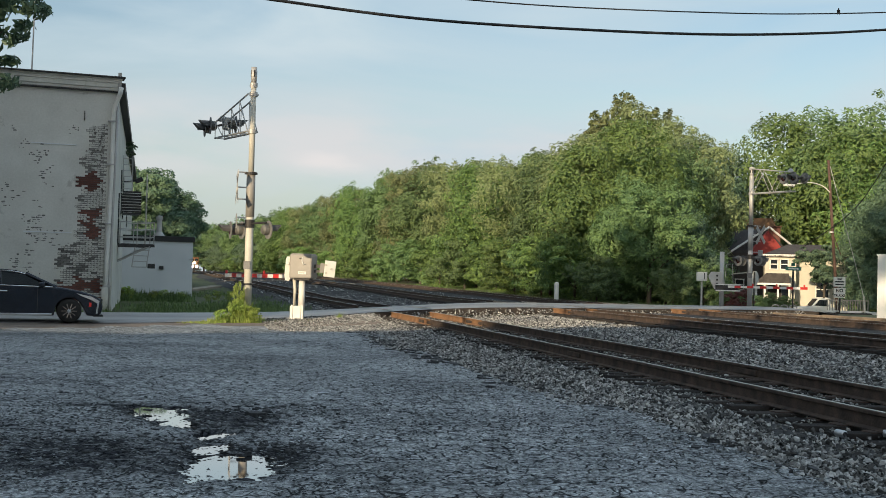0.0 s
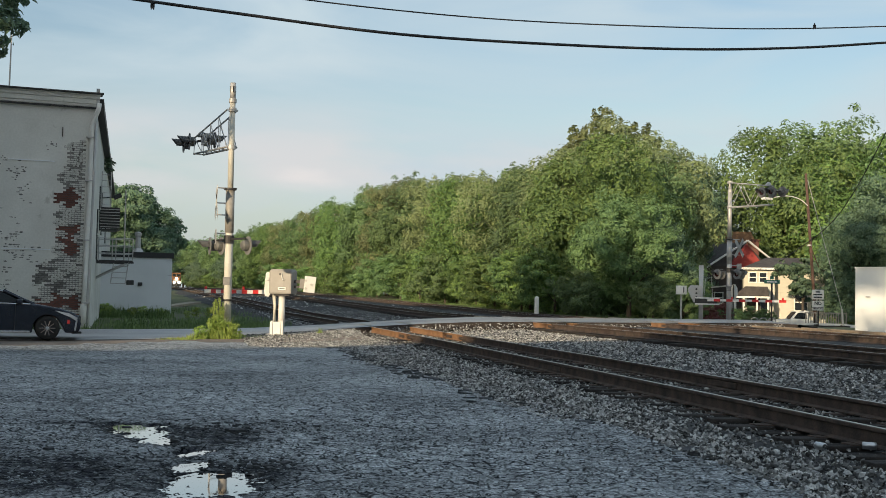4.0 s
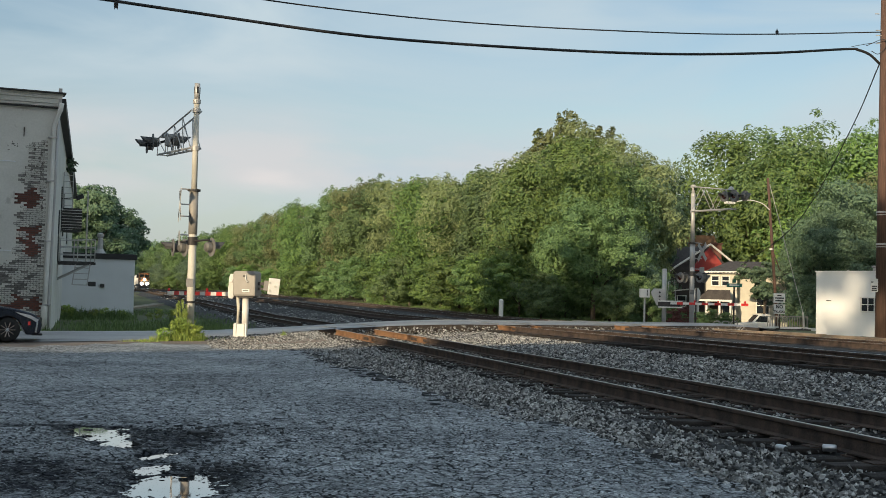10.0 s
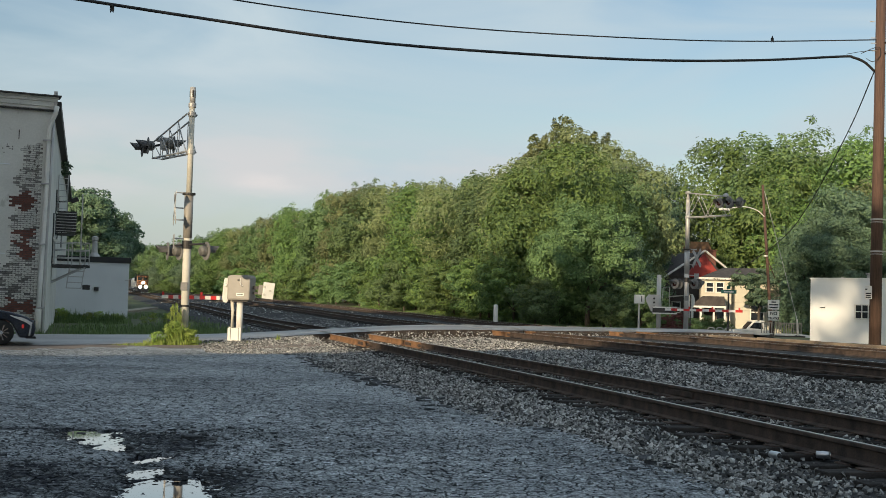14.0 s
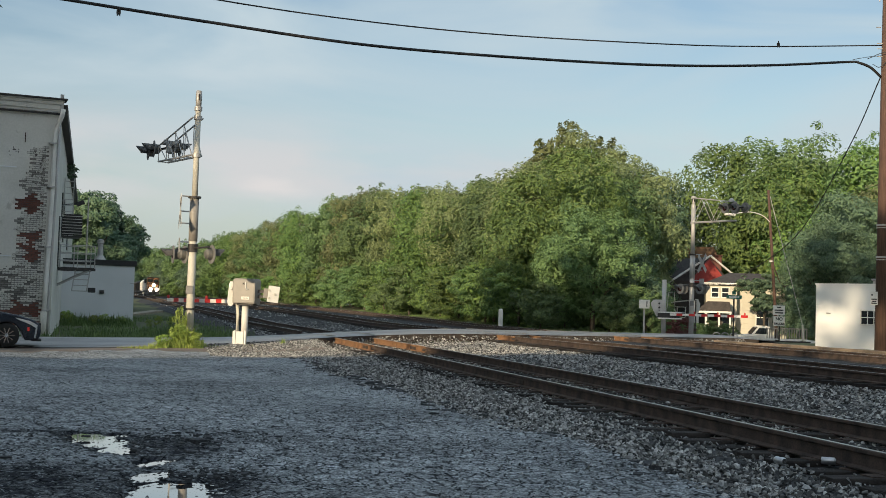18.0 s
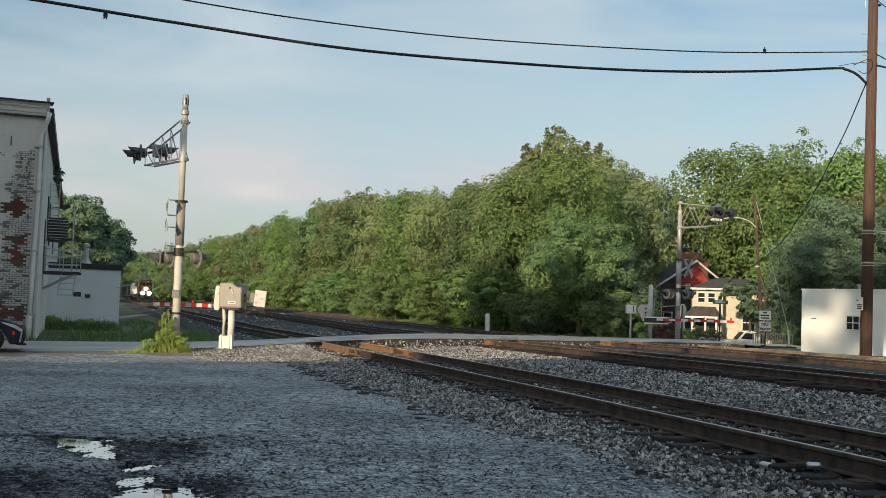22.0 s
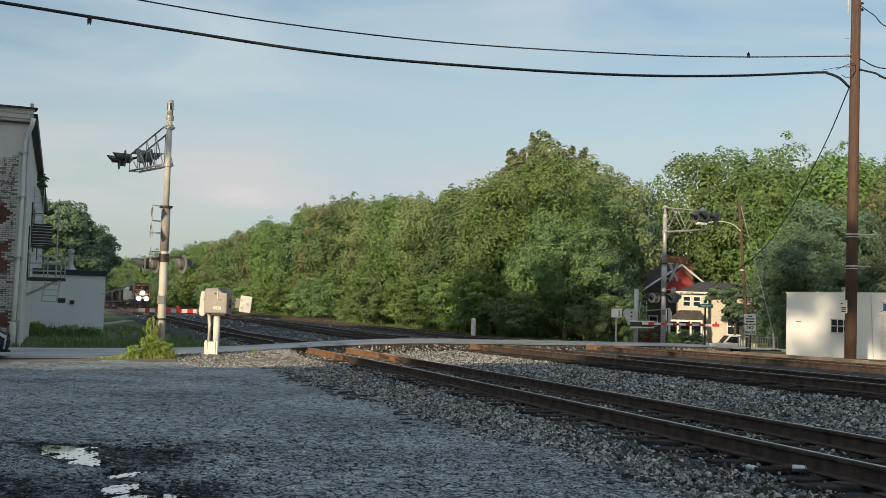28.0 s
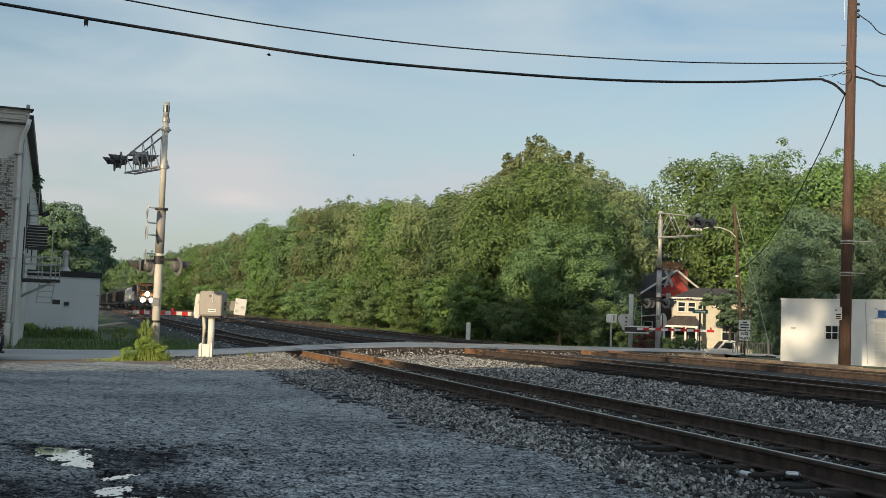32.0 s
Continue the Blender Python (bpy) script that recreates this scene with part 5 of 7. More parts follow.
def make_brick_building():
    F = frame_of(CORNER, BX)
    b = thing("brick_building", F, "large old brick building with peeling off-white paint and bare brick patches", "building")
    H = 8.15
    side = F.inverted().to_3x3() @ BY
    L, D, T = 22.0, 46.0, 0.35
    front = part("front_wall", box((-L / 2, T / 2, H / 2 - 0.3), (L, T, H + 0.6)), "paint_wall", b, "off-white painted brick front with flaking patches")
    S = F.inverted() @ frame_of(CORNER + BY * T, BY)
    sw = part("side_wall", box((D / 2, T / 2, H / 2 - 0.3), (D, T, H + 0.6)), "paint_wall", b, "pale painted side wall facing the tracks")
    sw.matrix_local = S
    part("roof", prism([(-L + 0.1, 0.2), (-0.3, 0.2), (side.x * D, side.y * D), (-L + side.x * D, side.y * D)], 0.3, Matrix.Translation((0, 0, H - 0.2)) @ pose(0, 0, 0, 90, 0, 0).inverted()), "roof", b)
    for k, (z, h, d) in enumerate(((H + 0.05, 0.10, 0.05), (H + 0.19, 0.18, 0.09), (H + 0.34, 0.12, 0.13), (H + 0.43, 0.06, 0.16))):
        part("cornice", box((-L / 2 + d / 2, -d / 2 + 0.05, z), (L + d, d + 0.1, h), None, None, 0.015), "paint_wall", b)
    part("parapet_cap", box((-L / 2, 0.1, H + 0.485), (L + 0.5, 0.75, 0.05)), "dark_steel", b)
    part("drip_board", box((-L / 2, -0.06, H - 0.05), (L, 0.12, 0.05)), "dark_steel", b)
    o = part("side_gutter", box((D / 2, -0.12, H + 0.2), (D, 0.3, 0.34), None, None, 0.02), "dark_steel", b)
    o.matrix_local = S
    part("corner_post", box((0.06, -0.06, H + 0.3), (0.12, 0.12, 0.75)), "steel", b)
    part("downpipe", pipe([(0.10, -0.36, H + 0.1), (0.06, -0.34, H - 0.15), (-0.05, -0.2, H - 0.45), (-0.12, -0.1, H - 0.75), (-0.14, -0.1, 5.0), (-0.20, -0.1, 2.0), (-0.26, -0.12, 0.0)], 0.085, 10), "white_paint", b, "white painted downpipe", True)
    part("second_pipe", pipe([(0.02, -0.1, H - 0.3), (-0.02, -0.1, 5.0), (-0.10, -0.1, 1.0), (-0.12, -0.1, 0.0)], 0.05, 8), "steel", b, "", True)
    part("downpipe_boot", pipe([(-0.24, -0.14, 0.85), (-0.26, -0.16, -0.2)], 0.12, 10), "cream_steel", b, "", True)
    for z in (0.9, 3.2, 5.4, 7.0):
        part("pipe_strap", box((-0.17, -0.1, z), (0.3, 0.24, 0.05)), "steel", b)
    for u, z, ln in ((-2.2, 6.05, 1.6), (-2.3, 2.82, 1.7), (-4.6, 6.1, 0.9), (-5.4, 2.9, 1.0)):
        part("wall_ledge", box((u, -0.012, z), (ln, 0.03, 0.035)), "block", b)
    part("wall_anchor", box((-1.15, -0.02, 7.15), (0.03, 0.03, 0.35)), "rail", b)
    # flaking patch of bricks by the corner, and bare patches
    rnd = random.Random(3)
    mesh = {}
    for key in ("brick", "brick_paint", "dark"):
        o = link("brick", box((0, 0, 0), (0.205, 0.03, 0.062)), {"dark": "brick_dark"}.get(key, key), front)
        mesh[key] = o.data
        bpy.data.objects.remove(o)
    made = 0

    joints = []

    def lay(key, u, z):
        nonlocal made
        joints.append((u, z))
        if made < 300:
            o = new("brick", mesh[key])
            o.parent = front
            o.matrix_local = Matrix.Translation((u, -0.010 + rnd.uniform(-0.004, 0.004), z))
            made += 1
        else:
            rest[key].append((u, z))
    rest = {"brick": [], "brick_paint": [], "dark": []}
    for row in range(3, 95):
        z = row * 0.076
        for col in range(0, 26):
            u = -0.42 - col * 0.216 - (0.108 if row % 2 else 0)
            n = wobble(u, z, 1.3, 2.0) + 0.5 * wobble(u, z, 4.0, 5.0)
            u0, z0 = u, z
            u, z = u + 0.35 * wobble(u, z, 2.0, 40.0), z + 0.5 * wobble(u, z, 2.2, 41.0)
            red = (-1.3 < u < -0.62 and 4.35 < z < 5.0) or (-1.25 < u < -0.55 and 2.75 < z < 3.85) or (-1.9 < u < -0.35 and z < 1.15 and n > -0.15)
            u, z = u0, z0
            reach = float(np.interp(z, [0.2, 2.3, 2.6, 5.4, 6.7, 6.9], [-1.75, -1.55, -1.15, -1.1, -0.85, -0.55]))
            bare = rnd.random()
            if red and n > -0.32:
                lay("brick", u, z)
            elif u > reach + 0.35 * n:
                lay("dark" if bare < 0.22 + 0.25 * n else "brick_paint", u, z)
            elif u > reach - 0.35 and z < 2.3 and n > 0.05:
                lay("dark" if bare < 0.5 else "brick_paint", u, z)
    # flakes lost from the paint further along the wall
    v, f = [], []
    while len(f) < 420:
        u, z = rnd.uniform(-7.5, -1.2), rnd.uniform(1.2, 6.8)
        n = wobble(u, z, 0.9, 2.0) + 0.6 * wobble(u, z, 3.0, 5.0)
        if n < 0.18 + 0.22 * (z > 4.6) or rnd.random() < 0.4:
            continue
        z = round(z / 0.076) * 0.076 + rnd.uniform(-0.01, 0.01)
        k, w, h, b = rnd.randint(5, 8), rnd.uniform(0.02, 0.10), rnd.uniform(0.014, 0.040), len(v)
        for q in range(k):
            g = 6.283 * q / k
            v.append((u + math.cos(g) * w * rnd.uniform(0.5, 1.1), -0.004, z + math.sin(g) * h * rnd.uniform(0.6, 1.1)))
        f.append([b + q for q in range(k)])
    tagged(mesh_of("bare_masonry", v, f, "brick_dark", front), "small bare flakes in the paint", kind="stuff")
    v, f = [], []
    for u, z in joints:
        n = len(v)
        v += [(u + dx, -0.004, z + dz) for dx, dz in ((-0.112, -0.040), (0.112, -0.040), (0.112, 0.040), (-0.112, 0.040))]
        f.append((n, n + 1, n + 2, n + 3))
    tagged(mesh_of("mortar", v, f, "mortar", front), "dark open mortar joints", kind="stuff")
    for key, at in rest.items():
        if not at:
            continue
        bm = bmesh.new()
        for u, z in at:
            box((u, -0.010 + rnd.uniform(-0.004, 0.004), z), (0.205, 0.03, 0.062), bm) if len(at) < 40 else None
        if len(at) >= 40:
            bm.free()
            v, f = [], []
            for u, z in at:
                n = len(v)
                y0 = -0.025 + rnd.uniform(-0.004, 0.004)
                for dx in (-0.1025, 0.1025):
                    for yy in (y0, 0.01):
                        for dz in (-0.031, 0.031):
                            v.append((u + dx, yy, z + dz))
                f += [[n + q for q in c] for c in ((0, 1, 3, 2), (4, 6, 7, 5), (0, 4, 5, 1), (1, 5, 7, 3), (0, 2, 6, 4))]
            tagged(mesh_of("brick_rest", v, f, {"dark": "brick_dark"}.get(key, key), front), kind="stuff")
        else:
            tagged(link("brick_rest", bm, {"dark": "brick_dark"}.get(key, key), front), kind="stuff")
    # openings on the side wall
    for x, z, w, h in ((9.5, 5.0, 1.0, 2.0), (13.5, 5.0, 1.0, 2.0), (24.0, 5.0, 1.2, 2.0), (6.2, 3.7, 1.0, 2.1)):
        wn = part("window", box((x, -0.02, z), (w, 0.06, h)), "glass", sw, "dark window in the side wall")
        part("window_frame", box((x, -0.06, z), (w + 0.14, 0.05, 0.07)), "white_paint", wn)
        part("mullion", box((x, -0.06, z), (0.06, 0.05, h)), "white_paint", wn)
    return b


def make_fire_escape():
    F = frame_of(CORNER + BY * 6.3, BX)
    t = thing("fire_escape", F, "rusty white steel fire escape balcony with ladder on the side wall", "fire escape")
    z = 2.62
    part("platform", box((0.78, 0.6, z), (1.5, 1.4, 0.06)), "dark_steel", t)
    for y in (-0.1, 1.3):
        part("bracket", pipe([(0.02, y, z - 0.75), (1.35, y, z - 0.06)], 0.035, 6), "steel", t)
        part("beam", box((0.78, y, z - 0.06), (1.52, 0.06, 0.08)), "dark_steel", t)
    for x, y in ((0.1, -0.1), (0.8, -0.1), (1.5, -0.1), (1.5, 1.3), (0.8, 1.3)):
        part("post", rod((x, y, z), (x, y, z + 0.95), 0.022, None, 6), "steel", t)
    for h in (0.32, 0.64, 0.95):
        part("rail", pipe([(0.03, -0.1, z + h), (1.5, -0.1, z + h), (1.5, 1.3, z + h), (0.03, 1.3, z + h)], 0.02, 6), "steel", t)
    part("tall_post", rod((1.15, 0.0, z), (1.15, 0.0, z + 3.0), 0.035, 0.025, 8), "steel", t)
    lad = part("ladder", pipe([(0.75, 0.02, z), (0.62, -0.1, z - 0.95)], 0.025, 6), "steel", t)
    part("stringer", pipe([(1.35, 0.02, z), (1.22, -0.1, z - 0.95)], 0.025, 6), "steel", lad)
    for k in range(5):
        q = k / 4
        part("rung", rod((0.75 - 0.13 * q, 0.02 - 0.12 * q, z - 0.95 * q), (1.35 - 0.13 * q, 0.02 - 0.12 * q, z - 0.95 * q), 0.018, None, 6), "steel", lad)
    part("counterweight", box((1.42, -0.1, z - 0.9), (0.3, 0.14, 0.2), None, None, 0.02), "dark_steel", t)
    up = frame_of(CORNER + BY * 10.0, BX)
    u = thing("upper_balcony", up, "upper fire escape landing with dark grating panel and cage ladder", "fire escape")
    part("landing", box((0.45, 0.5, 4.1), (0.9, 1.6, 0.06)), "dark_steel", u)
    part("panel", box((0.45, -0.25, 4.62), (0.85, 0.04, 0.95)), "dark_steel", u, "dark louvred panel")
    for k in range(7):
        part("louvre", box((0.45, -0.29, 4.22 + 0.13 * k), (0.85, 0.05, 0.03)), "steel", u)
    for x in (0.05, 0.45):
        part("ladder_rail", rod((x, -0.3, 5.1), (x, -0.3, 6.7), 0.022, None, 6), "steel", u)
    for k in range(6):
        part("rung", rod((0.05, -0.3, 5.2 + 0.27 * k), (0.45, -0.3, 5.2 + 0.27 * k), 0.014, None, 6), "steel", u)
    part("flood_lamp", box((0.75, -0.3, 5.6), (0.34, 0.24, 0.2), None, pose(0, 0, 0, 0, -25, 0), 0.03), "black", u, "black floodlight")
    part("lamp_arm", rod((0.0, -0.25, 5.5), (0.65, -0.28, 5.58), 0.02, None, 6), "dark_steel", u)
    # plant growing from the wall top
    p = CORNER + BY * 17.5
    me = crown_mesh("crown", 31, 900, 0.05, (0.5, 0.0), "leaf_d", 14, 0.35)
    pl = thing("wall_plant", pose(p.x + 0.15, p.y, 7.35), "small plant growing out of the wall top", "plant")
    o = new("leaves", me)
    o.parent = pl
    o.scale = (0.9, 0.9, 0.9)


def make_annex():
    F = frame_of(CORNER + BY * 17.0, BX)
    a = thing("annex", F, "low grey block annex against the brick building", "building")
    W, D, H = 3.55, 9.0, 3.15
    part("wall", box((W / 2, D / 2, H / 2 - 0.2), (W, D, H + 0.4)), "block", a, "plain grey rendered block wall")
    part("roof_edge", box((W / 2, D / 2, H + 0.06), (W + 0.16, D + 0.16, 0.28), None, None, 0.02), "black", a, "black tarred roof edge")
    v = part("roof_vent", lathe([(0.32, H + 0.15), (0.30, H + 0.25), (0.15, H + 0.45), (0.13, H + 1.05), (0.17, H + 1.08), (0.17, H + 1.25), (0.05, H + 1.3)], pose(1.95, 1.2, 0), 14), "steel", a, "metal roof vent pipe")
    part("wall_lamp", box((1.95, -0.05, 1.72), (0.22, 0.12, 0.18), None, None, 0.02), "dark_steel", a)
    part("conduit", rod((3.35, -0.03, 2.2), (3.55, -0.03, 2.2), 0.015, None, 6), "steel", a)
    tagged(link("antenna", rod((-17.6, 44.3, 8.4), (-17.55, 44.3, 12.5), 0.035, 0.02, 6), "steel"), "thin metal mast on the roof of the brick building", "antenna")


# ---- level crossing gear ----
def flasher(parent, m):
    """One crossing lamp: round background, hooded lens, housing behind. Faces -y."""
    f = part("flasher", lathe([(0.27, -0.01), (0.27, 0.012), (0.12, 0.02)], pose(0, 0, 0, 90, 0, 0)), "lamp_plate", parent, "round dark crossing light with hood")
    f.matrix_local = m
    part("housing", lathe([(0.10, -0.20), (0.15, -0.15), (0.155, -0.0)], pose(0, 0, 0, 90, 0, 0)), "housing", f)
    part("lens", lathe([(0.14, 0.0), (0.13, 0.02), (0.07, 0.035)], pose(0, -0.012, 0, 90, 0, 0)), "lens", f, "red glass lens")
    b = bmesh.new()
    n = 14
    ring = []
    for k in range(n + 1):
        a = math.pi * (-0.08 + 1.16 * k / n)
        c, s = math.cos(a), math.sin(a)
        ln = 0.38 * (0.55 + 0.45 * max(0, s))
        ring.append([b.verts.new((0.155 * c, -0.01, 0.155 * s)), b.verts.new((0.165 * c, -0.01 - ln, 0.165 * s))])
    for p, q in zip(ring, ring[1:]):
        b.faces.new((p[0], q[0], q[1], p[1]))
    bmesh.ops.solidify(b, geom=b.faces[:], thickness=0.008)
    part("hood", b, "lamp_plate", f)
    return f


ACROSS = 126.0    # the way across the road, degrees from +x, seen from the camera's side
FACE_IN = -54.6   # lamps that face the traffic coming from the brick building
FACE_OUT = 125.4


def place(d, along, z, side=0.0, sign=1):
    """A point d metres along the arm, side metres towards the lamps' front."""
    a = radians(ACROSS if sign > 0 else ACROSS - 180)
    r = Vector((0.815, 0.58, 0)) * side
    return Vector((math.cos(a) * d, math.sin(a) * d, z)) + r


def lamp_pair(t, d, z, off, face, sign):
    p = place(d, 0, z, off, sign)
    flasher(t, Matrix.Translation(p) @ pose(0, 0, 0, 0, 0, turned(face, sign)))


def crossbuck(t, z, off, face):
    """Two crossed white blades on brackets."""
    c = Vector((0.815, 0.58, 0)) * off + Vector((0, 0, z))
    m = Matrix.Translation(c) @ pose(0, 0, 0, 0, 0, face)
    for k, a in enumerate((45, -45)):
        o = part("crossbuck_blade", box((0, -0.012 * k, 0), (1.22, 0.008, 0.21), None, pose(0, 0, 0, 0, a, 0)), "steel", t, "crossbuck blade, bare metal behind, white in front")
        o.matrix_local = m
        part("white_face", box((0, -0.012 * k - 0.006, 0), (1.2, 0.004, 0.2), None, pose(0, 0, 0, 0, a, 0)), "white_paint", o)
        for s in (-1, 1):
            part("lettering_bar", box((0, -0.012 * k - 0.010, 0), (0.34, 0.006, 0.11), None, pose(0, 0, 0, 0, a, 0) @ pose(0.36 * s, 0, 0)), "black", o)
    o = part("track_sign", box((0, -0.005, -1.0), (0.5, 0.008, 0.42)), "steel", t, "small sign under the crossbuck")
    o.matrix_local = m
    for dz in (0.45, 0.0, -0.35, -0.9):
        o = part("bracket", rod((0, 0, z + dz), c + Vector((0, 0, dz)), 0.02, None, 6), "steel", t)


def turned(face, sign):
    return face - 14 if sign > 0 else face


def make_signal(base, h, sign, arm_len, z0, z1, drop, mats, label, cluster, low_z, buck_z, buck_off, girth):
    """A tubular mast, trussed cantilever, crossing lamps, crossbuck."""
    t = thing("crossing_signal", pose(*base), label, "crossing signal", "crossing signals")
    mid = h * 0.585
    part("post", rod((0, 0, -0.3), (0, 0, mid), girth[0], girth[0] * 0.97, 18), mats[0], t, "", True)
    part("sleeve", rod((0, 0, h * 0.415), (0, 0, mid - 0.04), girth[1], girth[1], 18), "grey_plastic" if sign > 0 else "steel", t, "grey painted sleeve", True)
    part("upper_post", rod((0, 0, mid), (0, 0, h - 0.45), girth[2], girth[2] * 0.97, 18), mats[1], t, "", True)
    part("flange", rod((0, 0, mid - 0.03), (0, 0, mid + 0.03), 0.19, 0.19, 18), "dark_steel", t)
    part("cap", rod((0, 0, h - 0.5), (0, 0, h), 0.085, 0.085, 14), "steel", t, "slotted galvanised cap", True)
    part("cap_collar", rod((0, 0, h - 0.60), (0, 0, h - 0.48), 0.115, 0.115, 14), "steel", t)
    for a in (20, 110, 200, 290):
        part("cap_slot", box((0, 0, 0), (0.05, 0.02, 0.2)), "black", t).matrix_local = Matrix.Translation((0.08 * math.cos(radians(a)), 0.08 * math.sin(radians(a)), h - 0.2)) @ pose(0, 0, 0, 0, 0, a + 90)
    A = pose(0, 0, 0, 0, 0, ACROSS if sign > 0 else ACROSS - 180)
    truss = part("cantilever", pipe([(0, -0.16, z0), (arm_len, -0.16, z0)], 0.032, 8), "steel", t, "trussed steel cantilever arm")
    part("chord", pipe([(0, 0.16, z0), (arm_len, 0.16, z0)], 0.032, 8), "steel", truss)
    for s in (-0.16, 0.16):
        part("top_chord", pipe([(0, s, z1), (arm_len, s, z1 - drop)], 0.026, 8), "steel", truss)
    n = 4
    for k in range(n):
        xa, xb = arm_len * k / n, arm_len * (k + 1) / n
        for s in (-0.16, 0.16):
            za, zb = z1 - drop * xa / arm_len, z1 - drop * xb / arm_len
            if sign > 0:
                part("strut", rod((xb, s, z0), (xb, s, zb), 0.013, None, 6), "steel", truss)
            if sign > 0 or k % 2 == 0:
                part("brace", rod((xa, s, z0), (xb, s, zb), 0.014, None, 6), "steel", truss)
            else:
                part("brace", rod((xa, s, za), (xb, s, z0), 0.014, None, 6), "steel", truss)
        part("cross_strut", rod((xb, -0.16, z0), (xb, 0.16, z0), 0.016, None, 6), "steel", truss)
    truss.matrix_local = A
    for z in (z0, z1):
        part("clamp", rod((0, 0, z - 0.06), (0, 0, z + 0.06), girth[2] + 0.035, None, 16), "steel", t)
    for d, z, off, face in cluster:
        lamp_pair(t, d, z, off, face, sign)
    ds = [c[0] for c in cluster]
    o = part("lamp_bar", box(((min(ds) + max(ds)) / 2, 0, cluster[0][1]), (max(ds) - min(ds) + 0.2, 0.06, 0.06)), "dark_steel", t)
    o.matrix_local = A
    o = part("junction_box", box((arm_len - 0.55, 0, cluster[0][1]), (0.30, 0.22, 0.36), None, None, 0.02), "steel", t)
    o.matrix_local = A
    o = part("bell", lathe([(0.16, 0), (0.15, 0.06), (0.08, 0.15), (0.03, 0.18)], pose(arm_len - 0.2, 0, z1 - drop + 0.03)), "steel", t, "crossing bell")
    o.matrix_local = A
    # lower lamps on a cross arm
    o = part("cross_arm", rod((-1.15, 0, low_z), (1.15, 0, low_z), 0.03, None, 8), "dark_steel", t)
    o.matrix_local = A
    if sign > 0:
        lamp_pair(t, 1.12, low_z - 0.17, -0.12, FACE_IN, sign)
        lamp_pair(t, 0.86, low_z - 0.17, 0.14, FACE_OUT + 14, sign)
        for d, off in ((-1.05, 0.12),):
            lamp_pair(t, d, low_z - 0.2, off, FACE_OUT + 14, sign)
    else:
        for d in (-0.66, 0.66):
            lamp_pair(t, d, low_z - 0.2, -0.16, FACE_IN, sign)
            lamp_pair(t, d, low_z - 0.2, 0.16, FACE_OUT, sign)
    part("arm_clamp", rod((0, 0, low_z - 0.12), (0, 0, low_z + 0.12), girth[0] + 0.03, None, 16), "dark_steel", t)
    crossbuck(t, buck_z, buck_off, -74 if buck_off < 0 else 106)
    part("foot_band", rod((0, 0, 1.15), (0, 0, 1.21), girth[0] + 0.02, None, 16), "dark_steel", t)
    part("plate", box((-0.02, -girth[0] - 0.01, 1.75), (0.2, 0.03, 0.24)), "lamp_plate", t)
    part("base_flange", rod((0, 0, -0.02), (0, 0, 0.06), 0.34, 0.34, 14), "steel", t)
    return t


def gate_arm(parent, start, sign, length, hub):
    """A striped barrier arm with three lamps; starts at start, points across the road."""
    A = Matrix.Translation(start) @ pose(0, 0, 0, 0, 0, ACROSS if sign > 0 else ACROSS - 180)
    arm = part("gate_arm", box((length / 2, 0, 0), (length, 0.035, 0.115)), "white_paint", parent, "red and white striped barrier arm, lowered")
    arm.matrix_local = A
    k, x = 0, 0.55
    while x < length - 0.2:
        part("red_stripe", box((x + 0.2, 0, 0), (0.40, 0.039, 0.119)), "red_paint", arm)
        x += 0.81
    for x in (length * 0.35, length * 0.65, length - 0.08):
        lamp = part("arm_lamp", lathe([(0.03, 0), (0.042, 0.03), (0.042, 0.09), (0.028, 0.11)], pose(x, 0, 0.058)), "red_paint", arm, "small red lamp on the arm")
    return arm


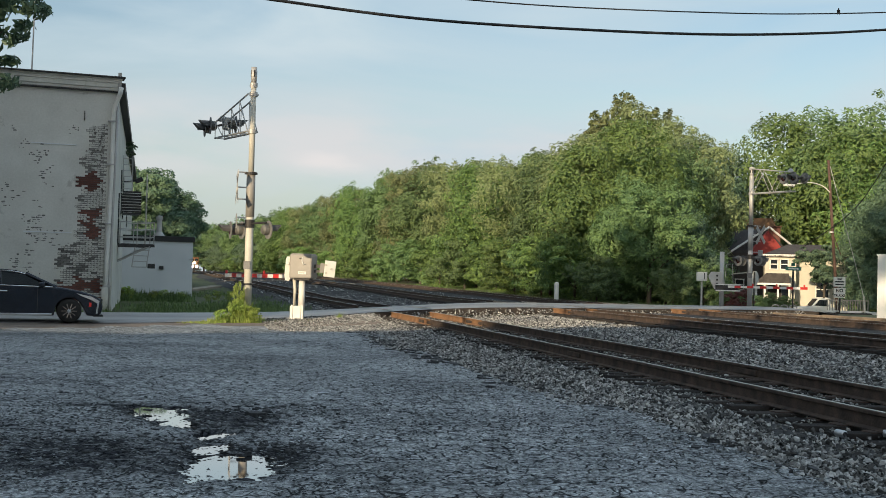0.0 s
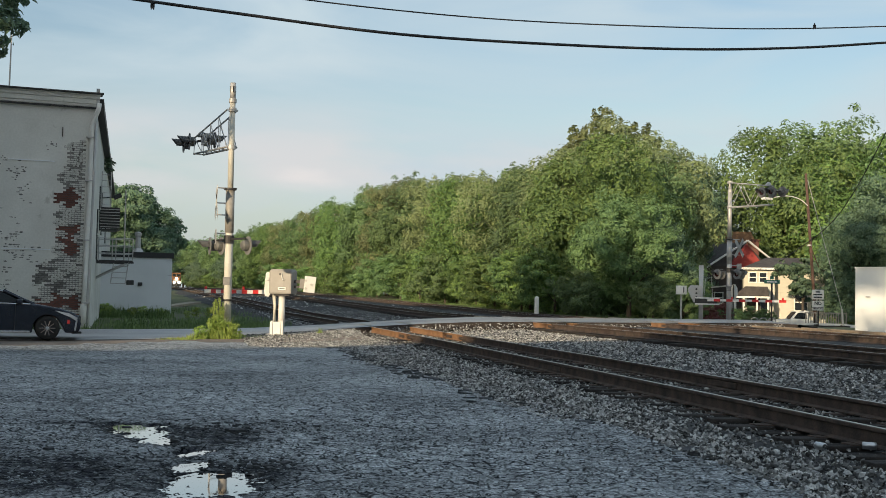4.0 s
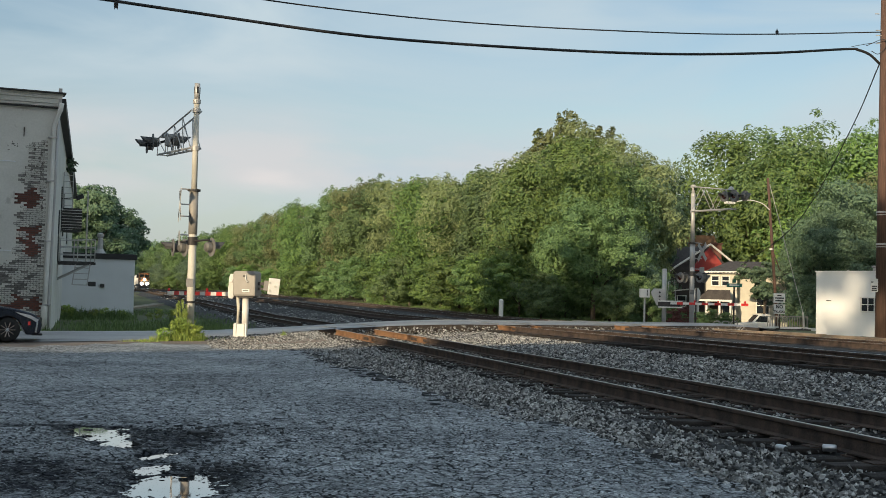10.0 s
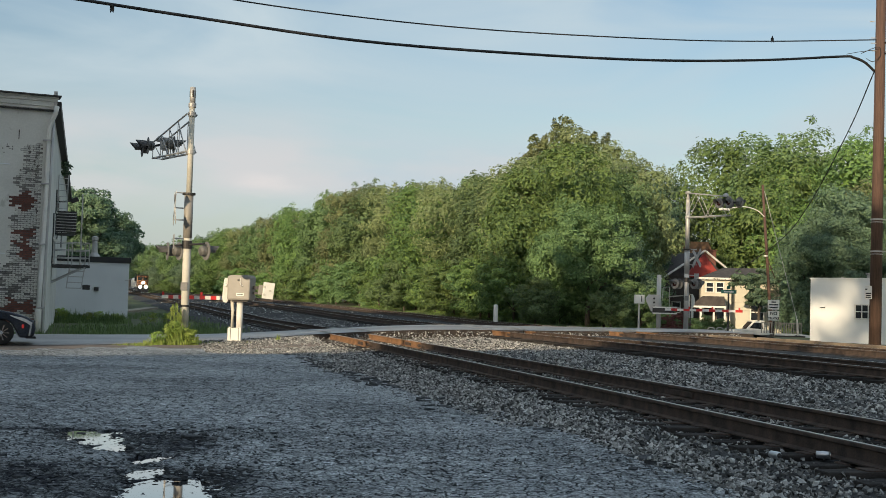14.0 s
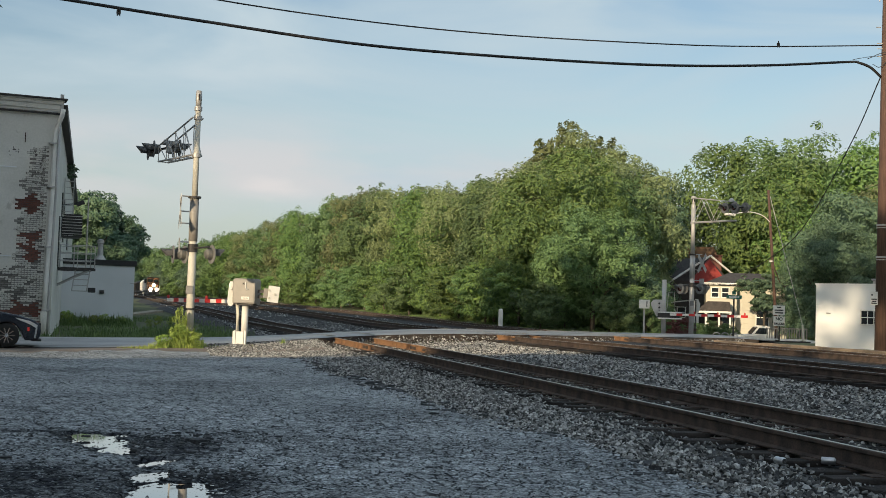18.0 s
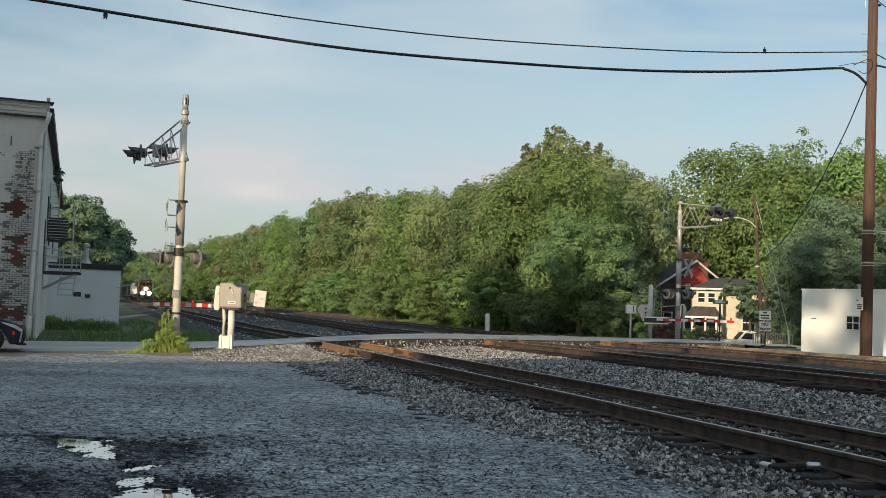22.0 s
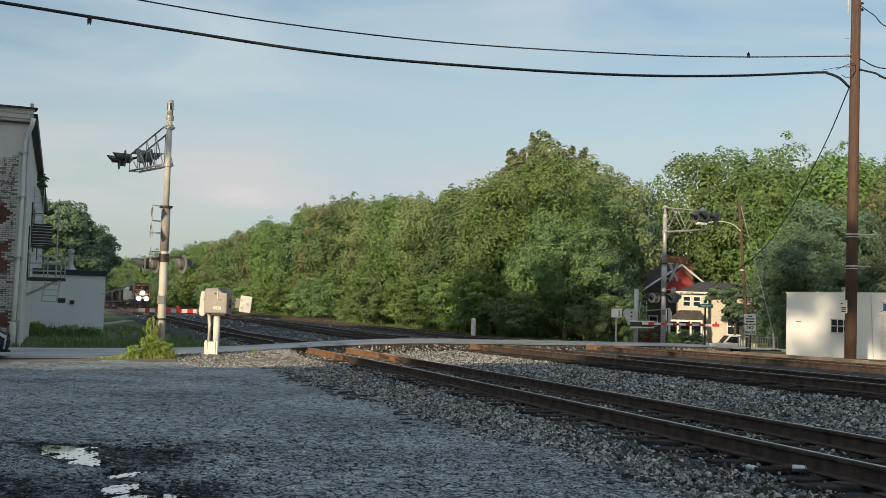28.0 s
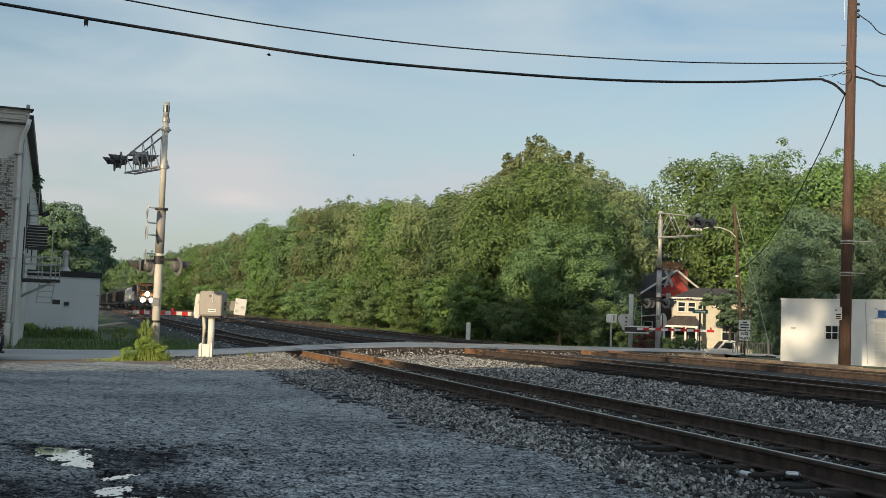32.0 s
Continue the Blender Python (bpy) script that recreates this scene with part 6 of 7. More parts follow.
def make_left_gate():
    t = thing("crossing_gate", pose(-6.06, 37.0, 0.08, 0, 0, -9), "grey gate machine on white posts with lowered striped arm", "crossing gate", "crossing gates")
    part("pedestal", box((-0.05, 0, 0.22), (0.36, 0.34, 0.44), None, None, 0.03), "white_paint", t, "white painted pedestal")
    part("base_plate", box((0, 0, -0.02), (0.62, 0.5, 0.06)), "white_paint", t)
    for x in (-0.15, 0.18):
        part("rib", box((x, -0.18, 0.22), (0.05, 0.05, 0.5)), "white_paint", t)
    part("post", rod((0.09, 0, 0.3), (0.09, 0, 1.3), 0.10, None, 14), "white_paint", t, "", True)
    part("conduit", pipe([(-0.13, -0.02, 0.4), (-0.13, -0.02, 0.95), (-0.17, 0, 1.3)], 0.05, 8), "cream_steel", t, "", True)
    body = part("machine_box", box((0.12, 0, 1.66), (0.72, 0.6, 0.74), None, None, 0.05), "grey_plastic", t, "grey steel gate machine box")
    part("lid", box((0.12, 0, 2.03), (0.64, 0.52, 0.05), None, None, 0.015), "grey_plastic", body)
    part("latch", pipe([(0.18, -0.32, 1.95), (0.18, -0.33, 1.82), (0.22, -0.34, 1.72), (0.27, -0.33, 1.74)], 0.016, 6), "white_paint", body)
    part("hasp", box((0.13, -0.305, 1.9), (0.09, 0.02, 0.05)), "dark_steel", body)
    part("maker_plate", box((0.18, -0.305, 1.46), (0.24, 0.012, 0.09)), "white_paint", body, "small white maker's plate")
    part("plate_bar", box((0.18, -0.313, 1.46), (0.18, 0.008, 0.02)), "black", body)
    part("under_tray", box((0.14, 0, 1.27), (0.5, 0.4, 0.06)), "dark_steel", body)
    part("lever", prism([(-0.09, -0.38), (0.02, -0.4), (0.08, -0.3), (0.07, 0.28), (0.03, 0.36), (-0.05, 0.36), (-0.08, 0.28), (-0.12, -0.25)], 0.09, pose(-0.33, -0.1, 1.6, 0, 0, 20), None, 0.015), "white_paint", t, "white pivoting side lever")
    part("lever_pin", lathe([(0.05, 0), (0.05, 0.03)], pose(-0.33, -0.16, 1.75, 90, 0, 0)), "steel", t)
    part("weight_arm", box((0.62, 0.0, 1.68), (0.45, 0.06, 0.1)), "dark_steel", t)
    part("weight_arm_low", box((0.62, 0.0, 1.52), (0.35, 0.06, 0.08)), "dark_steel", t)
    part("counterweight", box((0, 0, 0), (0.34, 0.12, 0.50), None, pose(0.96, 0.03, 1.6, 0, 6, 24), 0.015), "white_paint", t, "off-white counterweight plates")
    for dx, dz in ((0.86, 1.72), (0.86, 1.48), (1.02, 1.60)):
        part("weight_bolt", lathe([(0.035, 0), (0.035, 0.04)], pose(dx, -0.03 + 0.4 * (dx - 0.96), dz, 90, 0, 24)), "cream_steel", t)
    part("weight_bracket", box((0, 0, 0), (0.2, 0.06, 0.3), None, pose(0.78, -0.06, 1.62, 0, 6, 24), 0.01), "grey_plastic", t)
    arm = gate_arm(t, Vector((-0.42, 0.0, 1.31)), 1, 4.75, None)
    arm.matrix_local = pose(0, 0, 0, 0, 0, 9) @ Matrix.Translation((-0.40, 0.06, 1.34)) @ pose(0, 0, 0, 0, 0, ACROSS)


def make_right_gate():
    t = thing("crossing_gate", pose(11.25, 60.5, 0.36), "white post gate machine with lowered striped arm", "crossing gate", "crossing gates")
    part("post", rod((0, 0, -0.1), (0, 0, 2.85), 0.11, 0.11, 14), "steel", t, "thick galvanised post", True)
    part("base_plate", box((0, 0, 0.02), (0.5, 0.5, 0.06)), "steel", t)
    part("machine_box", box((0.2, -0.1, 1.08), (1.1, 0.42, 0.26), None, None, 0.03), "dark_steel", t, "dark gate machine box")
    part("side_bar", box((0.25, -0.34, 1.22), (1.2, 0.06, 0.06)), "white_paint", t)
    part("lower_bar", box((0.25, -0.34, 0.92), (1.2, 0.06, 0.06)), "white_paint", t)
    part("counterweight", prism([(-0.62, 0.1), (-0.36, -0.42), (0.0, -0.42), (0.05, 0.42), (-0.5, 0.42), (-0.64, 0.25)], 0.1, pose(-0.05, -0.2, 1.42), None, 0.01), "steel", t, "pale grey counterweight panel")
    for z in (1.25, 1.45, 1.65):
        part("weight_bolt", lathe([(0.05, 0), (0.05, 0.03)], pose(-0.28, -0.26, z, 90, 0, 0)), "dark_steel", t)
    part("loop_rail", pipe([(0.12, -0.1, 1.2), (0.2, -0.1, 2.2), (0.5, -0.1, 2.25), (0.55, -0.1, 1.2)], 0.014, 6), "steel", t)
    gate_arm(t, Vector((0.2, -0.2, 1.12)), -1, 4.9, None)
    s = thing("relay_cabinet", pose(10.35, 61.0, 0.36), "small white cabinet on a post beside the gate", "cabinet")
    part("box", box((0, 0, 1.6), (0.5, 0.3, 0.44), None, None, 0.02), "white_paint", s)
    part("hinge_bar", box((0.1, -0.16, 1.62), (0.04, 0.02, 0.3)), "dark_steel", s)
    part("post", rod((0, 0, -0.1), (0, 0, 1.4), 0.05, None, 8), "steel", s)


def make_signals():
    make_signal((-7.35, 35.5, -0.02), 7.66, 1, 2.45, 5.73, 6.85, 0.62, ("cream_steel", "cream_steel"), "tall cream-painted mast with trussed arm of crossing lights",
                [(2.75, 6.15, -0.2, FACE_IN), (3.2, 6.1, -0.2, FACE_IN), (1.7, 6.12, 0.2, FACE_OUT), (2.15, 6.12, 0.2, FACE_OUT)], 2.98, 4.05, -0.42, (0.118, 0.130, 0.086))
    make_signal((12.95, 62.0, 0.33), 7.3, -1, 2.7, 5.92, 7.2, 0.35, ("steel", "steel"), "galvanised mast with trussed arm of crossing lights",
                [(2.25, 6.55, -0.2, FACE_IN), (2.85, 6.55, -0.2, FACE_IN), (2.6, 6.55, 0.2, FACE_OUT), (3.2, 6.55, 0.2, FACE_OUT)], 2.7, 3.85, 0.72, (0.125, 0.135, 0.11))
    make_left_gate()
    make_right_gate()
    p = thing("marker_post", pose(3.8, 75.0, 0.3), "short white marker post beside the tracks", "post")
    part("shaft", rod((0, 0, -0.2), (0, 0, 1.12), 0.14, 0.14, 12), "white_paint", p)
    part("top", lathe([(0.14, 0), (0.12, 0.06), (0.04, 0.1)], pose(0, 0, 1.12)), "white_paint", p)


# ---- poles and wires ----
def smooth(pts, n=8):
    """A smooth curve through the points."""
    P = [Vector(p) for p in pts]
    P = [P[0] * 2 - P[1]] + P + [P[-1] * 2 - P[-2]]
    out = []
    for i in range(1, len(P) - 2):
        for k in range(n):
            t = k / n
            a, b, c, d = P[i - 1:i + 3]
            out.append(0.5 * (2 * b + (c - a) * t + (2 * a - 5 * b + 4 * c - d) * t * t + (3 * b - a - 3 * c + d) * t ** 3))
    return out + [P[-2]]


def ray_point(a, e, y):
    return (a * y, y, 1.4 + e * y)


def make_wires():
    def wire(name, pts, r, label):
        tagged(link(name, pipe(smooth(pts), r, 6), "cable", None, True), label, "cable", "overhead wires")

    def dist(a):
        return 30 + 16 * (a + 0.6) / 0.963
    heavy = [(-0.6, 0.285), (-0.45, 0.2655), (-0.3496, 0.2530), (-0.208, 0.2350), (-0.0659, 0.2188), (0.0768, 0.2117), (0.182, 0.2098), (0.2683, 0.2125), (0.3358, 0.2175), (0.3454, 0.2170), (0.3552, 0.2132), (0.3635, 0.2058)]
    fine = [(-0.6, 0.325), (-0.42, 0.291), (-0.34, 0.277), (-0.2469, 0.2609), (-0.1142, 0.2434), (0.0286, 0.2320), (0.1816, 0.2278), (0.2681, 0.2285), (0.3646, 0.2325)]
    wire("overhead_cable", [ray_point(a, e, dist(a)) for a, e in heavy], 0.05, "thick black bundled cable sagging across the sky")
    wire("overhead_wire", [ray_point(a, e, dist(a)) for a, e in fine], 0.024, "thin black overhead wire")
    wire("service_wire", [ray_point(0.3635, 0.2058, 46), ray_point(0.3414, 0.1530, 52), ray_point(0.3086, 0.0897, 62), ray_point(0.2852, 0.0603, 72), ray_point(0.25, 0.034, 88)], 0.025, "black wire running down from pole to house")
    wire("tail_wire", [(17.0, 46, 12.05), (17.6, 44, 11.2), (19, 38, 10.4)], 0.024, "thin wire leaving the pole")
    wire("tail_cable", [(17.0, 46, 11.6), (17.3, 45, 11.25), (17.7, 43.5, 10.7), (19, 38, 10.0)], 0.04, "black cable leaving the pole")
    wire("tail_wire", [(17.0, 46, 14.2), (17.25, 45, 13.5), (17.6, 43.5, 12.6), (19, 38, 11.6)], 0.02, "thin wire leaving the pole top")
    wire("loop_wire", [(16.4, 46, 11.35), (16.6, 45.8, 11.2), (16.85, 45.75, 11.45), (16.75, 45.7, 11.75), (16.2, 46, 11.55)], 0.014, "loose loop of wire at the pole")
    wire("cable_stay", [(15.6, 45.9, 11.48), (16.2, 46, 11.62), (16.8, 46, 11.7)], 0.012, "thin steel stay holding the cable")


def make_bird(m, label, size=0.62, flies=False):
    """A small bird with its head towards -y; one that flies has wings to spread, the others sit with theirs closed."""
    b = thing("bird", m, label, "bird")
    b.scale = (size, size, size)
    part("body", lathe([(0.01, -0.16), (0.06, -0.08), (0.075, 0.02), (0.05, 0.10), (0.03, 0.13)], pose(0, 0, 0, 90, 0, 0)), "black", b, "", True)
    part("head", lathe([(0.01, -0.05), (0.042, -0.02), (0.04, 0.03), (0.005, 0.05)], pose(0, -0.16, 0.03)), "black", b, "", True)
    part("tail", box((0, 0.2, 0), (0.06, 0.12, 0.012)), "black", b)
    wings = []
    for k in (-1, 1):
        w = part("wing", prism([(0, -0.09), (0.22 * k, -0.1), (0.42 * k, 0.02), (0.2 * k, 0.08), (0, 0.09)], 0.014, pose(0, 0, 0, 90, 0, 0)), "black", b)
        w.matrix_local = pose(0.03 * k, -0.04, 0.02, 0, -28 * k, 0) if flies else pose(0.03 * k, -0.04, 0.02, 0, 30 * k, 84 * k)
        wings.append((w, k))
    return b, wings


def make_utility_pole():
    t = thing("utility_pole", pose(16.85, 46.0, 0.3), "tall brown wooden utility pole with wire fittings", "utility pole", "utility poles")
    part("shaft", rod((0, 0, -0.3), (0.12, 0, 15.5), 0.23, 0.175, 16), "wood", t, "", True)
    for z in (4.83, 3.6):
        part("band", rod((0.03, 0, z - 0.03), (0.03, 0, z + 0.03), 0.235, None, 16), "steel", t, "galvanised band")
        part("band_lower", rod((0.03, 0, z - 0.12), (0.03, 0, z - 0.09), 0.235, None, 16), "steel", t)
        part("bracket", rod((0.2, 0, z), (1.1 if z > 4 else 0.75, 0, z), 0.022, None, 6), "steel", t)
    sign = part("pole_sign", box((-0.36, -0.25, 2.02), (0.28, 0.01, 0.5)), "white_paint", t, "small white notice nailed to the pole")
    for k, (dx, dz, w) in enumerate(((-0.08, 0.12, 0.08), (0.0, -0.04, 0.2), (0.0, -0.12, 0.18), (0.0, -0.19, 0.2))):
        part("text_bar", box((-0.36 + dx, -0.258, 2.02 + dz), (w, 0.006, 0.045)), "black", sign)
    for z in (13.6, 13.85, 14.1):
        part("insulator", lathe([(0.03, 0), (0.07, 0.02), (0.07, 0.06), (0.03, 0.1)], pose(0.34, 0, z)), "black", t)
        part("pin", rod((0.1, 0, z + 0.03), (0.34, 0, z + 0.03), 0.015, None, 6), "steel", t)
    part("rack", rod((-0.2, 0, 13.5), (-0.2, 0, 14.3), 0.02, None, 6), "steel", t)
    for z in (11.85, 11.35, 11.65):
        part("hook", rod((-0.3, -0.05, z), (0.3, -0.05, z), 0.018, None, 6), "steel", t)
    part("step_bolt", rod((-0.32, 0, 12.5), (-0.15, 0, 12.5), 0.02, None, 6), "steel", t)
    # leaning street lamp pole by the houses
    s = thing("lamp_pole", pose(22.4, 80.0, -0.4), "slim leaning wooden pole with a street lamp arm", "street lamp", "utility poles")
    part("shaft", rod((0.05, 0, 0), (-0.72, 0, 10.4), 0.115, 0.085, 10), "wood", s, "", True)
    part("arm", pipe(smooth([(-0.5, 0, 8.2), (-1.2, -0.4, 8.65), (-2.2, -1.0, 8.8), (-3.4, -1.7, 8.6)]), 0.035, 8), "white_paint", s, "curved grey lamp arm", True)
    part("lamp_head", box((-3.7, -1.9, 8.52), (0.75, 0.3, 0.16), None, pose(0, 0, 0, 0, 0, 30), 0.05), "white_paint", s, "pale lamp head")
    part("guy_wire", rod((-0.6, 0, 10.0), (1.15, -2, 1.3), 0.022, None, 6), "steel", s, "pale guy guard")
    part("guard", rod((1.1, -2, 1.5), (1.2, -2, 0.2), 0.06, None, 8), "cream_steel", s)
    part("pole_band", rod((-0.44, 0, 5.6), (-0.44, 0, 5.7), 0.15, None, 8), "steel", s)
    part("climb_bar", rod((-0.4, -0.1, 5.6), (0.15, -0.1, 4.2), 0.03, None, 6), "wood", s)


# ---- garage, houses, street ----
def make_garage():
    o = Vector((16.86, 54.0, 0.2))
    F = frame_of(o, (0.69, -0.725, 0))
    b = thing("garage_building", F, "low flat-roofed white rendered garage building", "building")
    W, D, H = 14.0, 9.0, 2.82
    wall = part("front_wall", box((W / 2, 0.15, H / 2 - 0.3), (W, 0.3, H + 0.6)), "white_wall", b)
    part("side_wall", box((0.15, D / 2 + 0.3, H / 2 - 0.3), (0.3, D - 0.6, H + 0.6)), "white_wall", b)
    part("back_wall", box((W / 2, D - 0.15, H / 2 - 0.3), (W, 0.3, H + 0.6)), "white_wall", b)
    part("end_wall", box((W - 0.15, D / 2 + 0.15, H / 2 - 0.3), (0.3, D - 0.9, H + 0.6)), "white_wall", b)
    part("roof", box((W / 2, D / 2, H - 0.15), (W - 0.6, D - 0.6, 0.1)), "roof", b)
    part("coping", box((W / 2, 0.15, H + 0.02), (W + 0.06, 0.36, 0.06)), "white_wall", b)
    part("roof_vent", lathe([(0.07, 0), (0.07, 0.3), (0.13, 0.34), (0.13, 0.4)], pose(2.3, 0.9, H - 0.1)), "steel", b, "white roof vent")
    part("small_vent", rod((1.1, 0.8, H - 0.1), (1.1, 0.8, H + 0.12), 0.06, None, 8), "steel", b)
    w = part("window", box((2.62, -0.005, 1.4), (0.86, 0.05, 0.58)), "glass", b, "small dark window of six panes")
    for x in (-0.145, 0.145):
        part("glazing_bar", box((2.62 + x, -0.035, 1.4), (0.035, 0.03, 0.58)), "white_paint", w)
    part("glazing_bar", box((2.62, -0.035, 1.4), (0.86, 0.03, 0.035)), "white_paint", w)
    for z in (1.09, 1.71):
        part("window_frame", box((2.62, -0.03, z), (0.98, 0.05, 0.06)), "white_paint", w)
    for x in (2.16, 3.08):
        part("window_frame", box((x, -0.03, 1.4), (0.06, 0.05, 0.68)), "white_paint", w)
    part("wall_hook", box((0.62, -0.03, 1.55), (0.2, 0.06, 0.03)), "dark_steel", b)
    part("wall_crack_pipe", pipe([(3.98, -0.03, H - 0.05), (4.12, -0.03, 0.1)], 0.014, 6), "steel", b)
    d = part("garage_door", box((5.7, -0.02, 0.85), (2.6, 0.06, 1.95)), "white_wall", b, "white panelled garage door")
    for k in range(5):
        part("door_panel", box((5.7, -0.06, 0.12 + 0.39 * k), (2.5, 0.03, 0.34), None, None, 0.01), "white_paint", d)
    part("door_head", box((5.7, -0.05, 1.88), (2.9, 0.1, 0.1)), "white_paint", d)
    s = part("banner", box((5.2, -0.04, 2.27), (1.3, 0.02, 0.36)), "blue", b, "blue and white banner with unreadable lettering")
    part("banner_edge", box((5.2, -0.052, 2.44), (1.3, 0.01, 0.07)), "white_paint", s)
    part("banner_text", box((5.3, -0.052, 2.24), (0.8, 0.01, 0.06)), "white_paint", s)
    for sx, sz in ((4.42, 2.5), (4.42, 2.05)):
        part("banner_cord", rod((4.55, -0.04, 2.27 + (0.17 if sz > 2.3 else -0.17)), (sx, -0.02, sz), 0.012, None, 5), "dark_steel", s)


def window(parent, x, y, z, w, h):
    """A sash window on a wall facing -y."""
    p = part("window", box((x, y - 0.02, z), (w, 0.05, h)), "glass", parent, "white-framed sash window")
    for dz in (-h / 2, 0, h / 2):
        part("sash_bar", box((x, y - 0.06, z + dz), (w + 0.12, 0.05, 0.07)), "white_paint", p)
    for dx in (-w / 2, w / 2):
        part("sash_side", box((x + dx, y - 0.06, z), (0.07, 0.05, h + 0.05)), "white_paint", p)
    return p


def siding(parent, x0, x1, y, z0, z1, material, step=0.2):
    n = int((z1 - z0) / step)
    for k in range(n):
        z = z0 + step * (k + 0.5)
        part("siding_board", box(((x0 + x1) / 2, y - 0.015, z), (x1 - x0, 0.03, step - 0.025), None, pose(0, 0, 0, -4, 0, 0)), material, parent)


def make_houses():
    # cream house, corner at its eaves
    F = frame_of(Vector((22.66, 92.0, -0.40)), (0.975, -0.2, 0))
    b = thing("house", F, "small cream two-storey house with dark roof and front porch", "house", "houses beyond the crossing")
    H = 4.4
    part("gable_wall", box((-1.15, 4.0, H / 2), (2.3, 8.0, H)), "cream", b)
    part("long_wall", box((1.9, 4.6, H / 2), (3.8, 6.6, H)), "cream", b)
    siding(b, -2.3, 0.0, 0.0, 2.0, H, "cream")
    siding(b, 0.02, 3.75, 1.3, 0.2, 4.3, "cream")
    hip = bmesh.new()
    for v in ((-2.55, -0.35, H), (0.4, -0.35, H), (3.95, 1.0, H), (3.95, 7.9, H), (-2.55, 7.9, H), (-0.5, 3.0, H + 0.95), (2.2, 3.2, H + 0.95), (-2.55, -0.35, H - 0.1), (3.95, 7.9, H - 0.1), (0.4, -0.35, H - 0.1), (3.95, 1.0, H - 0.1), (-2.55, 7.9, H - 0.1)):
        hip.verts.new(v)
    bmesh.ops.convex_hull(hip, input=hip.verts[:])
    part("roof", hip, "roof", b, "dark shingled hip roof")
    part("fascia", box((-1.15, -0.32, H - 0.02), (2.75, 0.06, 0.16)), "white_paint", b)
    window(b, -1.62, 0.0, 3.72, 0.55, 0.75)
    window(b, -0.86, 0.0, 3.72, 0.55, 0.75)
    window(b, 2.0, 1.3, 1.9, 0.95, 1.3)
    porch = part("porch_roof", prism([(-3.1, 2.2), (-2.2, 3.0), (-0.6, 3.0), (-0.5, 2.28)], 2.4, pose(0, -1.3, 0)), "roof", b, "dark hipped porch roof")
    part("porch_fascia", box((-1.8, -2.5, 2.2), (2.7, 0.06, 0.14)), "white_paint", b)
    for x in (-3.05, -2.3, -1.35, -0.55):
        part("porch_post", box((x, -2.4, 1.1), (0.14, 0.14, 2.2)), "white_paint", b, "white porch post")
    part("porch_rail", box((-1.8, -2.4, 0.95), (2.5, 0.05, 0.06)), "white_paint", b)
    for k in range(12):
        part("baluster", box((-2.95 + 0.21 * k, -2.4, 0.55), (0.035, 0.035, 0.75)), "dark_steel", b)
    # dark panels stand in for the shaded porch interior
    part("front_door", box((-1.55, -0.03, 1.2), (0.95, 0.06, 2.0)), "dark_siding", b, "dark panel painting in the shade under the porch")
    part("porch_screen", box((-0.7, -0.03, 1.3), (0.7, 0.06, 1.3)), "glass", b, "dark pane painting in the shade under the porch")
    part("porch_floor", box((-1.8, -1.3, 0.1), (2.8, 2.5, 0.2)), "block", b)
    # red gabled house behind
    R = frame_of(Vector((23.05, 104.0, -0.15)), (0.95, 0.3, 0))
    r = thing("house", R, "dark house with red gable and white bargeboards", "house", "houses beyond the crossing")
    part("wall", box((-1.6, 4.5, 2.3), (8.2, 9.0, 4.6)), "dark_siding", r, "dark shaded lower wall")
    part("gable", prism([(-1.75, 4.5), (1.9, 4.5), (0.05, 6.55)], 0.3, pose(0, -0.1, 0)), "red", r, "red painted gable")
    part("roof", prism([(-4.4, 4.1), (2.1, 5.0), (0.05, 6.75), (-0.4, 6.6)], 9.0, pose(0, 4.7, 0)), "roof", r)
    for x0, z0, x1, z1 in ((-4.6, 4.0, 0.05, 6.85), (0.05, 6.85, 2.2, 5.4)):
        part("bargeboard", pipe([(x0, -0.35, z0), (x1, -0.35, z1)], 0.09, 6), "white_paint", r, "white bargeboard")
    window(r, -2.5, 0.0, 1.9, 0.8, 0.9)
    part("chimney", box((4.9, 7.0, 6.0), (0.75, 0.75, 2.6)), "brick", r, "red brick chimney")
    part("chimney_cap", box((4.9, 7.0, 7.32), (0.9, 0.9, 0.12)), "brick", r)
    part("awning", box((-3.9, -1.1, 2.75), (3.0, 0.12, 0.1), None, pose(0, 0, 0, 0, -6, 0)), "cream_steel", r)
    # brown roof further back
    B = thing("house", frame_of(Vector((24.4, 115.0, -0.1)), (1, 0.05, 0)), "house with a brown roof among trees", "house", "houses beyond the crossing")
    part("wall", box((0, 3, 3.2), (4.0, 6, 6.4)), "red", B)
    part("roof", prism([(-2.3, 6.8), (2.3, 6.8), (1.6, 8.2), (-1.6, 8.2)], 6.4, pose(0, 3, 0)), "brown_roof", B, "brown shingled roof")


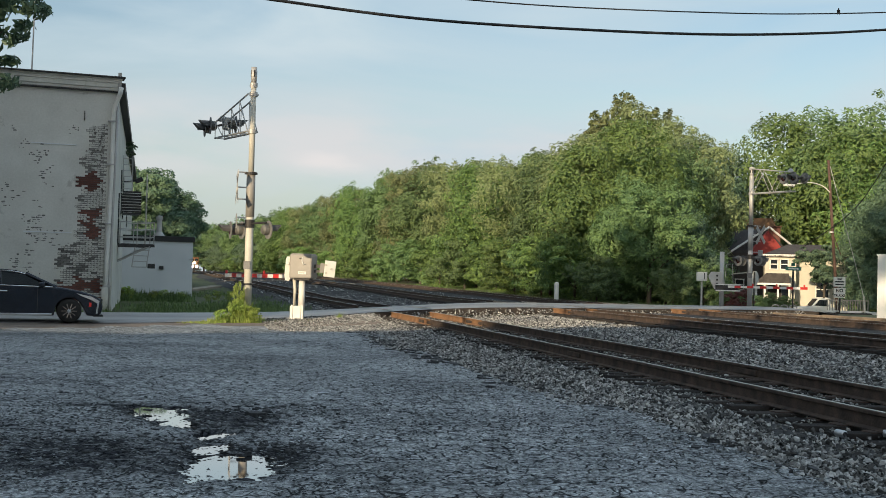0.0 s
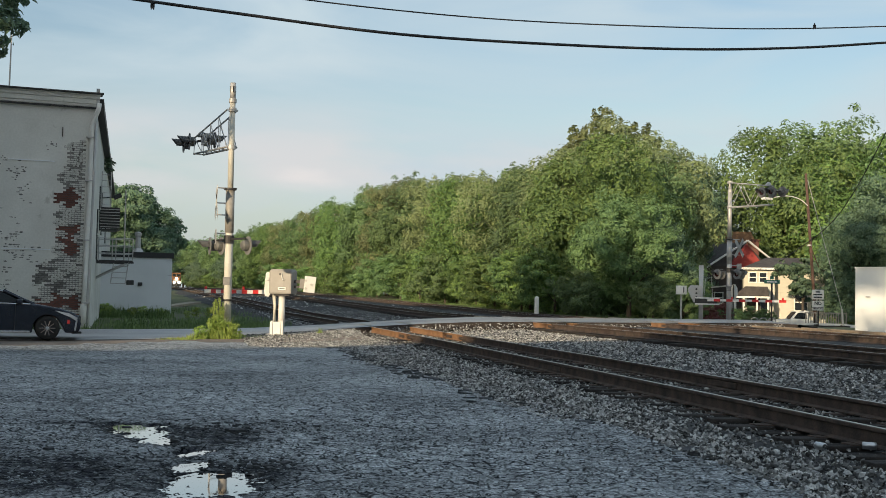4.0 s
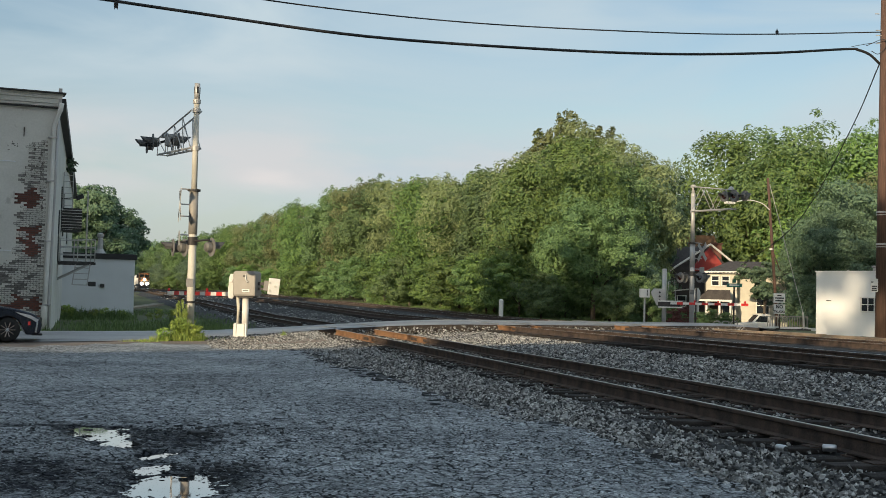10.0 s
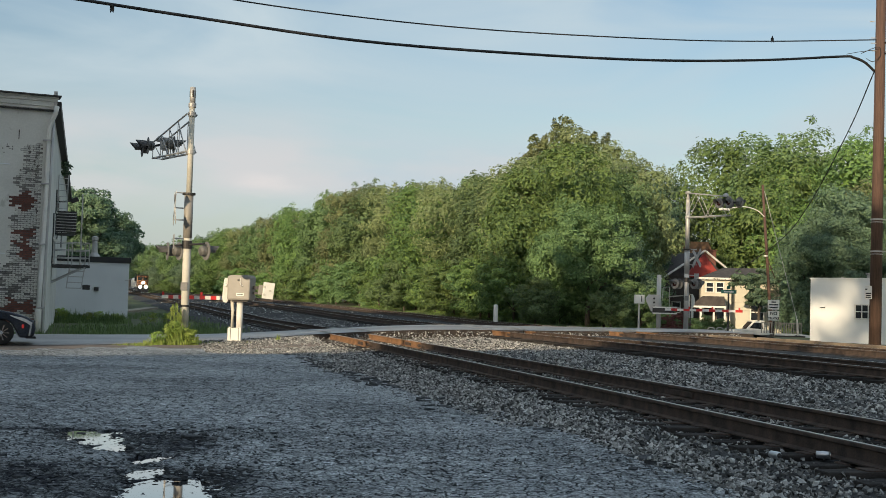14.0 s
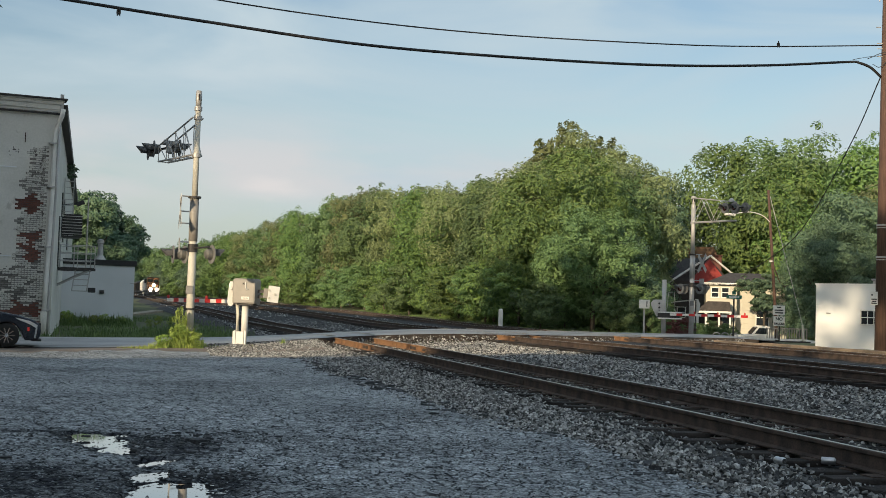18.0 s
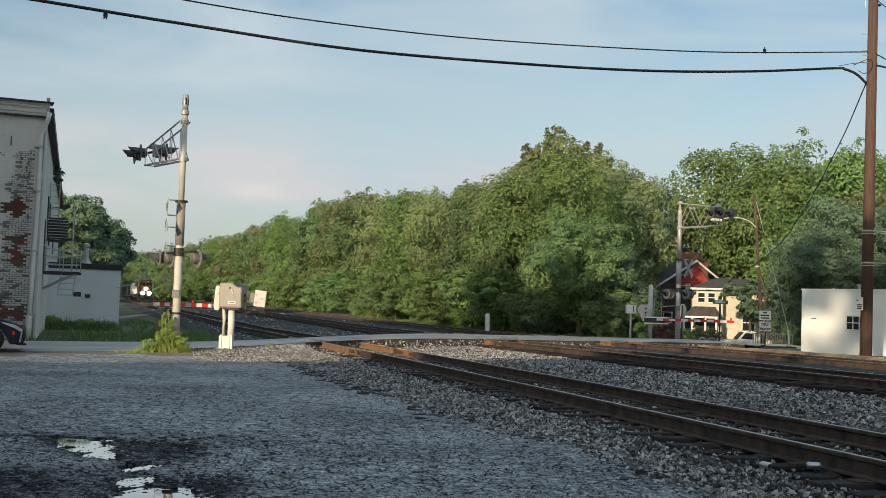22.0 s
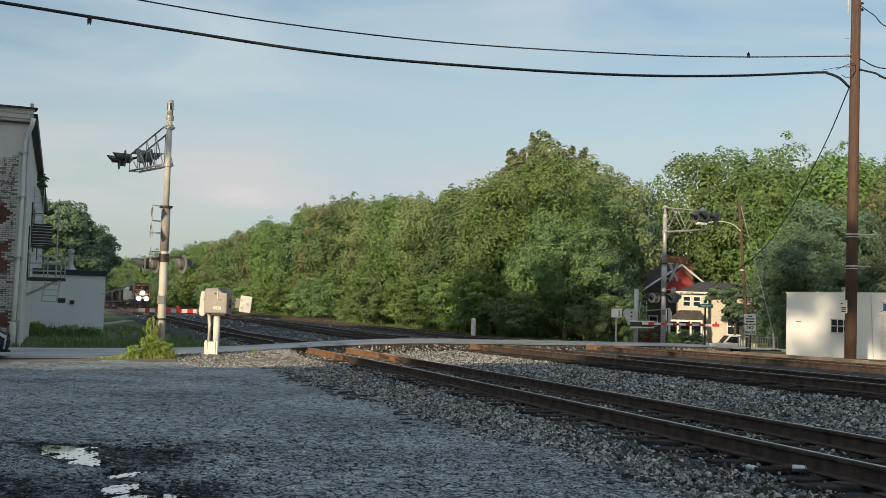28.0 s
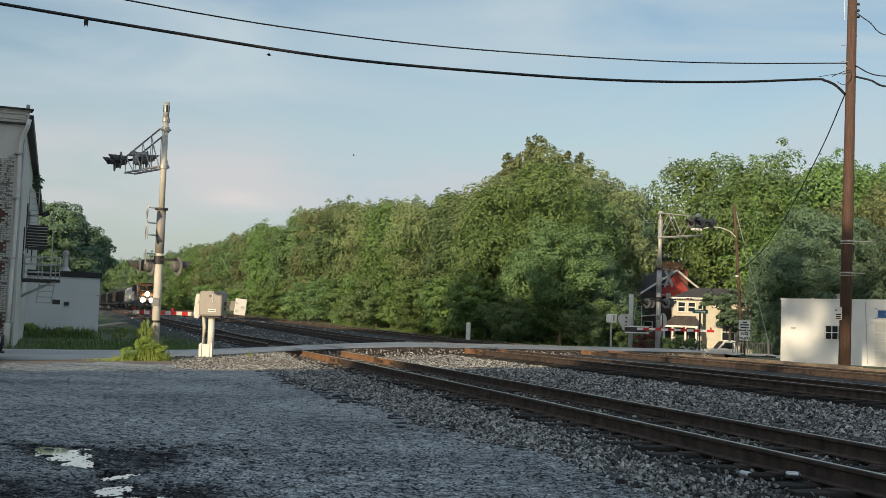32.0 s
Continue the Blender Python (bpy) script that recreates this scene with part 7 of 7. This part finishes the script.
def wheel(parent, x, y, z, r, w, spokes=10):
    t = part("wheel", lathe([(r * 0.62, -w / 2), (r * 0.93, -w / 2), (r, -w * 0.32), (r, w * 0.32), (r * 0.93, w / 2), (r * 0.62, w / 2)], pose(x, y, z, 90, 0, 0), 28), "tyre", parent, "", True)
    rim = part("rim", lathe([(r * 0.60, -w * 0.25), (r * 0.66, -w * 0.48), (r * 0.60, -w * 0.48), (r * 0.57, -w * 0.2)], pose(x, y, z, 90, 0, 0), 28), "chrome", t, "bright alloy rim", True)
    part("hub", lathe([(r * 0.16, 0), (r * 0.14, 0.03)], pose(x, y - w * 0.46, z, 90, 0, 0), 14), "chrome", t)
    part("brake_disc", lathe([(r * 0.58, 0), (r * 0.58, 0.02)], pose(x, y - w * 0.1, z, 90, 0, 0), 20), "dark_steel", t)
    for k in range(spokes):
        a = 2 * math.pi * k / spokes
        part("spoke", rod((x + 0.1 * r * math.cos(a), y - w * 0.46, z + 0.1 * r * math.sin(a)), (x + 0.62 * r * math.cos(a), y - w * 0.46, z + 0.62 * r * math.sin(a)), 0.018, 0.026, 5), "chrome", t)
    return t


def arch(x, r, z, n=9):
    return [(x + r * math.cos(math.pi * k / n), z + r * math.sin(math.pi * k / n)) for k in range(n + 1)]


def make_car():
    t = thing("car", frame_of(Vector((-13.10, 32.25, 0.02)), (0.93, 0.36, 0)), "dark blue-black four-door saloon car waiting on the road", "car")
    out = [(-2.18, 0.28), (-2.31, 0.5), (-2.33, 0.8), (-2.22, 1.0), (-1.7, 1.03), (-0.5, 0.99), (0.75, 0.96), (1.15, 0.95), (1.7, 0.86), (2.1, 0.74), (2.26, 0.62), (2.31, 0.45), (2.27, 0.28), (2.2, 0.2), (1.9, 0.2)]
    out += arch(1.44, 0.375, 0.3)[1:-1] + [(1.05, 0.19), (-1.02, 0.19)] + arch(-1.42, 0.375, 0.3)[1:-1] + [(-1.82, 0.22)]
    body = part("body", prism(out, 1.82, None, None, 0.035), "car_paint", t)
    part("cabin", prism([(-1.95, 1.0), (-1.1, 1.34), (-0.75, 1.385), (0.02, 1.365), (0.35, 1.28), (1.05, 0.94)], 1.44, None, None, 0.05), "glass", t, "dark tinted windows")
    part("roof_panel", prism([(-1.2, 1.34), (-0.75, 1.40), (-0.3, 1.415), (0.05, 1.385), (0.32, 1.31), (0.3, 1.29), (-0.75, 1.37), (-1.2, 1.31)], 1.46, None, None, 0.008), "car_paint", t)
    for y in (-0.74, 0.74):
        part("front_pillar", pipe([(0.3, y * 0.98, 1.31), (0.7, y, 1.12), (1.1, y * 1.03, 0.95)], 0.045, 6), "car_paint", t)
        part("rear_pillar", pipe([(-1.15, y * 0.98, 1.34), (-1.65, y, 1.14), (-2.0, y * 1.03, 1.0)], 0.07, 6), "car_paint", t)
        part("centre_pillar", rod((-0.32, y, 1.0), (-0.36, y * 0.98, 1.37), 0.05, None, 6), "car_paint", t)
        part("window_trim", pipe(smooth([(0.95, y * 1.02, 1.0), (0.25, y * 0.99, 1.30), (-0.3, y * 0.98, 1.375), (-0.9, y * 0.98, 1.35), (-1.4, y, 1.2)]), 0.014, 6), "chrome", t, "bright window trim")
        part("belt_trim", pipe([(1.0, y * 1.225, 0.955), (-1.5, y * 1.225, 1.01)], 0.014, 6), "chrome", t)
    for y in (-0.92, 0.92):
        part("door_handle", pipe([(-0.14, y, 0.83), (-0.36, y * 1.012, 0.835)], 0.016, 6), "chrome", t)
        part("door_handle", pipe([(-1.1, y, 0.85), (-1.32, y * 1.012, 0.855)], 0.016, 6), "chrome", t)
        part("sill", box((0.0, y * 0.985, 0.22), (2.0, 0.04, 0.06), None, None, 0.01), "chrome", t)
        part("mirror", box((0.72, y * 1.08, 1.02), (0.16, 0.2, 0.13), None, None, 0.04), "car_paint", t)
        part("door_seam", box((0.62, y * 0.991, 0.6), (0.012, 0.015, 0.7)), "black", t)
        part("door_seam", box((-0.42, y * 0.991, 0.6), (0.012, 0.015, 0.76)), "black", t)
        part("headlight", prism([(1.62, 0.80), (2.0, 0.72), (2.22, 0.60), (2.18, 0.52), (2.02, 0.62), (1.72, 0.74)], 0.05, pose(0, y * 0.975, 0), None, 0.008), "lamp_glass", t, "swept-back headlight")
        part("running_light", box((2.17, y * 0.96, 0.40), (0.05, 0.06, 0.3), None, pose(0, 0, 0, 0, 8, 0), 0.01), "chrome", t)
        part("side_marker", box((1.98, y * 0.995, 0.5), (0.06, 0.01, 0.1)), "red_paint", t)
    part("grille", box((2.29, 0, 0.52), (0.05, 1.0, 0.26), None, None, 0.01), "black", t)
    for k in range(5):
        part("grille_bar", box((2.318, 0, 0.43 + 0.045 * k), (0.015, 0.95, 0.012)), "chrome", t)
    part("lower_lip", box((2.2, 0, 0.2), (0.25, 1.6, 0.05)), "black", t)
    for x in (1.44, -1.42):
        for s in (-1, 1):
            o = wheel(t, 0, 0, 0, 0.325, 0.23)
            o.matrix_local = pose(x, s * 0.80, 0.325, 0, 0, 0 if s < 0 else 180)
    return t


def make_street():
    # white pickup with load rails
    t = thing("pickup", frame_of(Vector((21.6, 82.0, -0.66)), (-1, 0.05, 0)), "white pickup truck parked by the houses", "pickup")
    part("body", prism([(-1.0, 0.45), (-1.0, 0.95), (-0.3, 1.0), (0.6, 0.98), (1.35, 0.92), (1.55, 0.7), (1.55, 0.4), (-1.0, 0.4)], 1.8, None, None, 0.04), "white_paint", t)
    part("cab", prism([(-0.78, 0.95), (-0.72, 1.5), (0.05, 1.54), (0.52, 0.98)], 1.6, None, None, 0.04), "white_paint", t)
    for y in (-0.79, 0.79):
        part("side_window", prism([(-0.6, 1.02), (-0.56, 1.42), (0.0, 1.44), (0.3, 1.05)], 0.04, pose(0, y, 0)), "glass", t)
    part("windscreen", prism([(0.12, 1.5), (0.54, 1.02), (0.50, 1.0), (0.08, 1.48)], 1.4), "glass", t)
    part("cab_roof", box((-0.3, 0, 1.52), (0.85, 1.58, 0.06), None, None, 0.02), "white_paint", t)
    for x in (-0.72, -0.1):
        for y in (-0.76, 0.76):
            part("pillar", rod((x, y, 0.95), (x + (0.05 if x < -0.5 else -0.02), y, 1.5), 0.05, None, 6), "white_paint", t)
    part("bed", box((-2.4, 0, 0.55), (2.8, 1.8, 0.3), None, None, 0.02), "white_paint", t)
    for x in (1.0, -2.9):
        for y in (-0.8, 0.8):
            part("wheel", lathe([(0.2, -0.1), (0.34, -0.1), (0.36, 0), (0.34, 0.1), (0.2, 0.1)], pose(x, y, 0.36, 90, 0, 0), 18), "tyre", t)
    # white picket railing and dark low wall in front
    f = thing("picket_railing", pose(21.2, 78.0, -0.6, 0, 0, 2), "white wooden railing, greyed to paint its shade, beside a dark retaining wall", "railing")
    # top rail and pickets coloured grey to paint in the shade
    part("top_rail", box((1.3, 0, 1.42), (2.7, 0.06, 0.07)), "grey_plastic", f)
    part("bottom_rail", box((1.3, 0, 0.72), (2.7, 0.06, 0.07)), "white_paint", f)
    for k in range(17):
        part("picket", box((0.02 + 0.162 * k, 0, 1.05), (0.055, 0.05, 0.68)), "grey_plastic", f)
    part("low_wall", box((0.9, -0.4, 0.3), (3.6, 0.3, 0.65)), "tie", f, "dark timber retaining wall")
    # truck restriction signs
    s = thing("road_sign", pose(19.15, 68.0, 0.0), "two stacked white signs against trucks", "road sign")
    part("post", rod((0.05, 0.05, -0.2), (0.05, 0.05, 2.1), 0.04, None, 8), "dark_steel", s)
    up = part("sign_board", box((0, 0, 1.92), (0.66, 0.012, 0.54)), "white_paint", s, "white sign with unreadable black lines")
    for dz, w in ((0.15, 0.24), (0.0, 0.5), (-0.15, 0.46)):
        part("text_bar", box((0, -0.01, 1.92 + dz), (w, 0.006, 0.07)), "black", up)
    lo = part("sign_board", box((0.01, 0, 1.30), (0.64, 0.012, 0.54)), "white_paint", s, "white sign reading no trucks in black")
    for text, z, size in (("NO", 1.345, 0.25), ("TRUCKS", 1.10, 0.165)):
        cu = bpy.data.curves.new("lettering", "FONT")
        cu.body, cu.size, cu.align_x = text, size, "CENTER"
        cu.extrude, cu.offset = 0.002, 0.007
        cu.materials.append(M["black"])
        o = new("lettering", cu)
        o.parent = lo
        o.matrix_local = pose(0.01, -0.012, z, 90, 0, 0)
    # street name blades
    n = thing("street_sign", pose(16.1, 66.0, 0.1), "green street name blades on a dark post", "street sign")
    part("post", rod((0, 0, -0.2), (0, 0, 2.4), 0.05, None, 8), "dark_steel", n)
    part("blade", box((0, -0.05, 2.45), (0.85, 0.01, 0.2)), "green", n)
    part("blade", box((0.0, 0.0, 2.68), (0.012, 0.8, 0.2)), "green", n)
    part("text_bar", box((0, -0.058, 2.45), (0.55, 0.005, 0.08)), "white_paint", n)
    # back of a stop sign by the right-hand signal
    k = thing("stop_sign", pose(13.55, 63.6, 0.2, 0, 0, FACE_OUT - 20), "grey back of an octagonal stop sign with a plate below", "road sign")
    oct8 = [(0.41 * math.cos(math.pi * (q + 0.5) / 4), 0.41 * math.sin(math.pi * (q + 0.5) / 4)) for q in range(8)]
    part("sign_plate", prism(oct8, 0.01, pose(0, 0, 1.75)), "white_paint", k, "unpainted metal sign back")
    part("lower_plate", box((0, 0, 1.08), (0.5, 0.01, 0.42)), "white_paint", k)
    part("post", rod((0, 0.05, -0.2), (0, 0.05, 2.1), 0.035, None, 8), "dark_steel", k)
    # flowers and a low fence by the houses
    g = thing("bicycle_rack", pose(15.9, 70.0, -0.1), "pale steel hoop rail at the roadside", "railing")
    for q in range(3):
        part("hoop", pipe(smooth([(0.5 * q, 0, 0), (0.5 * q, 0, 0.5), (0.5 * q + 0.2, 0, 0.62), (0.5 * q + 0.4, 0, 0.5), (0.5 * q + 0.4, 0, 0)]), 0.03, 6), "steel", g)


def make_train():
    out = []
    L = thing("locomotive", Matrix(), "orange and black diesel freight locomotive with lit headlights", "locomotive")
    part("frame", box((0, -11, 1.35), (3.0, 21.5, 0.5), None, None, 0.05), "black", L)
    part("long_hood", box((0, -13.6, 3.1), (1.9, 14.0, 2.9), None, None, 0.12), "dark_siding", L, "dark brown long hood")
    part("hood_top", box((0, -13.6, 4.5), (1.7, 13.6, 0.35), None, None, 0.08), "black", L)
    part("radiator", box((0, -19.0, 4.0), (2.9, 4.0, 1.2), None, None, 0.08), "black", L)
    cab = part("cab", box((0, -4.6, 3.15), (3.0, 3.2, 3.1), None, None, 0.15), "orange", L)
    part("cab_roof", box((0, -4.6, 4.72), (2.9, 3.3, 0.12), None, None, 0.05), "black", L)
    for x in (-0.72, 0.72):
        part("windscreen", box((x, -2.99, 3.85), (1.1, 0.06, 0.75)), "glass", cab)
    part("nose", prism([(-2.95, 1.6), (-2.95, 3.2), (-1.2, 2.95), (-0.9, 2.7), (-0.9, 1.6)], 2.3, pose(0, 0, 0, 0, 0, 90), None, 0.08), "orange", L)
    part("nose_stripe", box((0, -0.86, 2.1), (2.2, 0.05, 0.4)), "black", L)
    part("pilot", prism([(-1.2, 0.25), (-1.2, 1.4), (-0.4, 1.4), (-0.1, 0.25)], 2.9, pose(0, 0, 0, 0, 0, 90), None, 0.04), "black", L)
    part("coupler", box((0, 0.2, 0.9), (0.35, 0.8, 0.4), None, None, 0.05), "dark_steel", L)
    for s in (-1, 1):
        part("handrail", pipe([(1.42 * s, -0.4, 1.6), (1.42 * s, -0.4, 2.6), (1.42 * s, -2.9, 2.6)], 0.03, 6), "white_paint", L)
        part("walkway_rail", pipe([(1.45 * s, -6.4, 2.6), (1.45 * s, -21.0, 2.6)], 0.03, 6), "white_paint", L)
        for k in range(7):
            part("stanchion", rod((1.45 * s, -6.6 - 2.3 * k, 1.6), (1.45 * s, -6.6 - 2.3 * k, 2.6), 0.025, None, 5), "white_paint", L)
        part("cab_window", box((1.5 * s, -4.6, 3.85), (0.05, 1.6, 0.6)), "glass", cab)
    for y in (-4.4, -17.6):
        tr = part("truck", box((0, y, 0.75), (2.5, 4.2, 0.55), None, None, 0.06), "dark_steel", L)
        for dy in (-1.7, 0, 1.7):
            for x in (-0.75, 0.75):
                part("wheel", lathe([(0.52, -0.06), (0.52, 0.06)], pose(x, y + dy, 0.52, 0, 90, 0), 18), "dark_steel", tr)
    part("fuel_tank", box((0, -11, 0.8), (2.6, 6.0, 0.8), None, None, 0.15), "black", L)
    # lenses made oversize to imitate the glare round the lamps
    for x, z in ((0, 2.72), (-0.75, 1.6), (0.75, 1.6)):
        part("headlight", lathe([(0.40, 0), (0.40, 0.08), (0.28, 0.14)], pose(x, -0.86 if z > 2 else -0.32, z, -90, 0, 0)), "headlight", L, "lit headlight, lens enlarged to stand for its glare")
    out.append((L, 0.0))

    def hopper(body, rib, label):
        t = thing("freight_car", Matrix(), label, "freight car", "freight cars of the train")
        part("body", prism([(-1.3, 1.3), (-1.55, 2.2), (-1.55, 3.7), (-1.2, 4.3), (1.2, 4.3), (1.55, 3.7), (1.55, 2.2), (1.3, 1.3)], 15.0, pose(0, -8.6, 0), None, 0.05), body, t)
        for k in range(14):
            y = -1.6 - 1.08 * k
            for s in (-1, 1):
                part("rib", box((1.6 * s, y, 2.7), (0.1, 0.12, 2.3)), rib, t)
        part("roof_walk", box((0, -8.6, 4.38), (0.7, 14.5, 0.08)), "dark_steel", t)
        part("sill", box((0, -8.6, 1.15), (2.6, 16.4, 0.3)), "black", t)
        for k in range(3):
            part("hopper_chute", prism([(-1.1, 1.3), (-0.4, 0.5), (0.4, 0.5), (1.1, 1.3)], 2.0, pose(0, -4.4 - 4.2 * k, 0, 0, 0, 90)), body, t)
        for y in (-2.0, -15.2):
            tr = part("truck", box((0, y, 0.6), (2.3, 2.2, 0.4), None, None, 0.04), "dark_steel", t)
            for dy in (-0.9, 0.9):
                for x in (-0.75, 0.75):
                    part("wheel", lathe([(0.45, -0.06), (0.45, 0.06)], pose(x, y + dy, 0.45, 0, 90, 0), 16), "dark_steel", tr)
        return t
    first = hopper("white_paint", "white_paint", "white covered hopper wagon behind the locomotive")
    out.append((first, 22.4))
    dark = hopper("black", "dark_steel", "black hopper wagon of the freight train")
    out.append((dark, 22.4 + 17.6))
    for k in range(2, 12):
        out.append((copy_thing(dark, Matrix()), 22.4 + 17.6 * k))
    return out


def make_litter():
    rnd = random.Random(6)
    for k, (x, y, a) in enumerate(((3.06, 10.75, 20), (3.52, 10.85, 75))):
        c = thing("drink_can", pose(x, y, 0.15, 0, 0, a), "crumpled silver drink can lying by the ties", "drink can", "litter by the track")
        part("can_body", lathe([(0.022, -0.062), (0.033, -0.055), (0.034, 0.05), (0.026, 0.06)], pose(0, 0, 0, 90, 12, 0), 14), "aluminium", c, "", True)
        part("can_lid", lathe([(0.024, 0), (0.024, 0.003)], pose(0, -0.061, 0, 90, 0, 0), 14), "chrome", c)
    # pieces of broken asphalt round the puddles and on the lot
    for k in range(26):
        x, y = (rnd.uniform(-4.2, -1.2), rnd.uniform(10.8, 13.4)) if k < 8 else (rnd.uniform(-4, 4), rnd.uniform(8.5, 26))
        if x > float(x_siding(y)) - 2.6:
            continue
        s = rnd.uniform(0.02, 0.05)
        b = box((0, 0, 0), (s * 1.8, s, s * 0.35), None, None, s * 0.1)
        for v in b.verts:
            v.co += Vector((rnd.uniform(-1, 1), rnd.uniform(-1, 1), rnd.uniform(-0.5, 0.5))) * s * 0.14
        o = link("asphalt_lump", b, "asphalt_lump")
        o.matrix_world = pose(x, y, 0.012 + s * 0.08, 0, 0, rnd.uniform(-40, 40))
        tagged(o, "broken black lump of asphalt on the lot", "rubble", "broken asphalt")
    slab = [(0.10 * math.cos(2 * math.pi * k / 11) * (1 + 0.25 * math.sin(k * 2.3)), 0.06 * math.sin(2 * math.pi * k / 11) * (1 + 0.3 * math.cos(k * 1.7))) for k in range(11)]
    p = link("tar_slab", prism(slab, 0.035, pose(0, 0, 0, 90, 0, 0), None, 0.006), "asphalt_lump")
    p.matrix_world = pose(-2.37, 12.05, 0.018, 3, 0, 6)
    tagged(p, "flat black slab of broken asphalt beside the puddle", "rubble", "broken asphalt")
    pad = link("concrete_ramp", prism([(0, 0), (3.6, 0.35), (3.6, 0.5), (0, 0.15)], 1.1, pose(0, 0, 0)), "concrete")
    pad.matrix_world = pose(-23.0, 88.0, 0.12, 0, 0, 62)
    tagged(pad, "pale concrete ramp beside the tracks past the annex", "ramp")
    # loose timbers and iron beside the far tracks
    for k in range(8):
        q, ang = track_point(x_far, 0.38, 18.5 + 3.9 * k, 2.6 + rnd.uniform(-0.06, 0.06))
        o = link("timber", box((0, 0, 0), (0.22, 3.9, 0.24), None, None, 0.015), "dirt")
        o.matrix_world = Matrix.Translation(q + Vector((0, 0, rnd.uniform(-0.02, 0.03)))) @ pose(0, 0, 0, 0, 0, math.degrees(ang) + rnd.uniform(-0.5, 0.5))
        tagged(o, "weathered brown timber edging beside the far track", "timber", "timber edging")


make_trees()
make_brick_building()
make_fire_escape()
make_annex()
make_signals()
make_wires()
make_utility_pole()
make_garage()
make_houses()
make_street()
make_car()
TRAIN = make_train()
make_litter()
PERCHED = make_bird(pose(12.25, 44.2, 11.62, -70), "small dark bird that leaves the thin wire", 0.46)
make_bird(pose(-9.4, 33.9, 9.60, -62), "dark bird perched on the thick cable", 0.5)
DISTANT = make_bird(pose(400, 110, 30), "far dark bird flying across the sky", 0.42, True)
make_grass()


# ---- what moves ----
TRAIN_Y = [(0, 402), (6, 371), (12, 338.5), (17, 310), (22, 280), (25, 262), (28, 244), (30, 232), (32, 220)]


def motions():
    for ob, back in TRAIN:
        rows = []
        for t, y in TRAIN_Y:
            p, ang = track_point(x_main, 0.48, y + back)
            rows.append((t, Matrix.Translation(p) @ pose(0, 0, 0, 0, 0, math.degrees(ang) + 180)))
        walk(ob, rows)
    bird, wings = PERCHED
    walk(bird, [(0, pose(12.25, 44.2, 11.62, -70)), (29.8, pose(12.25, 44.2, 11.62, -70)), (29.9, pose(12.17, 44.2, 11.75, -45, 0, -40)), (30, pose(11.99, 44.2, 11.93, -20, 0, -80))]
         + [(t, pose(x, 44.2, z, 0, 0, -88)) for t, x, z in ((30.1, 11.76, 12.01), (30.5, 9.58, 12.14), (31, 4.94, 11.95), (31.5, -0.25, 11.39), (32, -5.48, 11.08))])
    for w, k in wings:
        rows = [(t, pose(0.03 * k, -0.04, 0.02, 0, 30 * k, 84 * k)) for t in (0, 29.8)]
        for i in range(22):
            rows.append((29.9 + 0.1 * i, pose(0.03 * k, -0.04, 0.02, 0, (-42, -8, 22, -8)[i % 4] * k, 12 * k)))
        walk(w, rows)
    bird, wings = DISTANT
    walk(bird, [(t, pose(38.84 - 14.78 * (t - 29), 110, 22.2 - 1.9 * (t - 29) if t > 28 else 24.1, 0, 0, -88)) for t in (0, 28, 29, 29.9, 32)])


motions()
